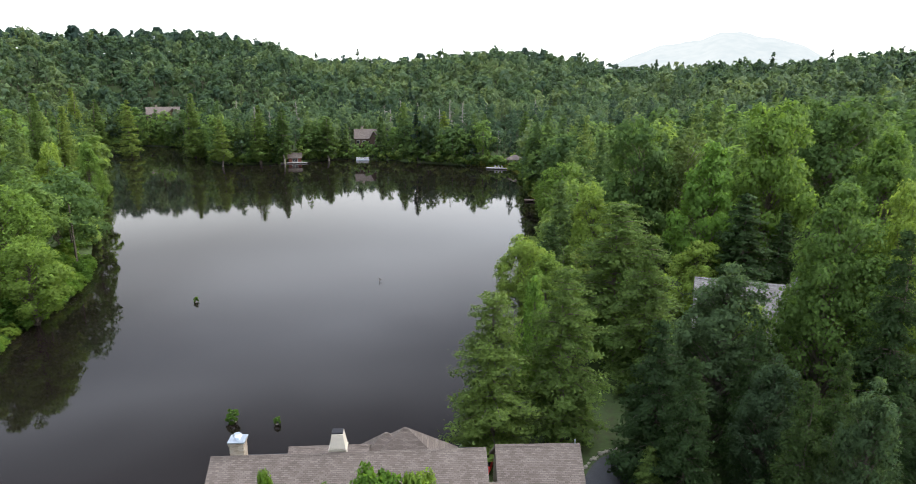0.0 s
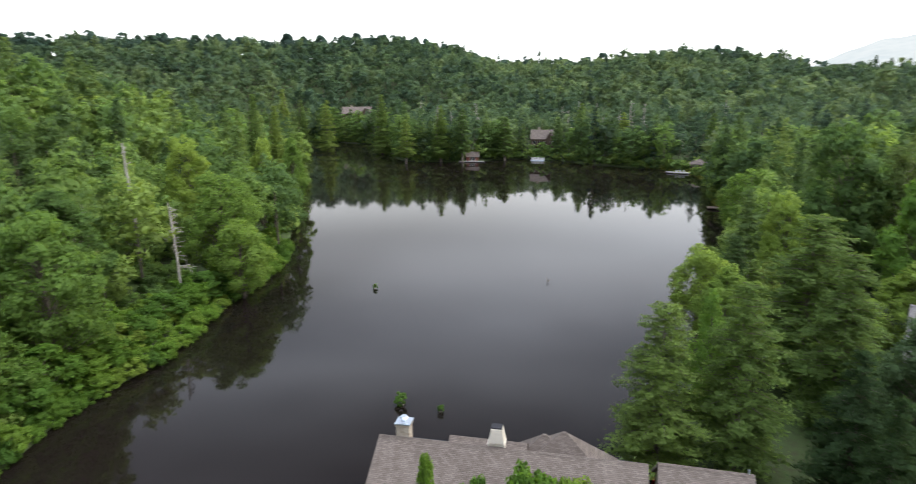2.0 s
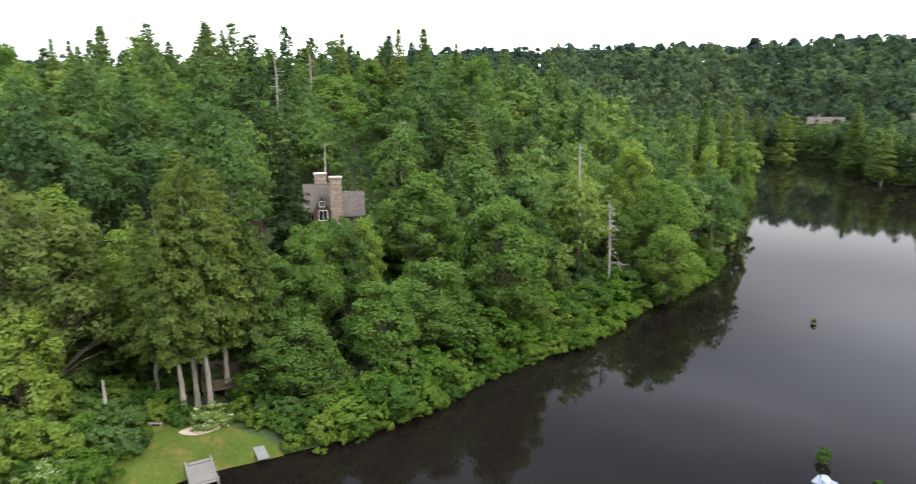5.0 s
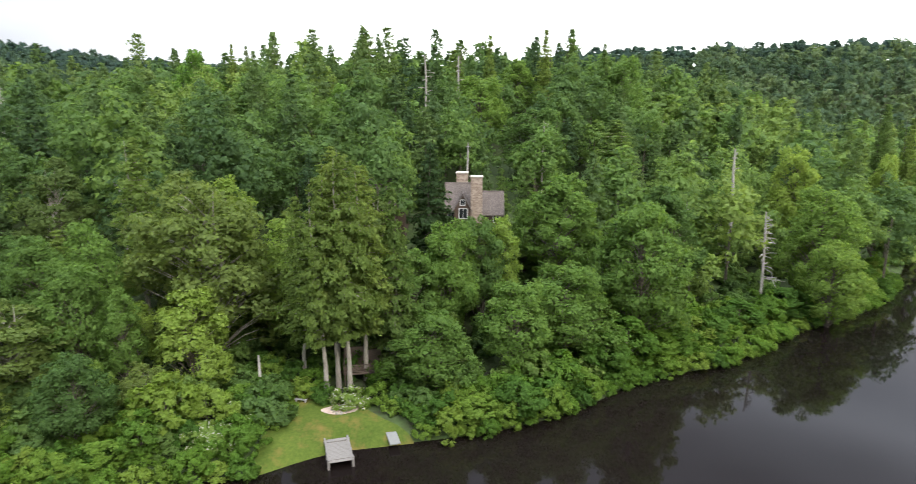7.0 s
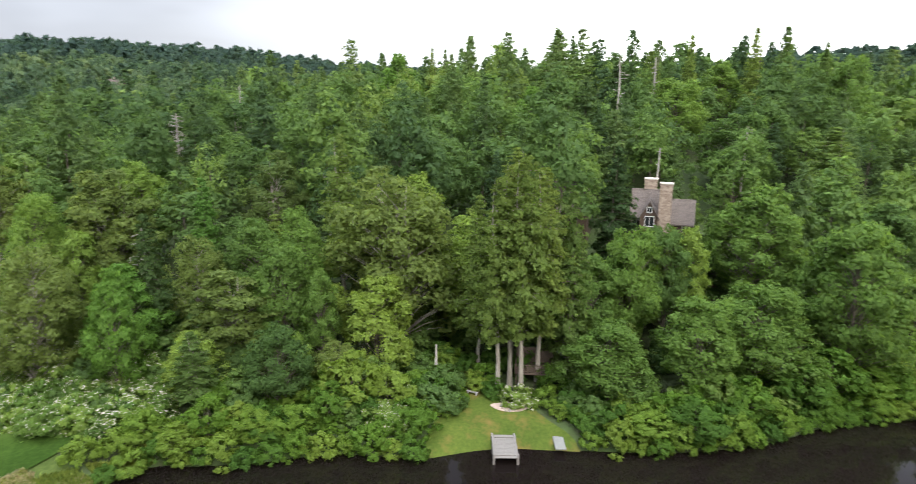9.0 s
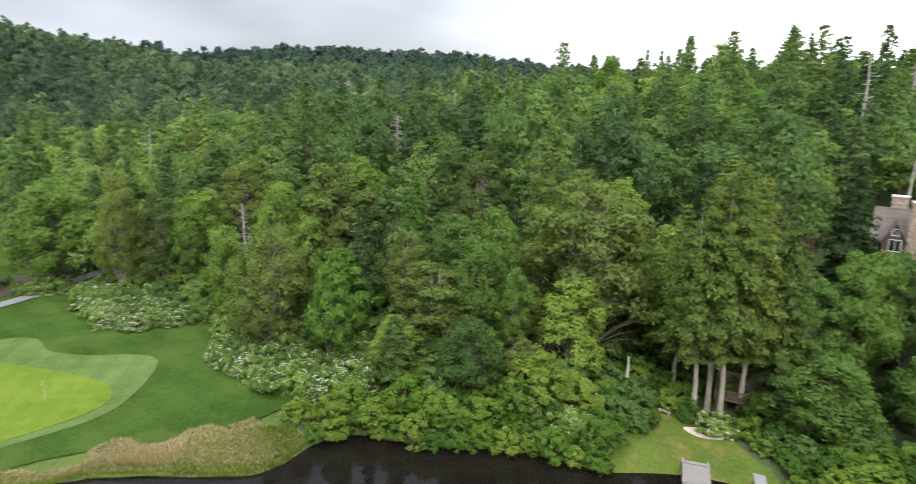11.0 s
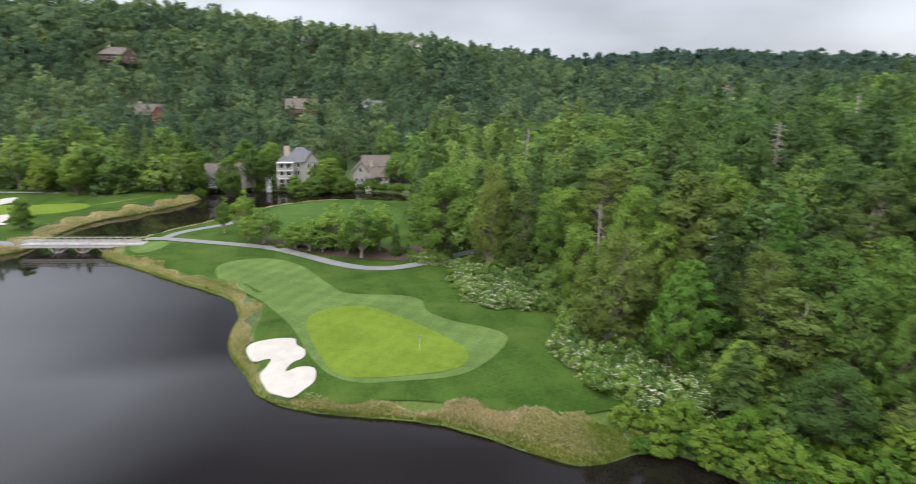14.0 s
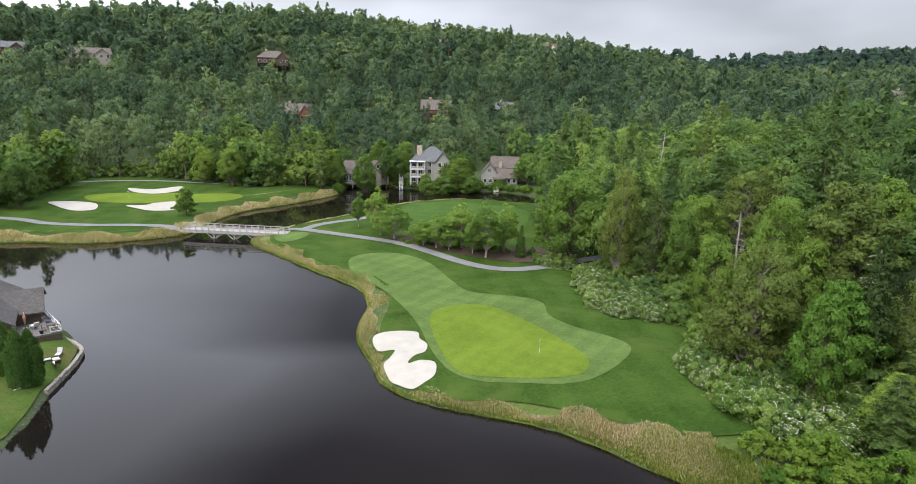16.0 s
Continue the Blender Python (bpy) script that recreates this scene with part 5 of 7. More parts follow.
M_BANK = turf("rank_bank_grass", (0.056, 0.084, 0.020), (0.090, 0.118, 0.030), dry=(0.17, 0.15, 0.07))
edge = shore_between(np.array((-55, -31)), np.array((-58, -166.5)))[::2]
sheet("bank_turf", np.concatenate([edge, [(-62, -160), (-60, -120), (-50, -85), (-52, -60), (-60, -40)]]), 0.02, M_BANK, "rank yellow-green grass on the golf course bank", 1.0)
edge = shore_between(np.array((-72, -204)), np.array((28, -174)))[::2]
sheet("bank_turf", np.concatenate([edge, [(28, -185), (0, -185), (-30, -200), (-70, -214)]]), 0.05, M_BANK, "rank yellow-green grass on the far fairway bank", 2.5)
sheet("rough_turf", smooth_loop(ROUGH, 1.5), 0.17, M_ROUGH, "mown dark green golf rough", 1.2)
sheet("fairway_turf", smooth_loop(FRINGE, 1.0), 0.21, M_FRINGE, "pale green close-mown fairway with faint mowing checks", 2.0)
sheet("fairway_turf", smooth_loop(ISLE, 1.5), 0.21, M_ISLE, "plain green fairway beyond the birch clump", 2.5)
sheet("putting_green", smooth_loop(GREEN, 1.0), 0.25, M_GREEN, "bright yellow-green putting green", 2.0)


def bowl(depth):
    def f(x, y, loop):
        d = away(loop, x, y)
        return 0.03 * np.exp(-d / 0.25) + 0.025 * np.sin(x * 1.1) * np.sin(y * 0.9) * np.clip(d, 0, 1) * depth
    return f


sheet("sand_bunker", smooth_loop(SAND, 0.5), 0.235, M_SAND, "white sand bunker with a winding edge", 0.8, bowl(1.0))
sheet("tee_turf", smooth_loop([(-38.0, -146.5), (-41.6, -149.6), (-45.4, -148.0), (-45.9, -145.0), (-41.0, -140.5), (-37.9, -141.3)], 1.0), 0.25, M_FRINGE, "pale mown tee", 2.0)
ROUGH2 = [(-24, -172.0), (-36, -186), (-52, -196.5), (-72.2, -209.7), (-63.3, -219.1), (-48.3, -219.1), (-47.7, -228.5), (-36.5, -242.6), (-21.1, -259.6), (-4.5, -265.5), (6.3, -236.8), (16.0, -212.3),
          (30, -205.1), (30, -177.0), (16.4, -174.5), (9.7, -172), (-0.5, -166), (-9.8, -165), (-18.7, -166)]
sheet("rough_turf", smooth_loop(ROUGH2, 2.0), 0.10, M_ROUGH, "mown green fairway rough beyond the bridge", 3.0)
sheet("putting_green", smooth_loop([(-1.8, -222.2), (-14.6, -223.2), (-30.5, -214.6), (-42.1, -210.1), (-43.1, -202.4), (-36.1, -197.3), (-23.4, -199.2), (-11.6, -203.9), (-3.0, -210.6)], 1.5), 0.16, M_GREEN, "yellow-green putting green between bunkers", 3.0)
for loop in ([(-14.0, -232.5), (-20.4, -227.4), (-29.3, -230.8), (-28.6, -222.9), (-22.4, -217.7), (-16.8, -219.9), (-14.0, -226.0)],
             [(7.9, -212.9), (1.3, -211.3), (-3.6, -205.2), (-2.9, -195.8), (1.5, -195.8), (4.4, -200.7), (6.3, -206.2)],
             [(-10.8, -199.2), (-15.7, -198.2), (-17.7, -200.4), (-23.7, -201.2), (-23.5, -195.0), (-20.8, -190.2), (-21.8, -187.0), (-16.2, -188.4), (-13.0, -193.4)]):
    sheet("sand_bunker", smooth_loop(loop, 1.0), 0.24, M_SAND, "white sand bunker beside the far green", 1.5, bowl(1.0))


def ribbon(name, pts, width, lift, material, label):
    """A path of even width that follows the land."""
    c = smooth_line(pts, 1.0)
    d = np.gradient(c, axis=0)
    w = unit(np.stack([d[:, 1], -d[:, 0]], 1)) * width / 2
    rows = [c + w * f for f in (-1, -0.33, 0.33, 1)]
    v = np.stack([np.column_stack([p, gz(p[:, 0], p[:, 1]) + lift]) for p in rows], 1).reshape(-1, 3)
    f = [(i * 4 + k, i * 4 + k + 1, i * 4 + k + 5, i * 4 + k + 4) for i in range(len(c) - 1) for k in range(3)]
    return tagged(new(name, mesh_of(name, v, f, [material], True)), label, "path", kind="structure")


ribbon("path", [(-43, -153), (-46.5, -150.6), (-50.3, -145.3), (-55.1, -138.4), (-59.6, -131.7), (-62.5, -125.5), (-64.2, -117.7), (-66.0, -108.3), (-68.2, -102.9), (-71.5, -99.4), (-76.3, -98.1), (-83.7, -98.0), (-92.2, -98.7), (-99.1, -98.8), (-110, -99.3)],
       2.8, 0.27, M_PATH, "grey asphalt cart path winding past the fairway")
ribbon("path", [(-46.5, -151), (-51.3, -154.8), (-57.2, -156.6), (-64.2, -158), (-74, -163)], 2.4, 0.26, M_PATH, "grey asphalt cart path branching off")
ribbon("path", [(60, -205), (35, -201), (22.9, -195.6), (17.9, -192.7), (12.8, -188.1), (7.7, -181.3), (-0.8, -175.4), (-10.6, -171.1), (-21.0, -164.9)], 2.6, 0.17, M_PATH, "pale cart path leading to the bridge")
ribbon("path", [(12, -252), (-8, -253), (-25, -247), (-42, -233)], 2.2, 0.16, M_PATH, "pale path along the foot of the wooded hill")
sheet("mulch_bed", smooth_loop([(-61.1, -134.6), (-66.2, -119.8), (-70, -111.4), (-77.3, -102.5), (-86.1, -101.9), (-88.5, -111.0), (-79.3, -115.2), (-72.9, -122.4), (-66.6, -133.7)], 1.2), 0.26, M_MULCH, "dark bark mulch under the birches", 2.0)
sheet("lawn", smooth_loop(LAWN, 0.8), 0.13, M_LAWN, "patchy yellow-green lawn running down to the dock", 1.0)

# ---- building materials ----
def shingles(name, lo, hi, row=0.14, tile=0.32):
    """Shingle courses: rows down the slope, butts with shade lines."""
    m = Mat(name, 0.9)
    sep = m.n.new("ShaderNodeSeparateXYZ")
    m.l.new(m.co.outputs["Object"], sep.inputs[0])
    com = m.n.new("ShaderNodeCombineXYZ")
    m.l.new(m.math("ADD", sep.outputs["X"], m.math("MULTIPLY", sep.outputs["Y"], 0.15)), com.inputs["X"])
    m.l.new(m.math("MULTIPLY", sep.outputs["Z"], 1.8), com.inputs["Y"])
    b = m.n.new("ShaderNodeTexBrick")
    for k, v in (("Scale", 1.0), ("Mortar Size", 0.012), ("Brick Width", tile), ("Row Height", row), ("Bias", 0.0)):
        b.inputs[k].default_value = v
    b.inputs["Color1"].default_value, b.inputs["Color2"].default_value = (*lo, 1), (*hi, 1)
    b.inputs["Mortar"].default_value = (*(v * 0.5 for v in lo), 1)
    m.l.new(com.outputs[0], b.inputs["Vector"])
    c = m.mix(0.35, b.outputs["Color"], m.ramp(m.noise(0.7, 5), (0.3, lo), (0.7, hi)))
    m.color(c).bump(b.outputs["Fac"], -0.35, 0.02)
    return m.m


def boards(name, c, step=0.2, axis="Z", vary=0.12, rough=0.8):
    """Painted or weathered boards: shade lines between courses."""
    m = Mat(name, rough)
    sep = m.n.new("ShaderNodeSeparateXYZ")
    m.l.new(m.co.outputs["Object"], sep.inputs[0])
    saw = m.math("FRACT", m.math("DIVIDE", sep.outputs[axis], step))
    f = m.noise(3, 5, stretch=(1, 1, 6))
    base = m.ramp(f, (0.35, tuple(v * (1 - vary) for v in c)), (0.65, tuple(v * (1 + vary) for v in c)))
    m.color(base).bump(saw, 0.5, 0.02)
    return m.m


def rubble(name, scale=2.6, lo=(0.24, 0.19, 0.14), hi=(0.50, 0.44, 0.36)):
    m = Mat(name, 0.9)
    v = m.n.new("ShaderNodeTexVoronoi")
    v.inputs["Scale"].default_value = scale
    mp = m.n.new("ShaderNodeMapping")
    mp.inputs["Scale"].default_value = (1, 1, 1.9)
    m.l.new(m.co.outputs["Object"], mp.inputs[0])
    m.l.new(mp.outputs[0], v.inputs["Vector"])
    sep = m.n.new("ShaderNodeSeparateColor")
    m.l.new(v.outputs["Color"], sep.inputs[0])
    c = m.ramp(sep.outputs[0], (0.0, lo), (0.6, tuple((a + b) / 2 for a, b in zip(lo, hi))), (1.0, hi))
    m.color(m.mix(0.3, c, m.ramp(m.noise(12, 4), (0.3, lo), (0.7, hi)))).bump(v.outputs["Distance"], -0.6, 0.06)
    return m.m


M_SHINGLE = shingles("weathered_brown_shingles", (0.092, 0.074, 0.062), (0.176, 0.146, 0.126))
M_SHINGLE_GREY = shingles("grey_shingles", (0.09, 0.09, 0.095), (0.165, 0.165, 0.17))
M_SHAKE = shingles("silvered_wood_shakes", (0.16, 0.145, 0.135), (0.30, 0.285, 0.27), 0.2, 0.25)
M_SLATE = shingles("dark_grey_shingles", (0.058, 0.052, 0.047), (0.112, 0.102, 0.094))
M_DECK = boards("dark_weathered_decking", (0.15, 0.132, 0.115), 0.14, "X", 0.2)
M_STONE = rubble("fieldstone")
M_WALLSTONE = rubble("pale_wall_stone", 1.6, (0.17, 0.15, 0.12), (0.36, 0.33, 0.28))
M_CHIMNEY = rubble("brown_chimney_stone", 2.2, (0.19, 0.135, 0.10), (0.42, 0.34, 0.27))
M_STUCCO = plain("cream_stucco", (0.55, 0.50, 0.42), 0.9, vary=0.08, scale=3, bump=0.2)
M_SIDING = boards("taupe_siding", (0.30, 0.27, 0.22), 0.2)
M_PALE = boards("pale_grey_siding", (0.28, 0.27, 0.25), 0.2)
M_BROWN = boards("dark_brown_siding", (0.085, 0.058, 0.042), 0.25)
M_RED = boards("barn_red_siding", (0.20, 0.075, 0.055), 0.22)
M_CREAM = boards("cream_siding", (0.62, 0.56, 0.42), 0.22)
M_WHITE = plain("white_paint", (0.60, 0.59, 0.57), 0.55, vary=0.05)
M_GREYWOOD = boards("weathered_grey_decking", (0.36, 0.34, 0.32), 0.14, "X", 0.2)
M_DARKWOOD = boards("dark_stained_timber", (0.10, 0.075, 0.055), 0.15, "X", 0.2)
M_METAL = plain("brushed_flue_metal", (0.62, 0.68, 0.74), 0.35, 0.9, vary=0.06)
M_DARKMETAL = plain("black_metal", (0.03, 0.03, 0.035), 0.4, 0.6)
m = Mat("window_glass", 0.06)
m.color(m.ramp(m.noise(0.8, 2), (0.3, (0.012, 0.014, 0.016)), (0.7, (0.03, 0.034, 0.036))))
m.b.inputs["Specular IOR Level"].default_value = 0.7
M_GLASS = m.m
M_REDPLASTIC = plain("red_plastic", (0.55, 0.03, 0.03), 0.4, vary=0.06)
M_BLUE = plain("blue_glaze", (0.03, 0.12, 0.42), 0.25, vary=0.06)
M_CUSHION = plain("white_cushion", (0.52, 0.50, 0.47), 0.9, vary=0.06)
M_TERRA = plain("terracotta_cloth", (0.48, 0.26, 0.19), 0.9, vary=0.1)
M_CONCRETE = plain("pale_concrete", (0.20, 0.20, 0.185), 0.9, vary=0.12, scale=3)


# ---- building parts ----
def boxes_bm(items, bevel=0.0):
    """Boxes given by their low and high corners, as one bmesh."""
    bm = bmesh.new()
    for x0, y0, z0, x1, y1, z1 in items:
        v = [bm.verts.new((x, y, z)) for z in (z0, z1) for x, y in ((x0, y0), (x1, y0), (x1, y1), (x0, y1))]
        for f in ((3, 2, 1, 0), (4, 5, 6, 7), (0, 1, 5, 4), (1, 2, 6, 5), (2, 3, 7, 6), (3, 0, 4, 7)):
            bm.faces.new([v[i] for i in f])
    if bevel:
        bmesh.ops.bevel(bm, geom=bm.edges[:], offset=bevel, segments=1, affect="EDGES")
    return bm


def extruded(profile, x0, x1):
    """A closed (y, z) outline drawn out along x."""
    bm = bmesh.new()
    a = [bm.verts.new((x0, y, z)) for y, z in profile]
    b = [bm.verts.new((x1, y, z)) for y, z in profile]
    n = len(profile)
    bm.faces.new(a[::-1])
    bm.faces.new(b)
    for i in range(n):
        bm.faces.new((a[i], a[(i + 1) % n], b[(i + 1) % n], b[i]))
    bmesh.ops.recalc_face_normals(bm, faces=bm.faces[:])
    return bm


def gable_roof(w, d, eave, ridge, over=0.5, thick=0.22):
    s = (ridge - eave) / (d / 2)
    h = d / 2 + over
    lo = eave - s * over
    return extruded([(-h, lo), (0, ridge), (h, lo), (h, lo - thick), (0, ridge - thick * 1.2), (-h, lo - thick)], -w / 2 - over, w / 2 + over)


def gable_walls(w, d, eave, ridge):
    return extruded([(-d / 2, -1.0), (-d / 2, eave - 0.1), (0, ridge - 0.3), (d / 2, eave - 0.1), (d / 2, -1.0)], -w / 2, w / 2)


def hip_roof(w, d, eave, ridge, over=0.5, run=None):
    """A hipped roof with a flat soffit; run: length of its ridge."""
    run = max(0.05, w - d) if run is None else run
    bm = bmesh.new()
    a, b = w / 2 + over, d / 2 + over
    lo = [bm.verts.new((x, y, eave - 0.35)) for x, y in ((-a, -b), (a, -b), (a, b), (-a, b))]
    ed = [bm.verts.new((x, y, eave - 0.15)) for x, y in ((-a, -b), (a, -b), (a, b), (-a, b))]
    r0, r1 = bm.verts.new((-run / 2, 0, ridge)), bm.verts.new((run / 2, 0, ridge))
    bm.faces.new(lo[::-1])
    for i in range(4):
        bm.faces.new((lo[i], lo[(i + 1) % 4], ed[(i + 1) % 4], ed[i]))
    bm.faces.new((ed[0], ed[1], r1, r0))
    bm.faces.new((ed[1], ed[2], r1))
    bm.faces.new((ed[2], ed[3], r0, r1))
    bm.faces.new((ed[3], ed[0], r0))
    return bm


def window(parent, x, y, z, w, h, face="-y", trim=None, bars=1):
    """A window set in a wall: frame with a sash bar and a pane. face: the wall's outward side."""
    t = 0.10
    fr = [(-w / 2 - t, -0.09, -t, -w / 2, 0.02, h + t), (w / 2, -0.09, -t, w / 2 + t, 0.02, h + t), (-w / 2, -0.09, h, w / 2, 0.02, h + t), (-w / 2, -0.12, -t, w / 2, 0.02, 0)]
    for i in range(bars):
        c = -w / 2 + w * (i + 1) / (bars + 1)
        fr.append((c - 0.03, -0.06, 0, c + 0.03, 0.0, h))
    ob = part("window", boxes_bm(fr), trim or M_WHITE, parent)
    ob.matrix_basis = pose(x, y, z, 0, 0, {"-y": 0, "x": 90, "y": 180, "-x": -90}[face])
    part("pane", boxes_bm([(-w / 2, -0.03, 0, w / 2, 0.0, h)]), M_GLASS, ob)
    return ob


def chimney(parent, x, y, z0, z1, w, d, material, cap="metal", name="chimney"):
    ch = part(name, boxes_bm([(-w / 2, -d / 2, z0, w / 2, d / 2, z1), (-w / 2 - 0.06, -d / 2 - 0.06, z1 - 0.22, w / 2 + 0.06, d / 2 + 0.06, z1 - 0.05)], 0.02), material, parent)
    ch.matrix_basis = pose(x, y, 0)
    if cap == "metal":
        bm = boxes_bm([(-w / 2 - 0.1, -d / 2 - 0.1, z1, w / 2 + 0.1, d / 2 + 0.1, z1 + 0.10)])
        bmesh.ops.create_cone(bm, cap_ends=True, segments=14, radius1=0.22, radius2=0.22, depth=0.3, matrix=Matrix.Translation((0, 0, z1 + 0.25)))
        bmesh.ops.create_cone(bm, cap_ends=True, segments=14, radius1=0.36, radius2=0.24, depth=0.14, matrix=Matrix.Translation((0, 0, z1 + 0.45)))
        part("flue_cap", bm, M_METAL, ch, "shiny metal flue cap")
    elif cap == "white":
        part("cap_stone", boxes_bm([(-w / 2 - 0.1, -d / 2 - 0.1, z1 - 0.02, w / 2 + 0.1, d / 2 + 0.1, z1 + 0.22)], 0.05), M_STUCCO, ch, "pale rendered chimney top")
    else:
        part("flue_cap", boxes_bm([(-w / 2 + 0.1, -d / 2 + 0.1, z1, w / 2 - 0.1, d / 2 - 0.1, z1 + 0.14)]), M_DARKMETAL, ch, "dark metal flue cap")
    return ch


def railing(parent, pts, z, h=1.0, material=None, gap=1.4, wire=False):
    """Posts, top and bottom rails and balusters along a line of corner points."""
    material = material or M_WHITE
    for (ax, ay), (bx, by) in zip(pts[:-1], pts[1:]):
        L = math.hypot(bx - ax, by - ay)
        its = [(0, -0.04, h - 0.08, L, 0.04, h), (0, -0.03, 0.1, L, 0.03, 0.18)]
        n = max(1, round(L / gap))
        its += [(L * i / n - 0.05, -0.06, 0, L * i / n + 0.05, 0.06, h + 0.05) for i in range(n + 1)]
        m = int(L / 0.16)
        its += [(0, -0.012, h * k / 5, L, 0.012, h * k / 5 + 0.02) for k in (1, 2, 3, 4)] if wire else [(L * (i + 0.5) / m - 0.02, -0.02, 0.18, L * (i + 0.5) / m + 0.02, 0.02, h - 0.08) for i in range(m)]
        ob = part("railing", boxes_bm(its), material, parent)
        ob.matrix_basis = pose(ax, ay, z, 0, 0, math.degrees(math.atan2(by - ay, bx - ax)))


def deck(parent, x0, y0, x1, y1, z, material=None, ground=-2.0, name="deck"):
    """A raised platform: boards, rim joist and posts down to the ground."""
    ob = part(name, boxes_bm([(x0, y0, z - 0.28, x1, y1, z)], 0.02), material or M_GREYWOOD, parent)
    for px in np.linspace(x0 + 0.15, x1 - 0.15, max(2, int((x1 - x0) / 2.5) + 1)):
        for py in (y0 + 0.15, y1 - 0.15):
            part("post", boxes_bm([(px - 0.08, py - 0.08, ground, px + 0.08, py + 0.08, z - 0.28)]), material or M_GREYWOOD, parent)
    return ob


def wing(parent, x, y, turn, w, d, eave, ridge, wall, roof, hip=False, over=0.5, run=None):
    """Walls and a roof, as parts of a house, at a place within it."""
    body = part("wall", boxes_bm([(-w / 2, -d / 2, -1.0, w / 2, d / 2, eave - 0.12)]) if hip else gable_walls(w, d, eave, ridge), wall, parent)
    top = part("roof", hip_roof(w, d, eave, ridge, over, run) if hip else gable_roof(w, d, eave, ridge, over), roof, parent)
    body.matrix_basis = top.matrix_basis = pose(x, y, 0, 0, 0, turn)
    ends = part("ridge_cap", extruded([(-0.16, ridge - 0.07), (0, ridge + 0.05), (0.16, ridge - 0.07), (0, ridge - 0.12)], -(w / 2 + over if not hip else (run if run is not None else max(0.05, w - d)) / 2), (w / 2 + over if not hip else (run if run is not None else max(0.05, w - d)) / 2)), roof, parent)
    ends.matrix_basis = pose(x, y, 0, 0, 0, turn)
    return body, top


# ---- lakeside house under the camera ----
A = thing("house", (-11.85, 42.15, 1.3), 8.9, "lakeside house with weathered brown shingle roofs", "house")
wing(A, 0, 0, 0, 19.6, 12.0, 4.0, 7.7, M_SIDING, M_SHINGLE)
wing(A, -2.0, 2.9, 0, 6.0, 3.6, 5.5, 6.55, M_SIDING, M_SHINGLE, over=0.2)
wing(A, 4.05, 4.2, 0, 8.4, 4.4, 3.9, 7.2, M_SIDING, M_SHINGLE, hip=True, over=0.3, run=0.3)
wing(A, 2.5, 4.1, 0, 7.0, 4.0, 3.9, 6.85, M_SIDING, M_SHINGLE, hip=True, over=0.3, run=0.3)
chimney(A, -8.4, 0.6, 5.5, 8.7, 1.05, 1.0, M_STONE)
ch = chimney(A, -0.95, 0.55, 5.5, 8.0, 1.25, 1.0, M_STUCCO, "none")
bm = bmesh.new()
bmesh.ops.create_cone(bm, cap_ends=True, segments=4, radius1=0.86, radius2=0.60, depth=1.1, matrix=Matrix.Translation((0, 0, 8.55)) @ Matrix.Rotation(radians(45), 4, "Z") @ Matrix.Diagonal((1, 1, 1, 1)))
part("shoulder", bm, M_STUCCO, ch, "tapered stucco chimney top")
part("flue_cap", boxes_bm([(-0.42, -0.35, 9.10, 0.42, 0.35, 9.24)], 0.03), M_DARKMETAL, ch, "black flue cap")
for wx in (-7.5, -4.5, -1.5, 1.5, 4.5, 7.5):
    window(A, wx, -6.0, 0.9, 1.2, 1.5, "-y")
for wx in (-7.5, -3.5):
    window(A, wx, 6.0, 0.8, 1.8, 1.8, "y")
window(A, -9.8, -1.5, 0.9, 1.2, 1.5, "-x")
window(A, -9.8, 1.5, 3.9, 1.2, 1.4, "-x")
part("gutter", boxes_bm([(-10.4, -6.72, 3.52, 10.4, -6.56, 3.64), (-10.4, 6.56, 3.52, 10.4, 6.72, 3.64)]), M_DARKMETAL, A)

A2 = thing("garage", (2.25, 44.6, 1.3), 7.0, "shingle-roofed garage beside the lakeside house", "garage")
wing(A2, 0, 0, 0, 5.9, 9.0, 4.3, 7.7, M_SIDING, M_SHINGLE, over=0.35)
wing(A2, -1.5, -2.6, 0, 5.0, 4.4, 4.6, 6.2, M_SIDING, M_SHINGLE, over=0.2)
window(A2, 1.6, -4.5, 0.9, 1.1, 1.3, "-y")
window(A2, 2.95, 0, 0.9, 1.1, 1.3, "x")
part("vent_pipe", boxes_bm([(2.85, -0.05, 7.5, 2.95, 0.05, 8.05)]), M_METAL, A2)
K = thing("kayak", (-1.8, 52.4, 1.75), 82, "red plastic kayak stored beside the house", "kayak")
bm = bmesh.new()
bmesh.ops.create_uvsphere(bm, u_segments=18, v_segments=10, radius=1.0, matrix=Matrix.Diagonal((1.9, 0.36, 0.24, 1)))
part("hull", bm, M_REDPLASTIC, K)
part("seat", boxes_bm([(-0.35, -0.2, 0.16, 0.35, 0.2, 0.26)], 0.03), M_DARKMETAL, K)
sheet("driveway", smooth_loop([(6, 44), (7, 52), (10, 56), (14, 54), (20, 46), (24, 38), (16, 34), (8, 36)], 1.0), 0.05, M_ASPHALT, "dark asphalt driveway under the trees", 1.5)
r = np.random.default_rng(88)
stone = bmesh.new()
bmesh.ops.create_icosphere(stone, subdivisions=1, radius=0.22)
for v in stone.verts:
    v.co *= 0.8 + 0.4 * noise.random()
ST = bpy.data.meshes.new("stone")
stone.to_mesh(ST)
stone.free()
ST.materials.append(M_WALLSTONE)
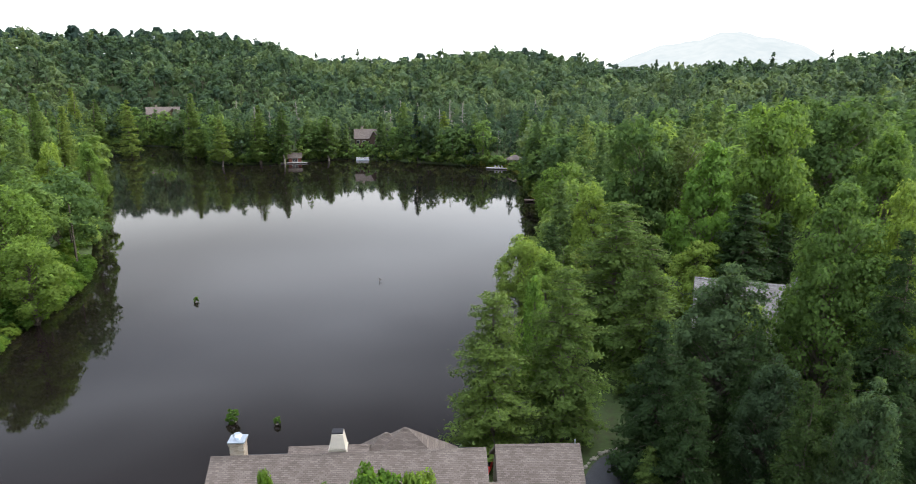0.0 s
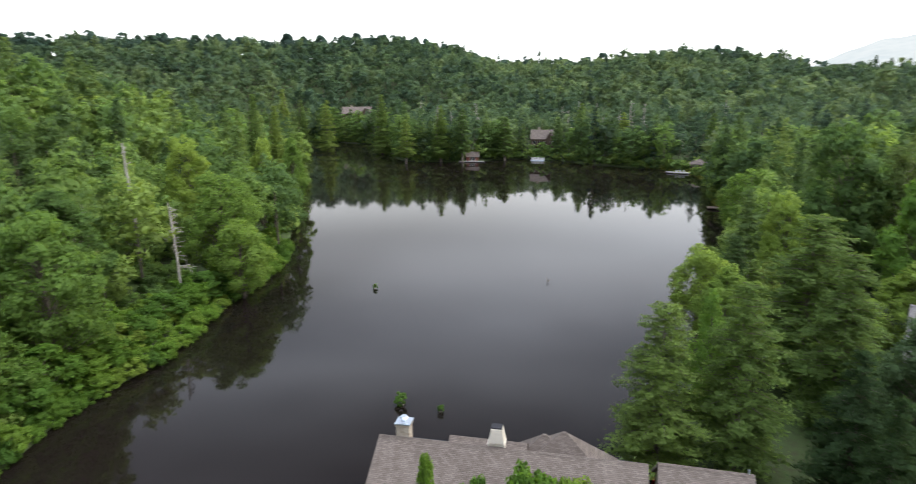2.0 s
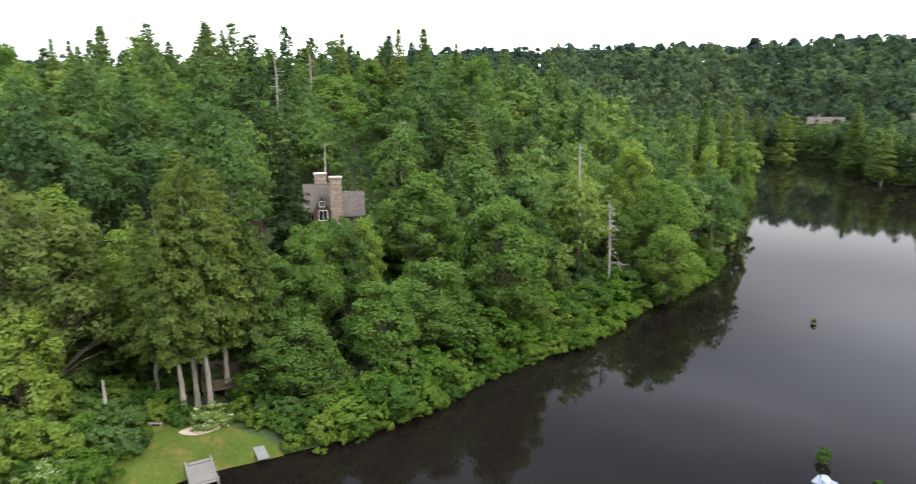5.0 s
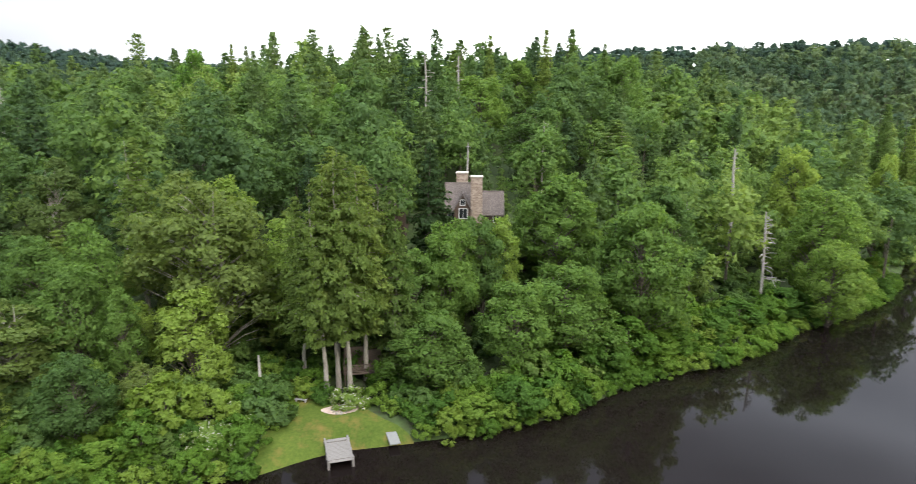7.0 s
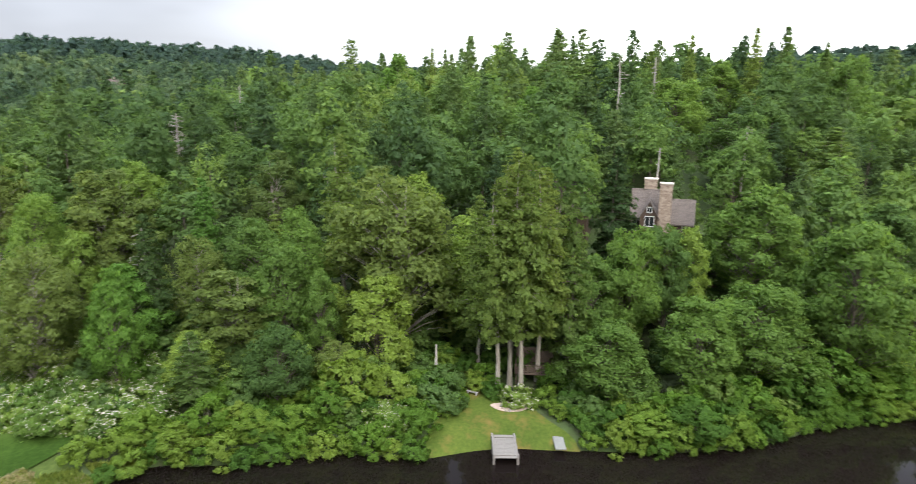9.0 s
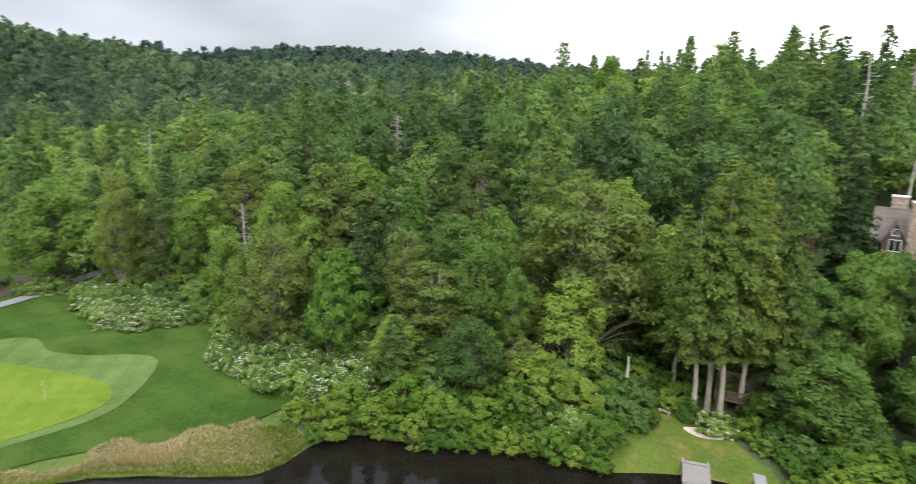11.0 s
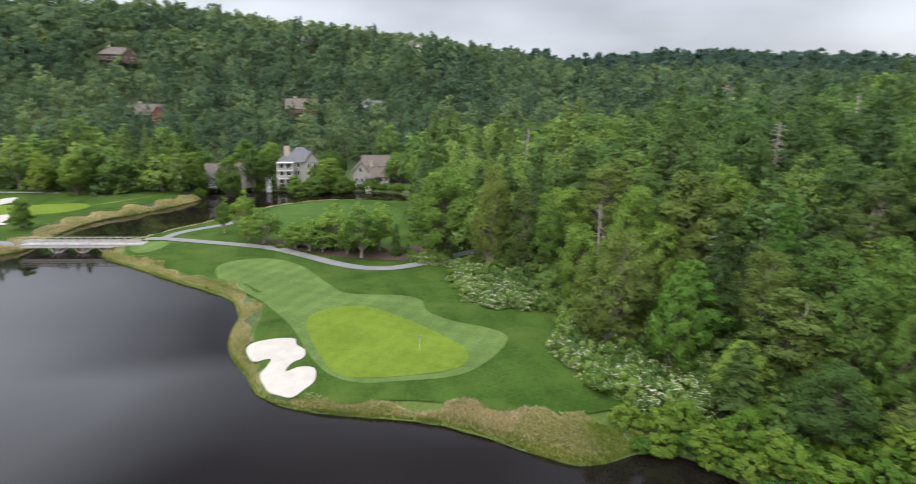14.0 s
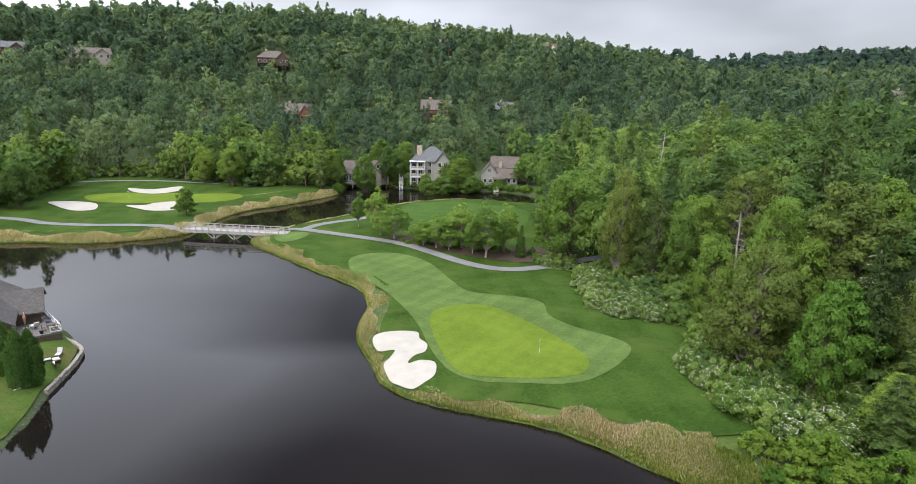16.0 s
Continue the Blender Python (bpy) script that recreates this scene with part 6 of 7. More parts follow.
for i in range(22):
    ob = new("stone", ST)
    f = i / 21
    x, y = 6.6 + 6.6 * f, 52.6 + 4.2 * math.sin(2.6 * f) + r.uniform(-0.2, 0.2)
    ob.matrix_basis = pose(x, y, float(gz(x, y)) + 0.08, r.uniform(0, 360), r.uniform(0, 360), 0) @ Matrix.Scale(r.uniform(0.6, 1.3), 4)
    tagged(ob, "rounded pale edging stone beside the driveway", "stone", "driveway edging")

# ---- cabin in the east wood ----
E1 = thing("cabin", (32, 80.5, 2.4), -14, "wood cabin with silvery shake roofs among trees", "cabin")
wing(E1, -2.5, 0, 0, 11.0, 9.0, 4.0, 9.2, M_BROWN, M_SHAKE, over=0.5)
wing(E1, 4.5, -1.0, 90, 11.5, 7.0, 4.2, 9.4, M_BROWN, M_SHAKE, over=0.7)
wing(E1, 9.5, 1.0, 0, 6.0, 6.0, 3.6, 6.4, M_BROWN, M_SHAKE)
window(E1, 4.5, -6.75, 1.2, 1.6, 1.8, "-y")
window(E1, -4.5, -4.5, 1.0, 1.4, 1.4, "-y")

# ---- cabin with stone chimneys on the west bank ----
W1 = thing("cabin", (-99.4, 36.6, 7.2), 69.8, "brown shingled cabin with tall stone chimneys among trees", "cabin")
wing(W1, -2.7, 3.4, 0, 4.8, 6.4, 9.8, 13.7, M_BROWN, M_SHINGLE, over=0.3)
wing(W1, -2.3, 0.9, 90, 4.0, 2.8, 10.0, 12.4, M_BROWN, M_SHINGLE, over=0.25)
wing(W1, 1.2, 3.4, 0, 6.4, 5.6, 9.0, 12.3, M_BROWN, M_SHINGLE, over=0.3)
wing(W1, -16.0, 6.5, 0, 7.0, 7.0, 10.2, 14.2, M_BROWN, M_SHINGLE)
chimney(W1, 0.0, -0.6, -1.0, 15.2, 1.9, 1.2, M_CHIMNEY, "white")
chimney(W1, -2.5, 4.6, 9.0, 15.2, 2.0, 1.2, M_CHIMNEY, "white")
window(W1, -2.2, -1.1, 8.4, 1.3, 1.5, "-y")
window(W1, -2.3, -1.1, 10.6, 0.7, 0.8, "-y")
window(W1, -4.2, 0.2, 7.4, 1.2, 1.6, "-y")
window(W1, 3.4, 0.6, 7.4, 1.0, 1.3, "-y")

# ---- houses across the channel ----
def facing(x, y):
    """The turn by which a house's front, its -y side, looks over the lake."""
    return math.degrees(math.atan2(-x, y)) + 180 - 180


B1 = thing("house", (-89.5, -224, 2.2), 156, "low taupe house with a long shingle roof by the channel", "house")
wing(B1, -1, 0, 0, 22, 8.5, 3.4, 7.4, M_SIDING, M_SHINGLE)
wing(B1, 5.5, -3.5, 90, 7.5, 7.0, 3.4, 7.0, M_SIDING, M_SHINGLE)
wing(B1, 9.0, 1.0, 90, 9.5, 6.0, 5.2, 9.0, M_SIDING, M_SHINGLE)
wing(B1, -3.5, -4.4, 0, 6.0, 3.4, 3.2, 4.9, M_SIDING, M_SHINGLE, hip=True)
for wx in (-5.4, -3.5, -1.6):
    window(B1, wx, -6.1, 0.8, 1.5, 1.8, "-y")
for wx in (-10.5, -8.0, 0.5, 4.2, 6.6):
    window(B1, wx, -7.25 if wx > 3 else -4.25, 1.0, 1.3, 1.5, "-y")
for wx in (8.0, 10.0):
    window(B1, wx, -3.75, 5.0, 0.8, 1.2, "-y")
part("door", boxes_bm([(-7.2, -4.32, 0, -6.3, -4.2, 2.1)]), M_DARKWOOD, B1)
deck(B1, -9.0, -8.5, -1.0, -6.2, 0.1)

B2 = thing("house", (-114, -212.5, 2.2), 152, "three-storey pale grey house with a slate-grey hipped roof", "house")
wing(B2, 1.2, 0, 0, 13.0, 11.0, 8.2, 13.0, M_PALE, M_SHINGLE_GREY, hip=True, over=0.6)
wing(B2, 4.9, -3.6, 90, 5.0, 5.0, 8.4, 11.6, M_PALE, M_SHINGLE_GREY)
wing(B2, -4.4, -1.2, 90, 9.0, 4.6, 7.6, 10.4, M_PALE, M_SHINGLE_GREY, hip=True)
chimney(B2, -3.6, -2.4, 7.0, 13.6, 1.9, 1.3, M_STONE, "none")
for lvl in (0.6, 3.5, 6.1):
    for wx in (0.2, 3.9, 5.9):
        window(B2, wx, -6.1 if wx > 2 else -5.5, lvl, 1.1, 1.6, "-y")
    for wx in (-5.6, -3.2):
        window(B2, wx, -5.7, lvl, 1.3, 1.7, "-y")
    for wy in (-3.0, 0.5, 3.0):
        window(B2, -6.7, wy, lvl, 1.1, 1.5, "-x")
        window(B2, 7.7, wy, lvl, 1.1, 1.5, "x")
for lvl in (2.6, 5.4):
    deck(B2, -7.0, -8.4, -1.6, -5.75, lvl, M_WHITE, ground=-1.0, name="balcony")
    railing(B2, [(-7.0, -5.8), (-7.0, -8.4), (-1.6, -8.4), (-1.6, -5.8)], lvl, 1.0)
part("porch_roof", boxes_bm([(-7.2, -8.6, 8.0, -1.4, -5.75, 8.25)]), M_WHITE, B2)
for x in (-6.8, -4.3, -1.8):
    part("column", boxes_bm([(x - 0.12, -8.35, 0, x + 0.12, -8.1, 8.0)]), M_WHITE, B2)

B3 = thing("house", (-136.5, -199.5, 2.0), 145, "pale grey gabled house with a turret room and white decks", "house")
B3.matrix_basis = B3.matrix_basis @ Matrix.Scale(0.86, 4)
wing(B3, -3.6, 0, 90, 9, 7.0, 5.0, 9.2, M_PALE, M_SHINGLE)
wing(B3, 3.0, 5.5, 0, 12, 7.0, 7.4, 11.4, M_PALE, M_SHINGLE)
wing(B3, 4.0, 0.0, 0, 9.0, 6.0, 3.4, 6.6, M_PALE, M_SHINGLE)
chimney(B3, 1.0, 1.2, 4.0, 9.6, 1.3, 1.0, M_STONE, "none")
bm = bmesh.new()
bmesh.ops.create_cone(bm, cap_ends=True, segments=8, radius1=2.6, radius2=2.6, depth=4.4, matrix=Matrix.Translation((0, 0, 1.0)))
tur = part("turret", bm, M_PALE, B3)
tur.matrix_basis = pose(0.9, -4.6, 0, 0, 0, 22.5)
bm = bmesh.new()
bmesh.ops.create_cone(bm, cap_ends=True, segments=8, radius1=3.3, radius2=0.12, depth=2.2, matrix=Matrix.Translation((0, 0, 4.2)))
part("turret_roof", bm, M_SHINGLE, tur)
for k in range(8):
    a = radians(45 * k)
    wn_ = part("window", boxes_bm([(-0.8, -0.05, 0.6, 0.8, 0.05, 2.4)]), M_GLASS, tur)
    wn_.matrix_basis = Matrix.Rotation(a + radians(22.5), 4, "Z") @ pose(0, -2.44, 0)
for wx, wz in ((-5.4, 0.9), (-3.0, 0.9), (-3.6, 5.2)):
    window(B3, wx, -4.5, wz, 1.1, 1.5, "-y")
for wx in (5.0, 7.2):
    window(B3, wx, -3.0, 0.9, 1.2, 1.5, "-y")
for wx in (1.0, 4.5, 7.5):
    window(B3, wx, 2.0, 5.6, 1.0, 1.2, "-y")
deck(B3, -5.5, -8.6, 5.5, -4.6, -0.3, M_WHITE, ground=-3.5)
railing(B3, [(-5.5, -4.7), (-5.5, -8.6), (-1.4, -8.6)], -0.3)
railing(B3, [(0.8, -8.6), (5.5, -8.6), (5.5, -4.7)], -0.3)
part("stair", boxes_bm([(-1.4, -8.7 - 0.32 * (i + 1), -2.4, 0.8, -8.7 - 0.32 * i, -0.42 - 0.17 * i) for i in range(7)]), M_WHITE, B3)
for sx in (-1.45, 0.85):
    part("stair_rail", extruded([(-8.6, 0.55), (-8.6, 0.65), (-11.0, -0.65), (-11.0, -0.75)], sx - 0.05, sx + 0.05), M_WHITE, B3)
DK = thing("dock", (-119.5, -203.0, 0.3), 152, "white railed boat dock on the channel", "dock")
deck(DK, -2.6, -2.4, 2.4, 0.8, 0.5, M_WHITE, ground=-2.5, name="platform")
railing(DK, [(-2.6, 0.8), (-2.6, -2.4), (2.4, -2.4), (2.4, 0.8)], 0.5, 0.9)
WS = thing("boat_stair", (-101.5, -210.6, 0.2), 154, "white painted landing stair down to the channel", "stair")
for i in range(16):
    part("tread", boxes_bm([(-0.55, -1.6 + 0.26 * i, 0.1 + 0.26 * i, 0.55, -1.32 + 0.26 * i, 0.16 + 0.26 * i)]), M_WHITE, WS)
for sx in (-0.62, 0.62):
    part("stringer", extruded([(-1.8, -1.2), (-1.8, 0.1), (2.6, 4.5), (2.6, 4.1), (-1.5, -1.2)], sx - 0.05, sx + 0.05), M_WHITE, WS)
    part("handrail", extruded([(-1.7, 1.0), (-1.7, 1.1), (2.6, 5.4), (2.6, 5.3)], sx - 0.04, sx + 0.04), M_WHITE, WS)


# ---- houses on the hillside ----
def hill_house(x, y, turn, w, d, eave, ridge, wall, roof, label, hip=False, porch=True, lift=0.0, chim=True):
    z = float(gz(x, y)) + lift
    h = thing("house", (x, y, z), turn, label, "house", "hillside houses")
    wing(h, 0, 0, 0, w, d, eave, ridge, wall, roof, hip)
    wing(h, w * 0.28, -d * 0.28, 90, d * 0.7, w * 0.34, eave, ridge - 0.6, wall, roof)
    n = max(2, int(w / 3))
    for i in range(n):
        window(h, -w / 2 + w * (i + 0.5) / n, -d / 2 if i < n * 0.6 else -d * 0.63, 1.0 if eave < 5 else 3.8, 1.4, 1.5, "-y", bars=0)
    if porch:
        deck(h, -w / 2, -d / 2 - 3.2, w * 0.1, -d / 2 - 0.05, 0.6 if eave < 5 else 3.0, M_DARKWOOD, ground=-5.0)
        railing(h, [(-w / 2, -d / 2 - 3.2), (w * 0.1, -d / 2 - 3.2)], 0.6 if eave < 5 else 3.0, 1.0, M_DARKWOOD)
    if chim:
        chimney(h, -w * 0.2, 0.6, eave, ridge + 1.2, 1.2, 1.0, M_STONE, "none")
    return h


hill_house(-12, -421, 182, 20, 9, 6.0, 9.2, M_SIDING, M_SHINGLE, "tan hillside house with long decks", lift=1.5)
hill_house(26, -430, 177, 17, 9, 6.0, 9.0, M_BROWN, M_SHINGLE_GREY, "grey hillside house on tall deck posts", lift=1.0)
hill_house(-111, -414, 166, 19, 11, 4.0, 8.0, M_BROWN, M_SHINGLE, "dark brown hillside house with a broad hipped roof", hip=True, lift=2.5)
hill_house(-242, -430, 150, 9, 8, 4.0, 7.4, M_RED, M_SHINGLE, "small hillside house with a white bay", lift=3)
hill_house(-317, -401, 141, 10, 9, 5.0, 9.0, M_CREAM, M_SHINGLE, "cream gabled house high on the hill", porch=False, lift=5)
hill_house(-165, -301, 151, 15, 10, 5.0, 9.6, M_RED, M_SHINGLE, "reddish-brown lodge with shingle gables among trees", lift=2)
hill_house(-196, -283, 145, 9, 8, 3.4, 6.6, M_BROWN, M_SHINGLE_GREY, "low brown house with a grey roof", lift=4)
hill_house(-98, -326, 163, 15, 9, 4.0, 8.4, M_RED, M_SHINGLE, "reddish house with twin shingle gables", lift=2)
hill_house(-381, -180, 115, 11, 8, 4.0, 7.6, M_BROWN, M_SHINGLE, "distant brown-roofed house in the woods", lift=4)
hill_house(-224, 397, 30, 19, 11, 7.0, 11.0, M_BROWN, M_SHINGLE, "large dark timber lodge above the far shore", lift=2.5)
hill_house(-76, 326, 13, 12, 9, 4.0, 8.0, M_BROWN, M_SHINGLE, "brown cabin with a lakeside deck on the far shore", lift=3.5)
hill_house(-12, 329, 2, 9, 7, 3.2, 6.0, M_CREAM, M_SHINGLE_GREY, "small pale-roofed cabin behind shore trees", porch=False, lift=3)

# ---- far shore: boathouse, boat, pavilion, docks ----
BH = thing("boathouse", (-102.5, 291.5, 0.4), 19, "small red boathouse with a dock on the far shore", "boathouse")
wing(BH, 0, 0, 0, 5.6, 4.6, 2.4, 4.2, M_RED, M_SHINGLE)
window(BH, 0, -2.3, 0.3, 2.4, 1.7, "-y")
deck(BH, -6.5, -4.4, 5.5, -2.4, 0.1, M_GREYWOOD)
BO = thing("pontoon_boat", (-73.5, 304.8, 0.0), 12, "white pontoon boat moored at the far shore", "boat")
bm = boxes_bm([(-3.0, -1.2, 0.45, 3.0, 1.2, 0.62)], 0.04)
part("platform", bm, M_WHITE, BO)
for s in (-0.85, 0.85):
    bm = bmesh.new()
    bmesh.ops.create_cone(bm, cap_ends=True, segments=12, radius1=0.32, radius2=0.32, depth=6.2, matrix=Matrix.Translation((0, s, 0.18)) @ Matrix.Rotation(radians(90), 4, "Y"))
    part("pontoon", bm, M_METAL, BO)
railing(BO, [(-2.9, -1.1), (2.9, -1.1), (2.9, 1.1), (-2.9, 1.1), (-2.9, -1.1)], 0.62, 0.75)
part("seat", boxes_bm([(-2.7, -0.9, 0.62, -1.9, 0.9, 1.25), (1.6, -0.9, 0.62, 2.5, 0.9, 1.2)], 0.05), M_CUSHION, BO)
PV = thing("pavilion", (0, 282, 1.0), 3, "dark timber lakeside pavilion on posts", "pavilion")
part("roof", hip_roof(6.5, 5.5, 3.2, 4.9, 0.5), M_SHINGLE, PV)
deck(PV, -3.2, -2.7, 3.2, 2.7, 0.7, M_DARKWOOD)
for px in (-3.0, 0, 3.0):
    for py in (-2.5, 2.5):
        part("post", boxes_bm([(px - 0.1, py - 0.1, 0.7, px + 0.1, py + 0.1, 3.1)]), M_DARKWOOD, PV)
railing(PV, [(-3.1, 2.6), (-3.1, -2.6), (3.1, -2.6), (3.1, 2.6)], 0.7, 0.9, M_DARKWOOD)
SD = thing("dock", (-7.5, 278.6, 0.25), -10, "pale swimming dock on the far shore", "dock")
deck(SD, -5, -1.2, 4, 1.2, 0.3, name="platform")
r = np.random.default_rng(91)
for i in range(3):
    c = thing("deck_chair", (-8.5 + 1.4 * i, 278.5, 0.55), 160 + 10 * i, "white wooden deck chair on the dock", "chair", "dock chairs")
    part("seat", boxes_bm([(-0.3, -0.3, 0.35, 0.3, 0.3, 0.42)], 0.01), M_WHITE, c)
    part("backrest", boxes_bm([(-0.3, 0.28, 0.4, 0.3, 0.36, 1.05)], 0.01), M_WHITE, c)
    for sx in (-0.27, 0.27):
        for sy in (-0.26, 0.28):
            part("leg", boxes_bm([(sx - 0.03, sy - 0.03, 0, sx + 0.03, sy + 0.03, 0.36)]), M_WHITE, c)
RD = thing("dock", (7.4, 201, 0.2), 5, "dark swimming dock under the east bank trees", "dock")
deck(RD, -4.2, -1.4, 1.5, 1.4, 0.35, M_DARKWOOD, name="platform")
CN = thing("canoe", (10.5, 212, 1.2), 60, "red canoe drawn up on the bank", "canoe")
bm = bmesh.new()
bmesh.ops.create_uvsphere(bm, u_segments=16, v_segments=8, radius=1.0, matrix=Matrix.Diagonal((2.4, 0.45, 0.32, 1)))
part("hull", bm, M_REDPLASTIC, CN)

# ---- footbridge for carts ----
BX, BY = (-21.2, -163.0), (-41.6, -148.0)
BL = math.hypot(BY[0] - BX[0], BY[1] - BX[1])
BR = thing("bridge", (BX[0], BX[1], 1.75), math.degrees(math.atan2(BY[1] - BX[1], BY[0] - BX[0])), "weathered pale timber cart bridge over the channel", "bridge")
n = 84
its = [(BL * i / n, -1.7, 0.0, BL * (i + 0.9) / n, 1.7, 0.08) for i in range(n)]
part("decking", boxes_bm(its), M_GREYWOOD, BR)
part("beam", boxes_bm([(0, y - 0.14, -0.55, BL, y + 0.14, 0.0) for y in (-1.5, -0.5, 0.5, 1.5)]), M_GREYWOOD, BR)
M_BRIDGE = plain("pale_weathered_timber", (0.34, 0.32, 0.295), 0.85, vary=0.15, scale=4)
M_RAILWOOD = plain("silvered_timber", (0.19, 0.175, 0.155), 0.85, vary=0.15, scale=4)
posts = 17
for s in (-1.62, 1.62):
    part("rail", boxes_bm([(0, s - 0.09, 1.08, BL, s + 0.09, 1.2), (0, s - 0.04, 0.60, BL, s + 0.04, 0.70), (0, s - 0.06, 0.1, BL, s + 0.06, 0.2)]), M_BRIDGE, BR)
    for i in range(posts):
        x = 0.15 + (BL - 0.3) * i / (posts - 1)
        part("post", boxes_bm([(x - 0.09, s - 0.09, -0.5, x + 0.09, s + 0.09, 1.1)]), M_BRIDGE, BR)
        if i % 1 == 0:
            bm = extruded([(-0.05, 0), (0.05, 0), (0.05, 1.35), (-0.05, 1.35)], -0.05, 0.05)
            br = part("brace", bm, M_BRIDGE, BR)
            br.matrix_basis = pose(x, s + (0.62 if s > 0 else -0.62), -0.3, -27 * (-1 if s > 0 else 1), 0, 0)
for i in range(1, 5):
    x = BL * (0.12 + 0.2 * i - 0.02)
    for s in (-1.3, 0, 1.3):
        part("pier", boxes_bm([(x - 0.14, s - 0.14, -4.2, x + 0.14, s + 0.14, -0.5)]), M_BRIDGE, BR)
        for lean in (-1, 1):
            st = part("strut", boxes_bm([(-0.1, -0.1, 0, 0.1, 0.1, 2.3)]), M_BRIDGE, BR)
            st.matrix_basis = pose(x, s, -2.1, 0, lean * 50, 0)

# ---- golf flags ----
def golf_flag(x, y, z, label):
    f = thing("golf_flag", (x, y, z), 40, label, "golf flag")
    bm = bmesh.new()
    bmesh.ops.create_cone(bm, cap_ends=True, segments=8, radius1=0.018, radius2=0.012, depth=2.3, matrix=Matrix.Translation((0, 0, 1.15)))
    part("pole", bm, M_WHITE, f)
    bm = bmesh.new()
    g = [[bm.verts.new((0.012 + 0.5 * i / 6, 0.05 * math.sin(i * 1.1), z_)) for i in range(7)] for z_ in (1.88, 2.28)]
    for i in range(6):
        bm.faces.new((g[0][i], g[0][i + 1], g[1][i + 1], g[1][i]))
    bmesh.ops.solidify(bm, geom=bm.faces[:], thickness=0.006)
    part("flag", bm, M_WHITE, f, "white cloth flag")
    bm = bmesh.new()
    bmesh.ops.create_cone(bm, cap_ends=False, segments=14, radius1=0.055, radius2=0.055, depth=0.04, matrix=Matrix.Translation((0, 0, 0.0)))
    part("cup", bm, M_WHITE, f)


golf_flag(-51.2, -63.2, float(gz(-51.2, -63.2)) + 0.14, "white golf flag on the putting green")
golf_flag(-12.5, -212, float(gz(-12.5, -212)) + 0.11, "yellow-white golf flag on the far green")

# ---- west bank: lawn, dock, fire pit ----
D1 = thing("dock", (-61.0, 7.2, 0.45), 88, "weathered grey plank dock at the foot of the lawn", "dock")
n = 17
for i in range(n):
    part("plank", boxes_bm([(-1.12, -0.1 - 4.2 * (i + 0.93) / n, 0.32, 1.12, -0.1 - 4.2 * i / n, 0.38)]), M_RAILWOOD, D1)
part("beam", boxes_bm([(-1.25, -4.3, 0.05, -1.08, 0.4, 0.46), (1.08, -4.3, 0.05, 1.25, 0.4, 0.46)]), M_RAILWOOD, D1)
for sx in (-1.2, 1.2):
    for sy in (-4.1, -2.2, -0.2):
        part("post", boxes_bm([(sx - 0.11, sy - 0.11, -2.2, sx + 0.11, sy + 0.11, 0.62 if sy < -3.5 else 0.45)]), M_RAILWOOD, D1)
part("bench", boxes_bm([(-1.0, -0.55, 0.38, 1.0, -0.1, 0.52)], 0.01), M_RAILWOOD, D1)
part("step_board", boxes_bm([(-1.0, -3.9, 0.38, 1.0, -3.7, 0.46)], 0.01), M_RAILWOOD, D1)
SL = thing("slab", (-60.7, 12.95, float(gz(-60.7, 12.95)) + 0.05), 88, "pale grey concrete slab lying on the lawn", "slab")
part("slab_top", boxes_bm([(-0.55, -2.3, 0, 0.55, 2.3, 0.14)], 0.03), M_CONCRETE, SL)
M_ASH = plain("pinkish_gravel", (0.42, 0.32, 0.26), 0.95, vary=0.35, scale=4, bump=0.4)
sheet("gravel_patch", smooth_loop([(-66.9, 6.3), (-65.6, 7.2), (-65.2, 8.8), (-65.6, 10.2), (-66.8, 10.4), (-67.4, 8.5)], 0.4), 0.18, M_ASH, "bare pinkish gravel fire pit in the lawn", 0.5)
r = np.random.default_rng(93)
for i in range(11):
    a = 6.283 * i / 11
    x, y = -66.3 + 0.9 * math.cos(a), 8.4 + 0.9 * math.sin(a)
    ob = new("stone", ST)
    ob.matrix_basis = pose(x, y, float(gz(x, y)) + 0.15, 40 * i, 70 * i, 0) @ Matrix.Scale(r.uniform(0.7, 1.1), 4)
    tagged(ob, "small grey stone ringing the fire pit", "stone", "fire pit ring")
PL = thing("platform", (-73.4, 12.2, float(gz(-73.4, 12.2))), 80, "dark timber viewing platform behind the pine trunks", "platform")
deck(PL, -2.2, -1.5, 2.4, 1.8, 1.6, M_DARKWOOD, ground=-1.0, name="deck")
railing(PL, [(-2.2, 1.8), (-2.2, -1.5), (2.4, -1.5), (2.4, 1.8)], 1.6, 1.0, M_DARKWOOD)
part("back_wall", boxes_bm([(-2.2, 1.75, 1.6, 2.4, 1.9, 3.6)]), M_DARKWOOD, PL)
BN = thing("bench", (-69.6, 4.4, float(gz(-69.6, 4.4))), 60, "small weathered wooden bench by the path", "bench")
part("seat", boxes_bm([(-0.7, -0.2, 0.4, 0.7, 0.2, 0.47)], 0.01), M_GREYWOOD, BN)
for sx in (-0.55, 0.55):
    part("leg", boxes_bm([(sx - 0.05, -0.17, 0, sx + 0.05, 0.17, 0.4)]), M_GREYWOOD, BN)


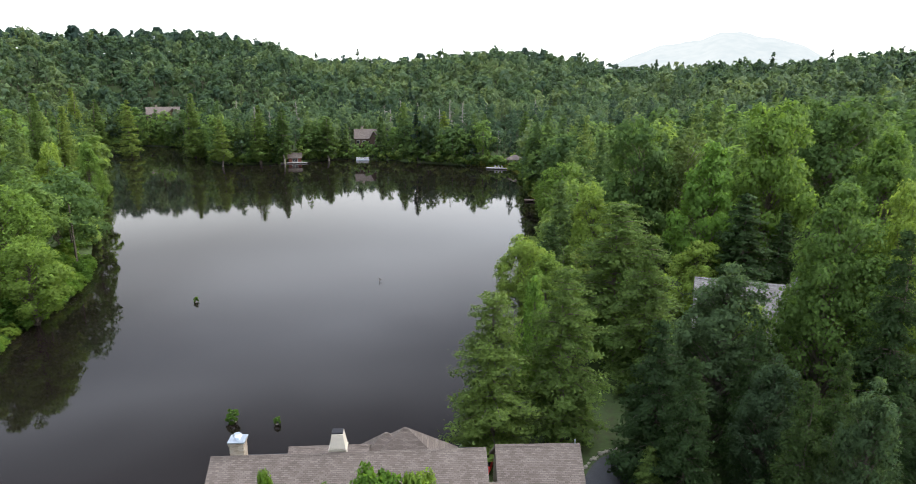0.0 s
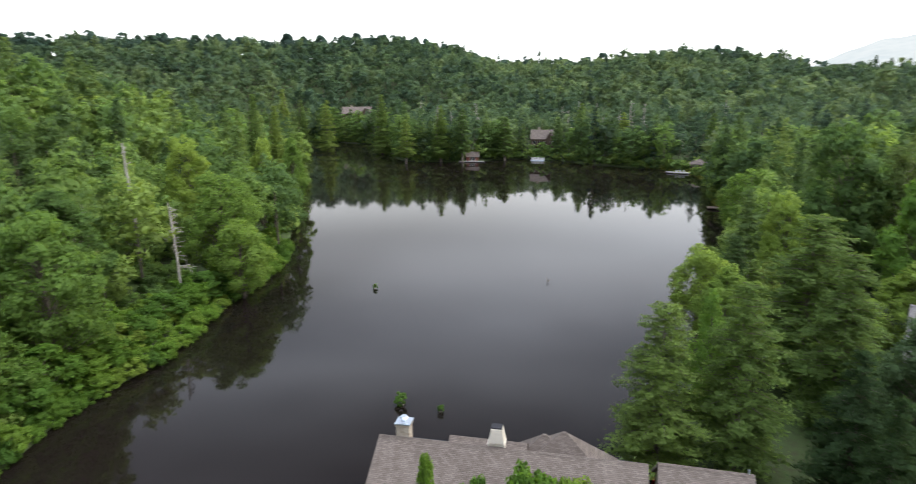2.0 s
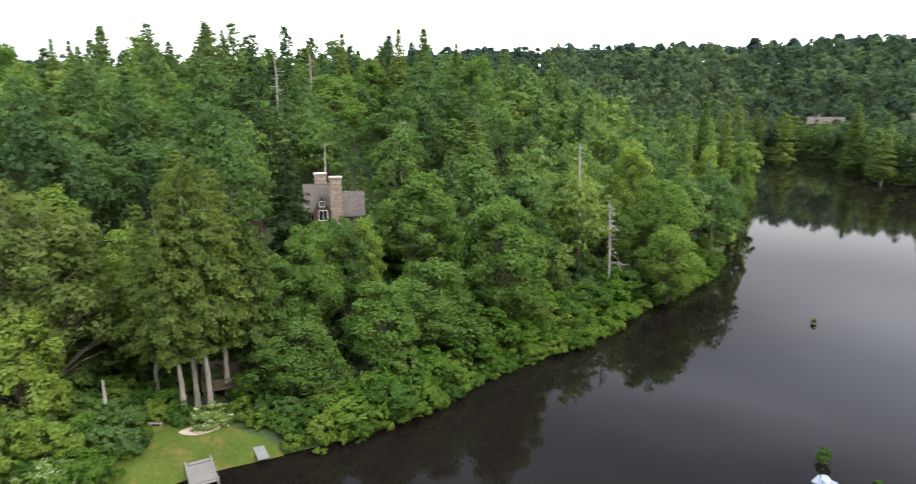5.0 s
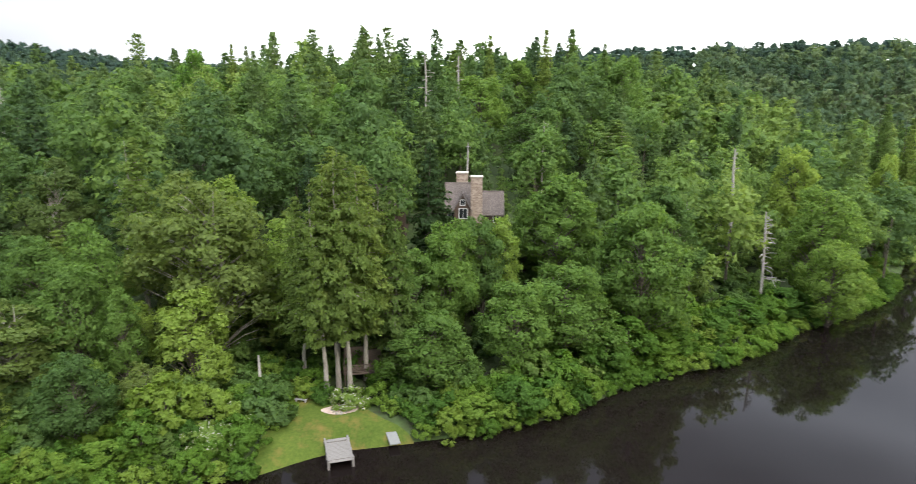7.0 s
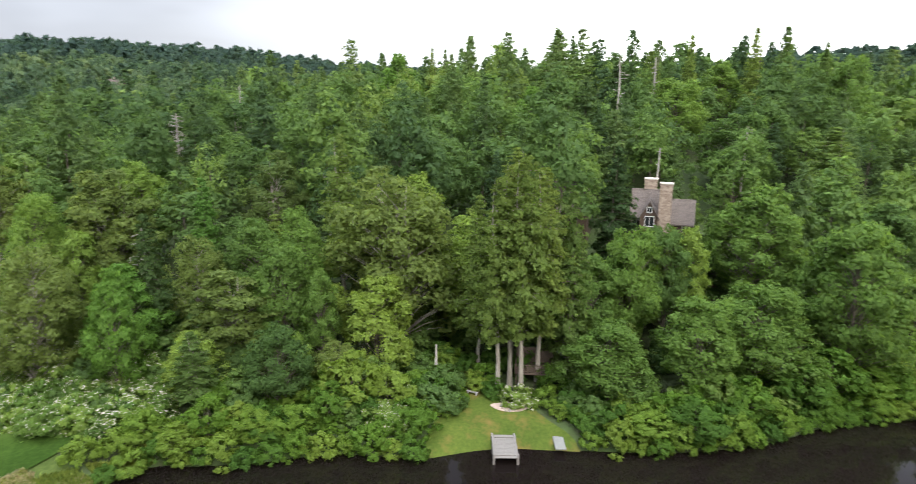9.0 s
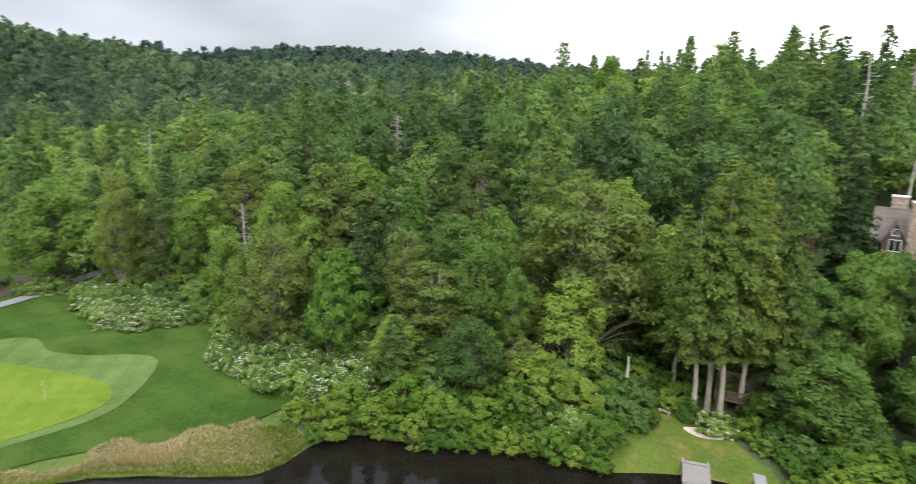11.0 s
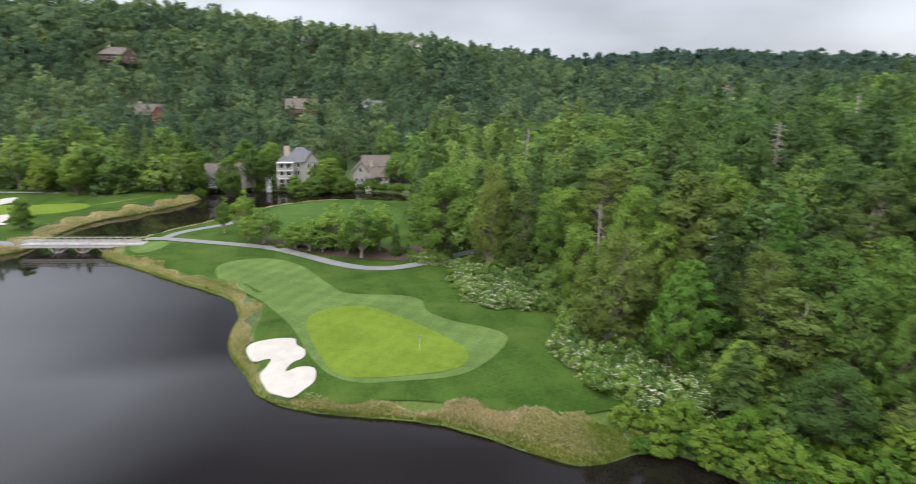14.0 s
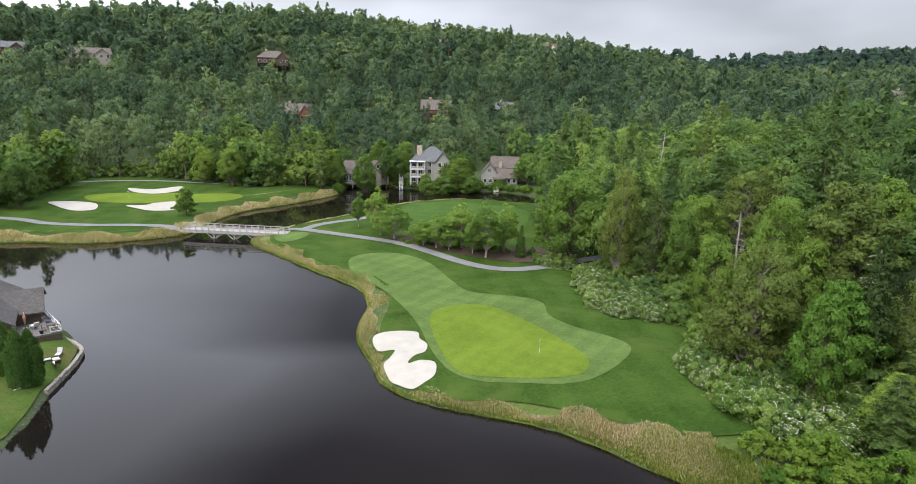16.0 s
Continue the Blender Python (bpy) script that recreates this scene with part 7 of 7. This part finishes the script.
def snag(x, y, h, girth, label, lean=0.0, limbs=0, seed=1, spread=2.0):
    """A dead standing trunk, broken at the top, with stubs of branches."""
    q = np.random.default_rng(seed)
    arms = []
    for k in range(limbs):
        z = h * q.uniform(0.3, 0.97)
        a, ln = q.uniform(0, 6.28), spread * (1.2 - z / h) * q.uniform(0.5, 1.2) + 0.3
        tip = np.array([ln * math.cos(a) + lean * z, ln * math.sin(a), z + ln * q.uniform(-0.35, 0.3)])
        arms.append(((lean * z, 0, z), tip))
        arms.append((tip * 0.55 + np.array([lean * z, 0, z]) * 0.45, tip + q.normal(0, 0.3 * ln, 3)))
    ob = thing("dead_tree", (x, y, float(gz(x, y))), 0, label, "dead tree")
    zs = np.linspace(-0.5, h, 6)
    path = np.column_stack([lean * np.maximum(zs, 0) + np.cumsum(q.normal(0, 0.006 * h, 6)), np.cumsum(q.normal(0, 0.006 * h, 6)), zs])
    v, f = joined([tube(path, girth * np.array([1.3, 1.0, 0.9, 0.8, 0.66, 0.45]), 9)])
    if arms:
        v, f = joined([(v, f)] + [tube([a, (np.array(a) + b) / 2 + [0, 0, 0.005 * h], b], [girth * 0.3, girth * 0.2, girth * 0.06], 4) for a, b in arms])
    part("trunk", mesh_of("trunk", v, f, [M_DEAD], True), None, ob)
    return ob


snag(-68.2, 0.1, 7.0, 0.22, "pale broken birch trunk standing over the lawn", 0.02, 0, 3)
snag(-92.7, 83.8, 23.0, 0.34, "tall bare grey snag above the bank trees", -0.02, 10, 4, 1.3)
snag(-79.1, 79.3, 16.0, 0.24, "leaning dead pine with short bare branches", -0.06, 40, 5, 2.2)
snag(-134.7, 38.3, 23.5, 0.26, "tall thin dead pine with bare side branches", 0.0, 22, 6, 2.6)
snag(-142.2, 47.7, 21.5, 0.30, "tall dead pine on the ridge", 0.0, 14, 7, 1.8)
snag(-105.7, 36.9, 18.5, 0.22, "bare dead trunk behind the cabin chimneys", 0.0, 10, 8, 1.6)
snag(-139.6, -55.0, 15.5, 0.24, "silvery dead tree with a spray of bare branches", 0.0, 80, 9, 4.6)
for i, (x, y, h) in enumerate(((-153.5, -45.2, 19), (-110.5, -18.5, 14.5), (-143.6, -43.5, 17), (-111.5, -100.3, 24.3), (-77.9, -36.4, 17), (-91.9, -64.0, 13.6), (-88, 70, 15), (-118, 58, 18))):
    snag(x, y, h, 0.19, "bare grey dead trunk among the living trees", 0.03 * ((i % 3) - 1), 24, 20 + i, 2.4)
for i, (x, y) in enumerate(((-121, 312), (-110, 318), (-128, 310), (-64, 330), (-58, 326), (-52, 336), (-47, 330), (-40, 340), (-34, 334), (-28, 342), (-16, 350), (-142, 320), (10, 330), (-70, 344))):
    snag(x, y, 20 + (i * 5) % 7, 0.30, "bare silvery dead conifer above the far shore", 0.02 * ((i % 3) - 1), 40, 50 + i, 3.0)

# ---- bushes standing in the lake ----
LB = shrub_mesh("lake_bush", 1.9, 1.15, 18, 900, 0.2, 71, M_SHRUB)
for x, y, s in ((-30.0, 60.8, 0.75), (-25.1, 60.8, 0.42), (-53.2, 98.3, 0.45)):
    ob = new("lake_bush", LB)
    ob.matrix_basis = pose(x, y, 0.1, 0, 0, x * 50) @ Matrix.Diagonal((s, s, s * 1.05, 1))
    tagged(ob, "small leafy bush growing out of the lake on a stump", "bush", "bushes in the lake")
    st = new("stump", ST)
    st.matrix_basis = pose(x, y, 0.0, 0, 0, 30) @ Matrix.Diagonal((2.4 * s, 2.0 * s, 1.3 * s, 1))
    tagged(st, "dark stump just above the water", "stump", "stumps in the lake")
v, f = joined([tube([(0, 0, -0.5), (0.05, 0, 0.3), (-0.15, 0.05, 0.9)], [0.09, 0.07, 0.03], 6), tube([(0, 0, 0.25), (0.4, 0.1, 0.42), (0.6, 0.2, 0.75)], [0.05, 0.04, 0.02], 5)])
SK = new("branch", mesh_of("branch", v, f, [M_BARK], True))
SK.matrix_basis = pose(-24.8, 113, 0)
tagged(SK, "dead branch sticking out of the lake", "branch")
SK = new("branch", SK.data)
SK.matrix_basis = pose(-2.6, 205, 0, 0, 0, 120) @ Matrix.Scale(1.5, 4)
tagged(SK, "dead branch sticking out of the lake near the far shore", "branch")

# ---- house on the point with deck and stone wall ----
C1 = thing("house", (16, -106, 1.4), 0, "lake house with grey-brown shingle roofs and a deck", "house")
wing(C1, 0, 0, 90, 17, 13.0, 3.4, 7.4, M_BROWN, M_SLATE)
wing(C1, -6.6, -1.6, 0, 6.0, 8.6, 2.9, 4.9, M_BROWN, M_SLATE, over=0.5)
window(C1, -6.5, 4.0, 0.8, 1.6, 1.7, "-x")
window(C1, -6.5, 6.6, 0.8, 1.2, 1.7, "-x")
C2 = thing("deck", (3.9, -98.5, 1.4), 14, "grey timber deck with white railing over the lawn", "deck")
deck(C2, 0, -9.5, 7.5, 0, 0.95, M_DECK, ground=-0.6, name="platform")
part("skirt", boxes_bm([(0.05, -0.12, -0.3, 7.4, -0.04, 0.7), (0.04, -9.4, -0.6, 0.12, -0.1, 0.7)]), M_DARKWOOD, C2)
railing(C2, [(1.4, -0.08), (0.08, -0.08), (0.08, -9.4)], 0.95, 0.9, M_WHITE, 1.7, True)


def lounger(x, y, z, turn, label, material=None):
    c = thing("lounge_chair", (x, y, z), turn, label, "lounge chair", "garden chairs")
    material = material or M_DARKWOOD
    part("seat", boxes_bm([(-0.34, -0.7, 0.30, 0.34, 0.35, 0.38)], 0.01), material, c)
    bk = part("backrest", boxes_bm([(-0.34, -0.03, 0, 0.34, 0.05, 0.75)], 0.01), material, c)
    bk.matrix_basis = pose(0, 0.35, 0.34, -28, 0, 0)
    part("cushion", boxes_bm([(-0.31, -0.68, 0.38, 0.31, 0.33, 0.47)], 0.03), M_CUSHION, c, "white cushion")
    cu = part("back_cushion", boxes_bm([(-0.31, -0.12, 0.06, 0.31, -0.03, 0.74)], 0.03), M_CUSHION, c, "white cushion")
    cu.matrix_basis = pose(0, 0.35, 0.34, -28, 0, 0)
    for sx in (-0.3, 0.3):
        for sy in (-0.64, 0.3):
            part("leg", boxes_bm([(sx - 0.03, sy - 0.03, 0, sx + 0.03, sy + 0.03, 0.31)]), material, c)


gl = float(gz(4.6, -92.5)) + 0.03
lounger(4.4, -92.9, gl, 160, "dark garden lounge chair with white cushions on the lawn")
lounger(4.6, -89.7, gl, 20, "dark garden lounge chair with white cushions on the lawn")
lounger(5.9, -91.4, gl, 280, "dark garden lounge chair with white cushions on the lawn")
FT = thing("side_table", (4.7, -91.3, gl), 10, "low white garden table between the chairs", "table")
part("tabletop", boxes_bm([(-0.4, -0.4, 0.36, 0.4, 0.4, 0.42)], 0.01), M_WHITE, FT)
for sx in (-0.33, 0.33):
    for sy in (-0.33, 0.33):
        part("leg", boxes_bm([(sx - 0.03, sy - 0.03, 0, sx + 0.03, sy + 0.03, 0.36)]), M_WHITE, FT)
dz = 1.4 + 0.95
lounger(6.8, -104.6, dz, 200, "wooden deck lounger with a pale cushion", M_RAILWOOD)
lounger(8.0, -104.9, dz, 90, "white cushioned armchair on the deck", M_WHITE)
lounger(7.2, -101.2, dz, 30, "white cushioned armchair on the deck", M_WHITE)
TB = thing("dining_table", (5.2, -99.9, dz), 20, "round dark wooden table on the deck", "table")
bm = bmesh.new()
bmesh.ops.create_cone(bm, cap_ends=True, segments=20, radius1=0.6, radius2=0.6, depth=0.05, matrix=Matrix.Translation((0, 0, 0.73)))
part("tabletop", bm, M_DARKWOOD, TB)
for k in range(4):
    a = radians(45 + 90 * k)
    part("leg", boxes_bm([(0.45 * math.cos(a) - 0.03, 0.45 * math.sin(a) - 0.03, 0, 0.45 * math.cos(a) + 0.03, 0.45 * math.sin(a) + 0.03, 0.71)]), M_DARKWOOD, TB)
for k in range(4):
    a = radians(20 + 90 * k)
    c = thing("dining_chair", (5.2 + 0.95 * math.cos(a), -99.9 + 0.95 * math.sin(a), dz), 20 + 90 * k - 90, "dark wooden chair at the deck table", "chair", "chairs round the deck table")
    part("seat", boxes_bm([(-0.22, -0.22, 0.42, 0.22, 0.22, 0.46)], 0.01), M_DARKWOOD, c)
    part("backrest", boxes_bm([(-0.22, 0.19, 0.46, 0.22, 0.23, 0.92)], 0.01), M_DARKWOOD, c)
    for sx in (-0.19, 0.19):
        for sy in (-0.19, 0.19):
            part("leg", boxes_bm([(sx - 0.02, sy - 0.02, 0, sx + 0.02, sy + 0.02, 0.42)]), M_DARKWOOD, c)
UM = thing("umbrella", (8.3, -101.8, dz), 0, "closed terracotta garden umbrella on a white base", "umbrella")
bm = bmesh.new()
bmesh.ops.create_cone(bm, cap_ends=True, segments=12, radius1=0.10, radius2=0.20, depth=0.9, matrix=Matrix.Translation((0, 0, 1.15)))
bmesh.ops.create_cone(bm, cap_ends=True, segments=12, radius1=0.20, radius2=0.03, depth=0.7, matrix=Matrix.Translation((0, 0, 1.95)))
part("canopy", bm, M_TERRA, UM)
bm = bmesh.new()
bmesh.ops.create_cone(bm, cap_ends=True, segments=10, radius1=0.025, radius2=0.025, depth=2.3, matrix=Matrix.Translation((0, 0, 1.2)))
part("pole", bm, M_WHITE, UM)
bm = bmesh.new()
bmesh.ops.create_cone(bm, cap_ends=True, segments=16, radius1=0.32, radius2=0.24, depth=0.14, matrix=Matrix.Translation((0, 0, 0.07)))
part("base", bm, M_WHITE, UM)
PT = thing("planter", (5.6, -102.0, dz), 0, "blue glazed planter on the deck", "planter")
bm = bmesh.new()
bmesh.ops.create_cone(bm, cap_ends=True, segments=16, radius1=0.22, radius2=0.34, depth=0.55, matrix=Matrix.Translation((0, 0, 0.275)))
part("pot", bm, M_BLUE, PT)
PB = thing("planter", (6.3, -98.5, dz), 0, "black planter at the deck corner", "planter")
bm = bmesh.new()
bmesh.ops.create_cone(bm, cap_ends=True, segments=14, radius1=0.2, radius2=0.28, depth=0.5, matrix=Matrix.Translation((0, 0, 0.25)))
part("pot", bm, M_DARKMETAL, PB)

M_ARBOR = leaf_material("arborvitae_leaves", (0.045, 0.100, 0.022), (0.056, 0.120, 0.026), (0.066, 0.135, 0.028), True, gaps=0)


def arborvitae(x, y, h, rad, seed):
    q = np.random.default_rng(seed)
    n = 5200
    u = q.random(n) ** 0.8
    prof = rad * np.minimum(1, 2.6 * (1 - u)) ** 0.75 * (0.82 + 0.18 * np.minimum(1, u * 6))
    a = q.uniform(0, 6.283, n)
    p = np.column_stack([np.cos(a) * prof, np.sin(a) * prof, u * h]) * (1 + q.normal(0, 0.045, (n, 1)))
    nr = unit(np.column_stack([np.cos(a), np.sin(a), 0.35 * np.ones(n)]) + q.normal(0, 0.35, (n, 3)))
    ob = thing("arborvitae", (x, y, float(gz(x, y))), 0, "dense columnar arborvitae on the lawn", "tree", "arborvitae beside the deck")
    part("crown", crown_mesh("crown", leaf_tris(p, nr, np.full(n, 0.13), q), M_ARBOR, nr), None, ob)
    v, f = tube([(0, 0, -0.3), (0, 0, h * 0.5), (0, 0, h * 0.92)], [0.16, 0.1, 0.02], 7)
    part("trunk", mesh_of("trunk", v, f, [M_BARK], True), None, ob)


arborvitae(8.1, -84.4, 6.7, 1.25, 81)
arborvitae(6.9, -85.1, 6.6, 1.25, 82)
arborvitae(10.4, -88.8, 7.2, 1.7, 83)
arborvitae(13.2, -91.5, 7.4, 1.7, 84)

# stone retaining wall round the point: two courses of blocks
bm = bmesh.new()
bmesh.ops.create_cube(bm, size=1.0)
bmesh.ops.bevel(bm, geom=bm.edges[:], offset=0.07, segments=1, affect="EDGES")
BK = bpy.data.meshes.new("block")
bm.to_mesh(BK)
bm.free()
BK.materials.append(M_WALLSTONE)
RW = thing("retaining_wall", (3, -92, 0), 0, "pale dry-stone retaining wall round the point", "wall")
c = smooth_line([(5.6, -83.2), (4.4, -86.2), (3.0, -90.0), (2.0, -93.6), (1.9, -95.6), (2.7, -98.0), (4.2, -101.5), (5.4, -106)], 0.62)
r = np.random.default_rng(95)
for a, b in zip(c[:-1], c[1:]):
    for lvl in range(2):
        ob = new("block", BK)
        ob.parent = RW
        ob.matrix_basis = pose(-3, 92, 0) @ pose(*((a + b) / 2 + r.normal(0, 0.03, 2)), 0.02 + 0.44 * lvl, 0, 0, math.degrees(math.atan2(b[1] - a[1], b[0] - a[0])) + r.normal(0, 3)) @ Matrix.Diagonal((0.64 * r.uniform(0.85, 1.05), 0.5 * r.uniform(0.85, 1.1), 0.5 * r.uniform(0.9, 1.05), 1))
POINT_TURF = [(2.9, -97.5), (2.4, -95.5), (3.6, -90.2), (5.0, -86.4), (6.2, -83.4), (7.4, -78), (9.6, -72.5), (14, -66), (38, -66), (44, -110), (9, -111), (5.6, -106)]
M_POINT = turf("garden_lawn", (0.042, 0.076, 0.015), (0.074, 0.110, 0.023), dry=(0.13, 0.115, 0.042), wear=0.46)
sheet("lawn", smooth_loop(POINT_TURF, 1.2), 0.16, M_POINT, "mown garden lawn on the point", 1.5)
SS = thing("stone_steps", (8.6, -83.4, float(gz(8.6, -83.4)) + 0.06), 30, "flat grey stepping stones in the lawn", "steps")
for i in range(7):
    part("step_stone", boxes_bm([(-1.6 + 0.5 * i, -0.4 + 0.1 * (i % 2), 0, -1.15 + 0.5 * i, 0.35, 0.10)], 0.04), M_WALLSTONE, SS)
# rocks at the waterline
M_WETROCK = plain("wet_dark_rock", (0.055, 0.050, 0.042), 0.6, vary=0.4, scale=3, bump=0.4)
WET = ST.copy()
WET.materials.clear()
WET.materials.append(M_WETROCK)
r = np.random.default_rng(97)
for p in along(shore_between(np.array((4.8, -87)), np.array((10, -66))), 0.55, r, -0.3, 0.5):
    ob = new("rock", WET)
    ob.matrix_basis = pose(*p, 0.05, r.uniform(0, 360), r.uniform(0, 360), 0) @ Matrix.Scale(r.uniform(0.6, 1.4), 4)
    tagged(ob, "dark wet rock along the water's edge", "rock", "shore rocks")

# ---- trees on the golf course ----
BIRCH = broad_tree(10, 1.8, 3.3, 80, 6500, 0.165, 15, M_BIRCH, M_PALE_BARK, "airy birch with light green leaves and pale bark", 0.8)
# x, y, height, half the crown's width
for i, (x, y, h, w) in enumerate(((-59.7, -148.5, 9.3, 1.9), (-62.5, -143.7, 11.3, 3.0), (-62.3, -133.0, 8.6, 4.2), (-65.4, -124.2, 6.2, 3.0), (-66.9, -120.7, 7.9, 3.9), (-71.6, -121.4, 9.3, 3.2),
                                  (-72.0, -118.4, 10.7, 3.8), (-71.6, -113.2, 6.5, 2.4), (-72.4, -109.0, 12.4, 4.6), (-79.0, -111.9, 11.2, 3.8), (-76, -115, 9.5, 3.6), (-68.5, -118, 6.0, 2.8), (-61, -138, 6.0, 2.2))):
    placed(BIRCH, x, y, w / 3.3, 77 * i, h / 10 * 3.3 / w)
placed(PINES[2], -79.5, -106.4, 0.42, 10, 1.0)
placed(BROAD[3], -23.6, -178.7, 0.56, 40, 1.0)
for i, (x, y, h) in enumerate(((14, -205, 14), (20, -212, 15), (26, -202, 13), (6, -243, 17), (-45, -226, 14), (-38, -236, 12), (36, -208, 15))):
    placed(BROAD[(i + 1) % 2], x, y, h / 19, 50 * i, 1.0)
for i, (x, y, h) in enumerate(((-79, -217.5, 12.5), (-89, -214.5, 11), (-98, -216, 14), (-102, -215, 13), (-119, -206, 12), (-122.5, -204.5, 11), (-125, -203.5, 10), (-127, -207, 13), (-152, -188, 11), (-158, -191, 13), (-72, -222, 9), (-116, -205, 7))):
    placed(BROAD[(i % 3)], x, y, h / 20, 50 * i, 1.0)
r = np.random.default_rng(99)
for p in along(shore_between(np.array((-137, -182)), np.array((-76, -209))), 1.9, r, 0.5, 2.0):
    shrub(SHRUBS, int(p[0] * 3) % 3, *p, r.uniform(0.55, 0.95), "dark clipped shrub on the channel bank", group="channel shrubs")
for i in range(34):
    f = i / 33
    shrub(SHRUBS, i, -62 - 22 * f + r.normal(0, 1.0), -132 + 27 * f + r.normal(0, 1.5), r.uniform(0.3, 0.5), "low bright shrub in the mulch bed", group="mulch bed shrubs")
# treetops in front of the lakeside house
LIME = broad_tree(10, 1.0, 3.3, 60, 4200, 0.22, 16, M_SHRUB, M_BARK, "bright yellow-green tree below the lakeside house", 0.8)
for x, y, h, s in ((-8.5, 33.5, 12.2, 0.62), (-5.5, 34.5, 11.7, 0.5), (-15.2, 34.2, 11.5, 0.26), (-11.6, 33.6, 11.0, 0.42), (-7.0, 34.0, 11.8, 0.58)):
    placed(LIME, x, y, h / 10 * s, 33 * x, 1 / s)

# ---- far mountain, its haze put into a glowing colour ----
m = Mat("mountain_haze_glow", 1.0)
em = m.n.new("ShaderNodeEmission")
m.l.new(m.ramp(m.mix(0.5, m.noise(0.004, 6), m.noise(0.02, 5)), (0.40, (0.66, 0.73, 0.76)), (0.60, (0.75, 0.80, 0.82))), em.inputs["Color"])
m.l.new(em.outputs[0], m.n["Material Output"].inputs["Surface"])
M_HAZE_GLOW = m.m


def mountain(az, wide, dist, high, seed):
    q = np.random.default_rng(seed)
    n, k = 80, 12
    u = np.linspace(-1, 1, n)
    crest = high * np.clip(1 - np.abs(u) ** 1.6, 0, 1) ** 0.6 * (0.94 + 0.04 * np.sin(u * 5.3 + seed) + 0.025 * np.sin(u * 13 + 2) + 0.012 * np.sin(u * 31))
    v = []
    for j in range(k):
        f = j / (k - 1)
        a = np.radians(az + u * wide)
        d = dist - 700 * (1 - f)
        v.append(np.column_stack([-np.sin(a) * d, np.cos(a) * d, crest * f ** 0.8]))
    v = np.concatenate(v)
    f = [(j * n + i, j * n + i + 1, (j + 1) * n + i + 1, (j + 1) * n + i) for j in range(k - 1) for i in range(n - 1)]
    ob = new("backdrop", mesh_of("backdrop", v, f, [M_HAZE_GLOW], True))
    tagged(ob, "far mountain that glows pale, haze put into its colour", "mountain", kind="structure")


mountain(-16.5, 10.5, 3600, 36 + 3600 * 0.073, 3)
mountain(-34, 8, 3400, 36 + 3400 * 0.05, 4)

# the first of each kind of tree served as a pattern only
for ob in BROAD + OAKS + PINES + NEAR + [MAPLE, BUSH, BIRCH, LIME]:
    for o in (*ob.children_recursive, ob):
        bpy.data.objects.remove(o)
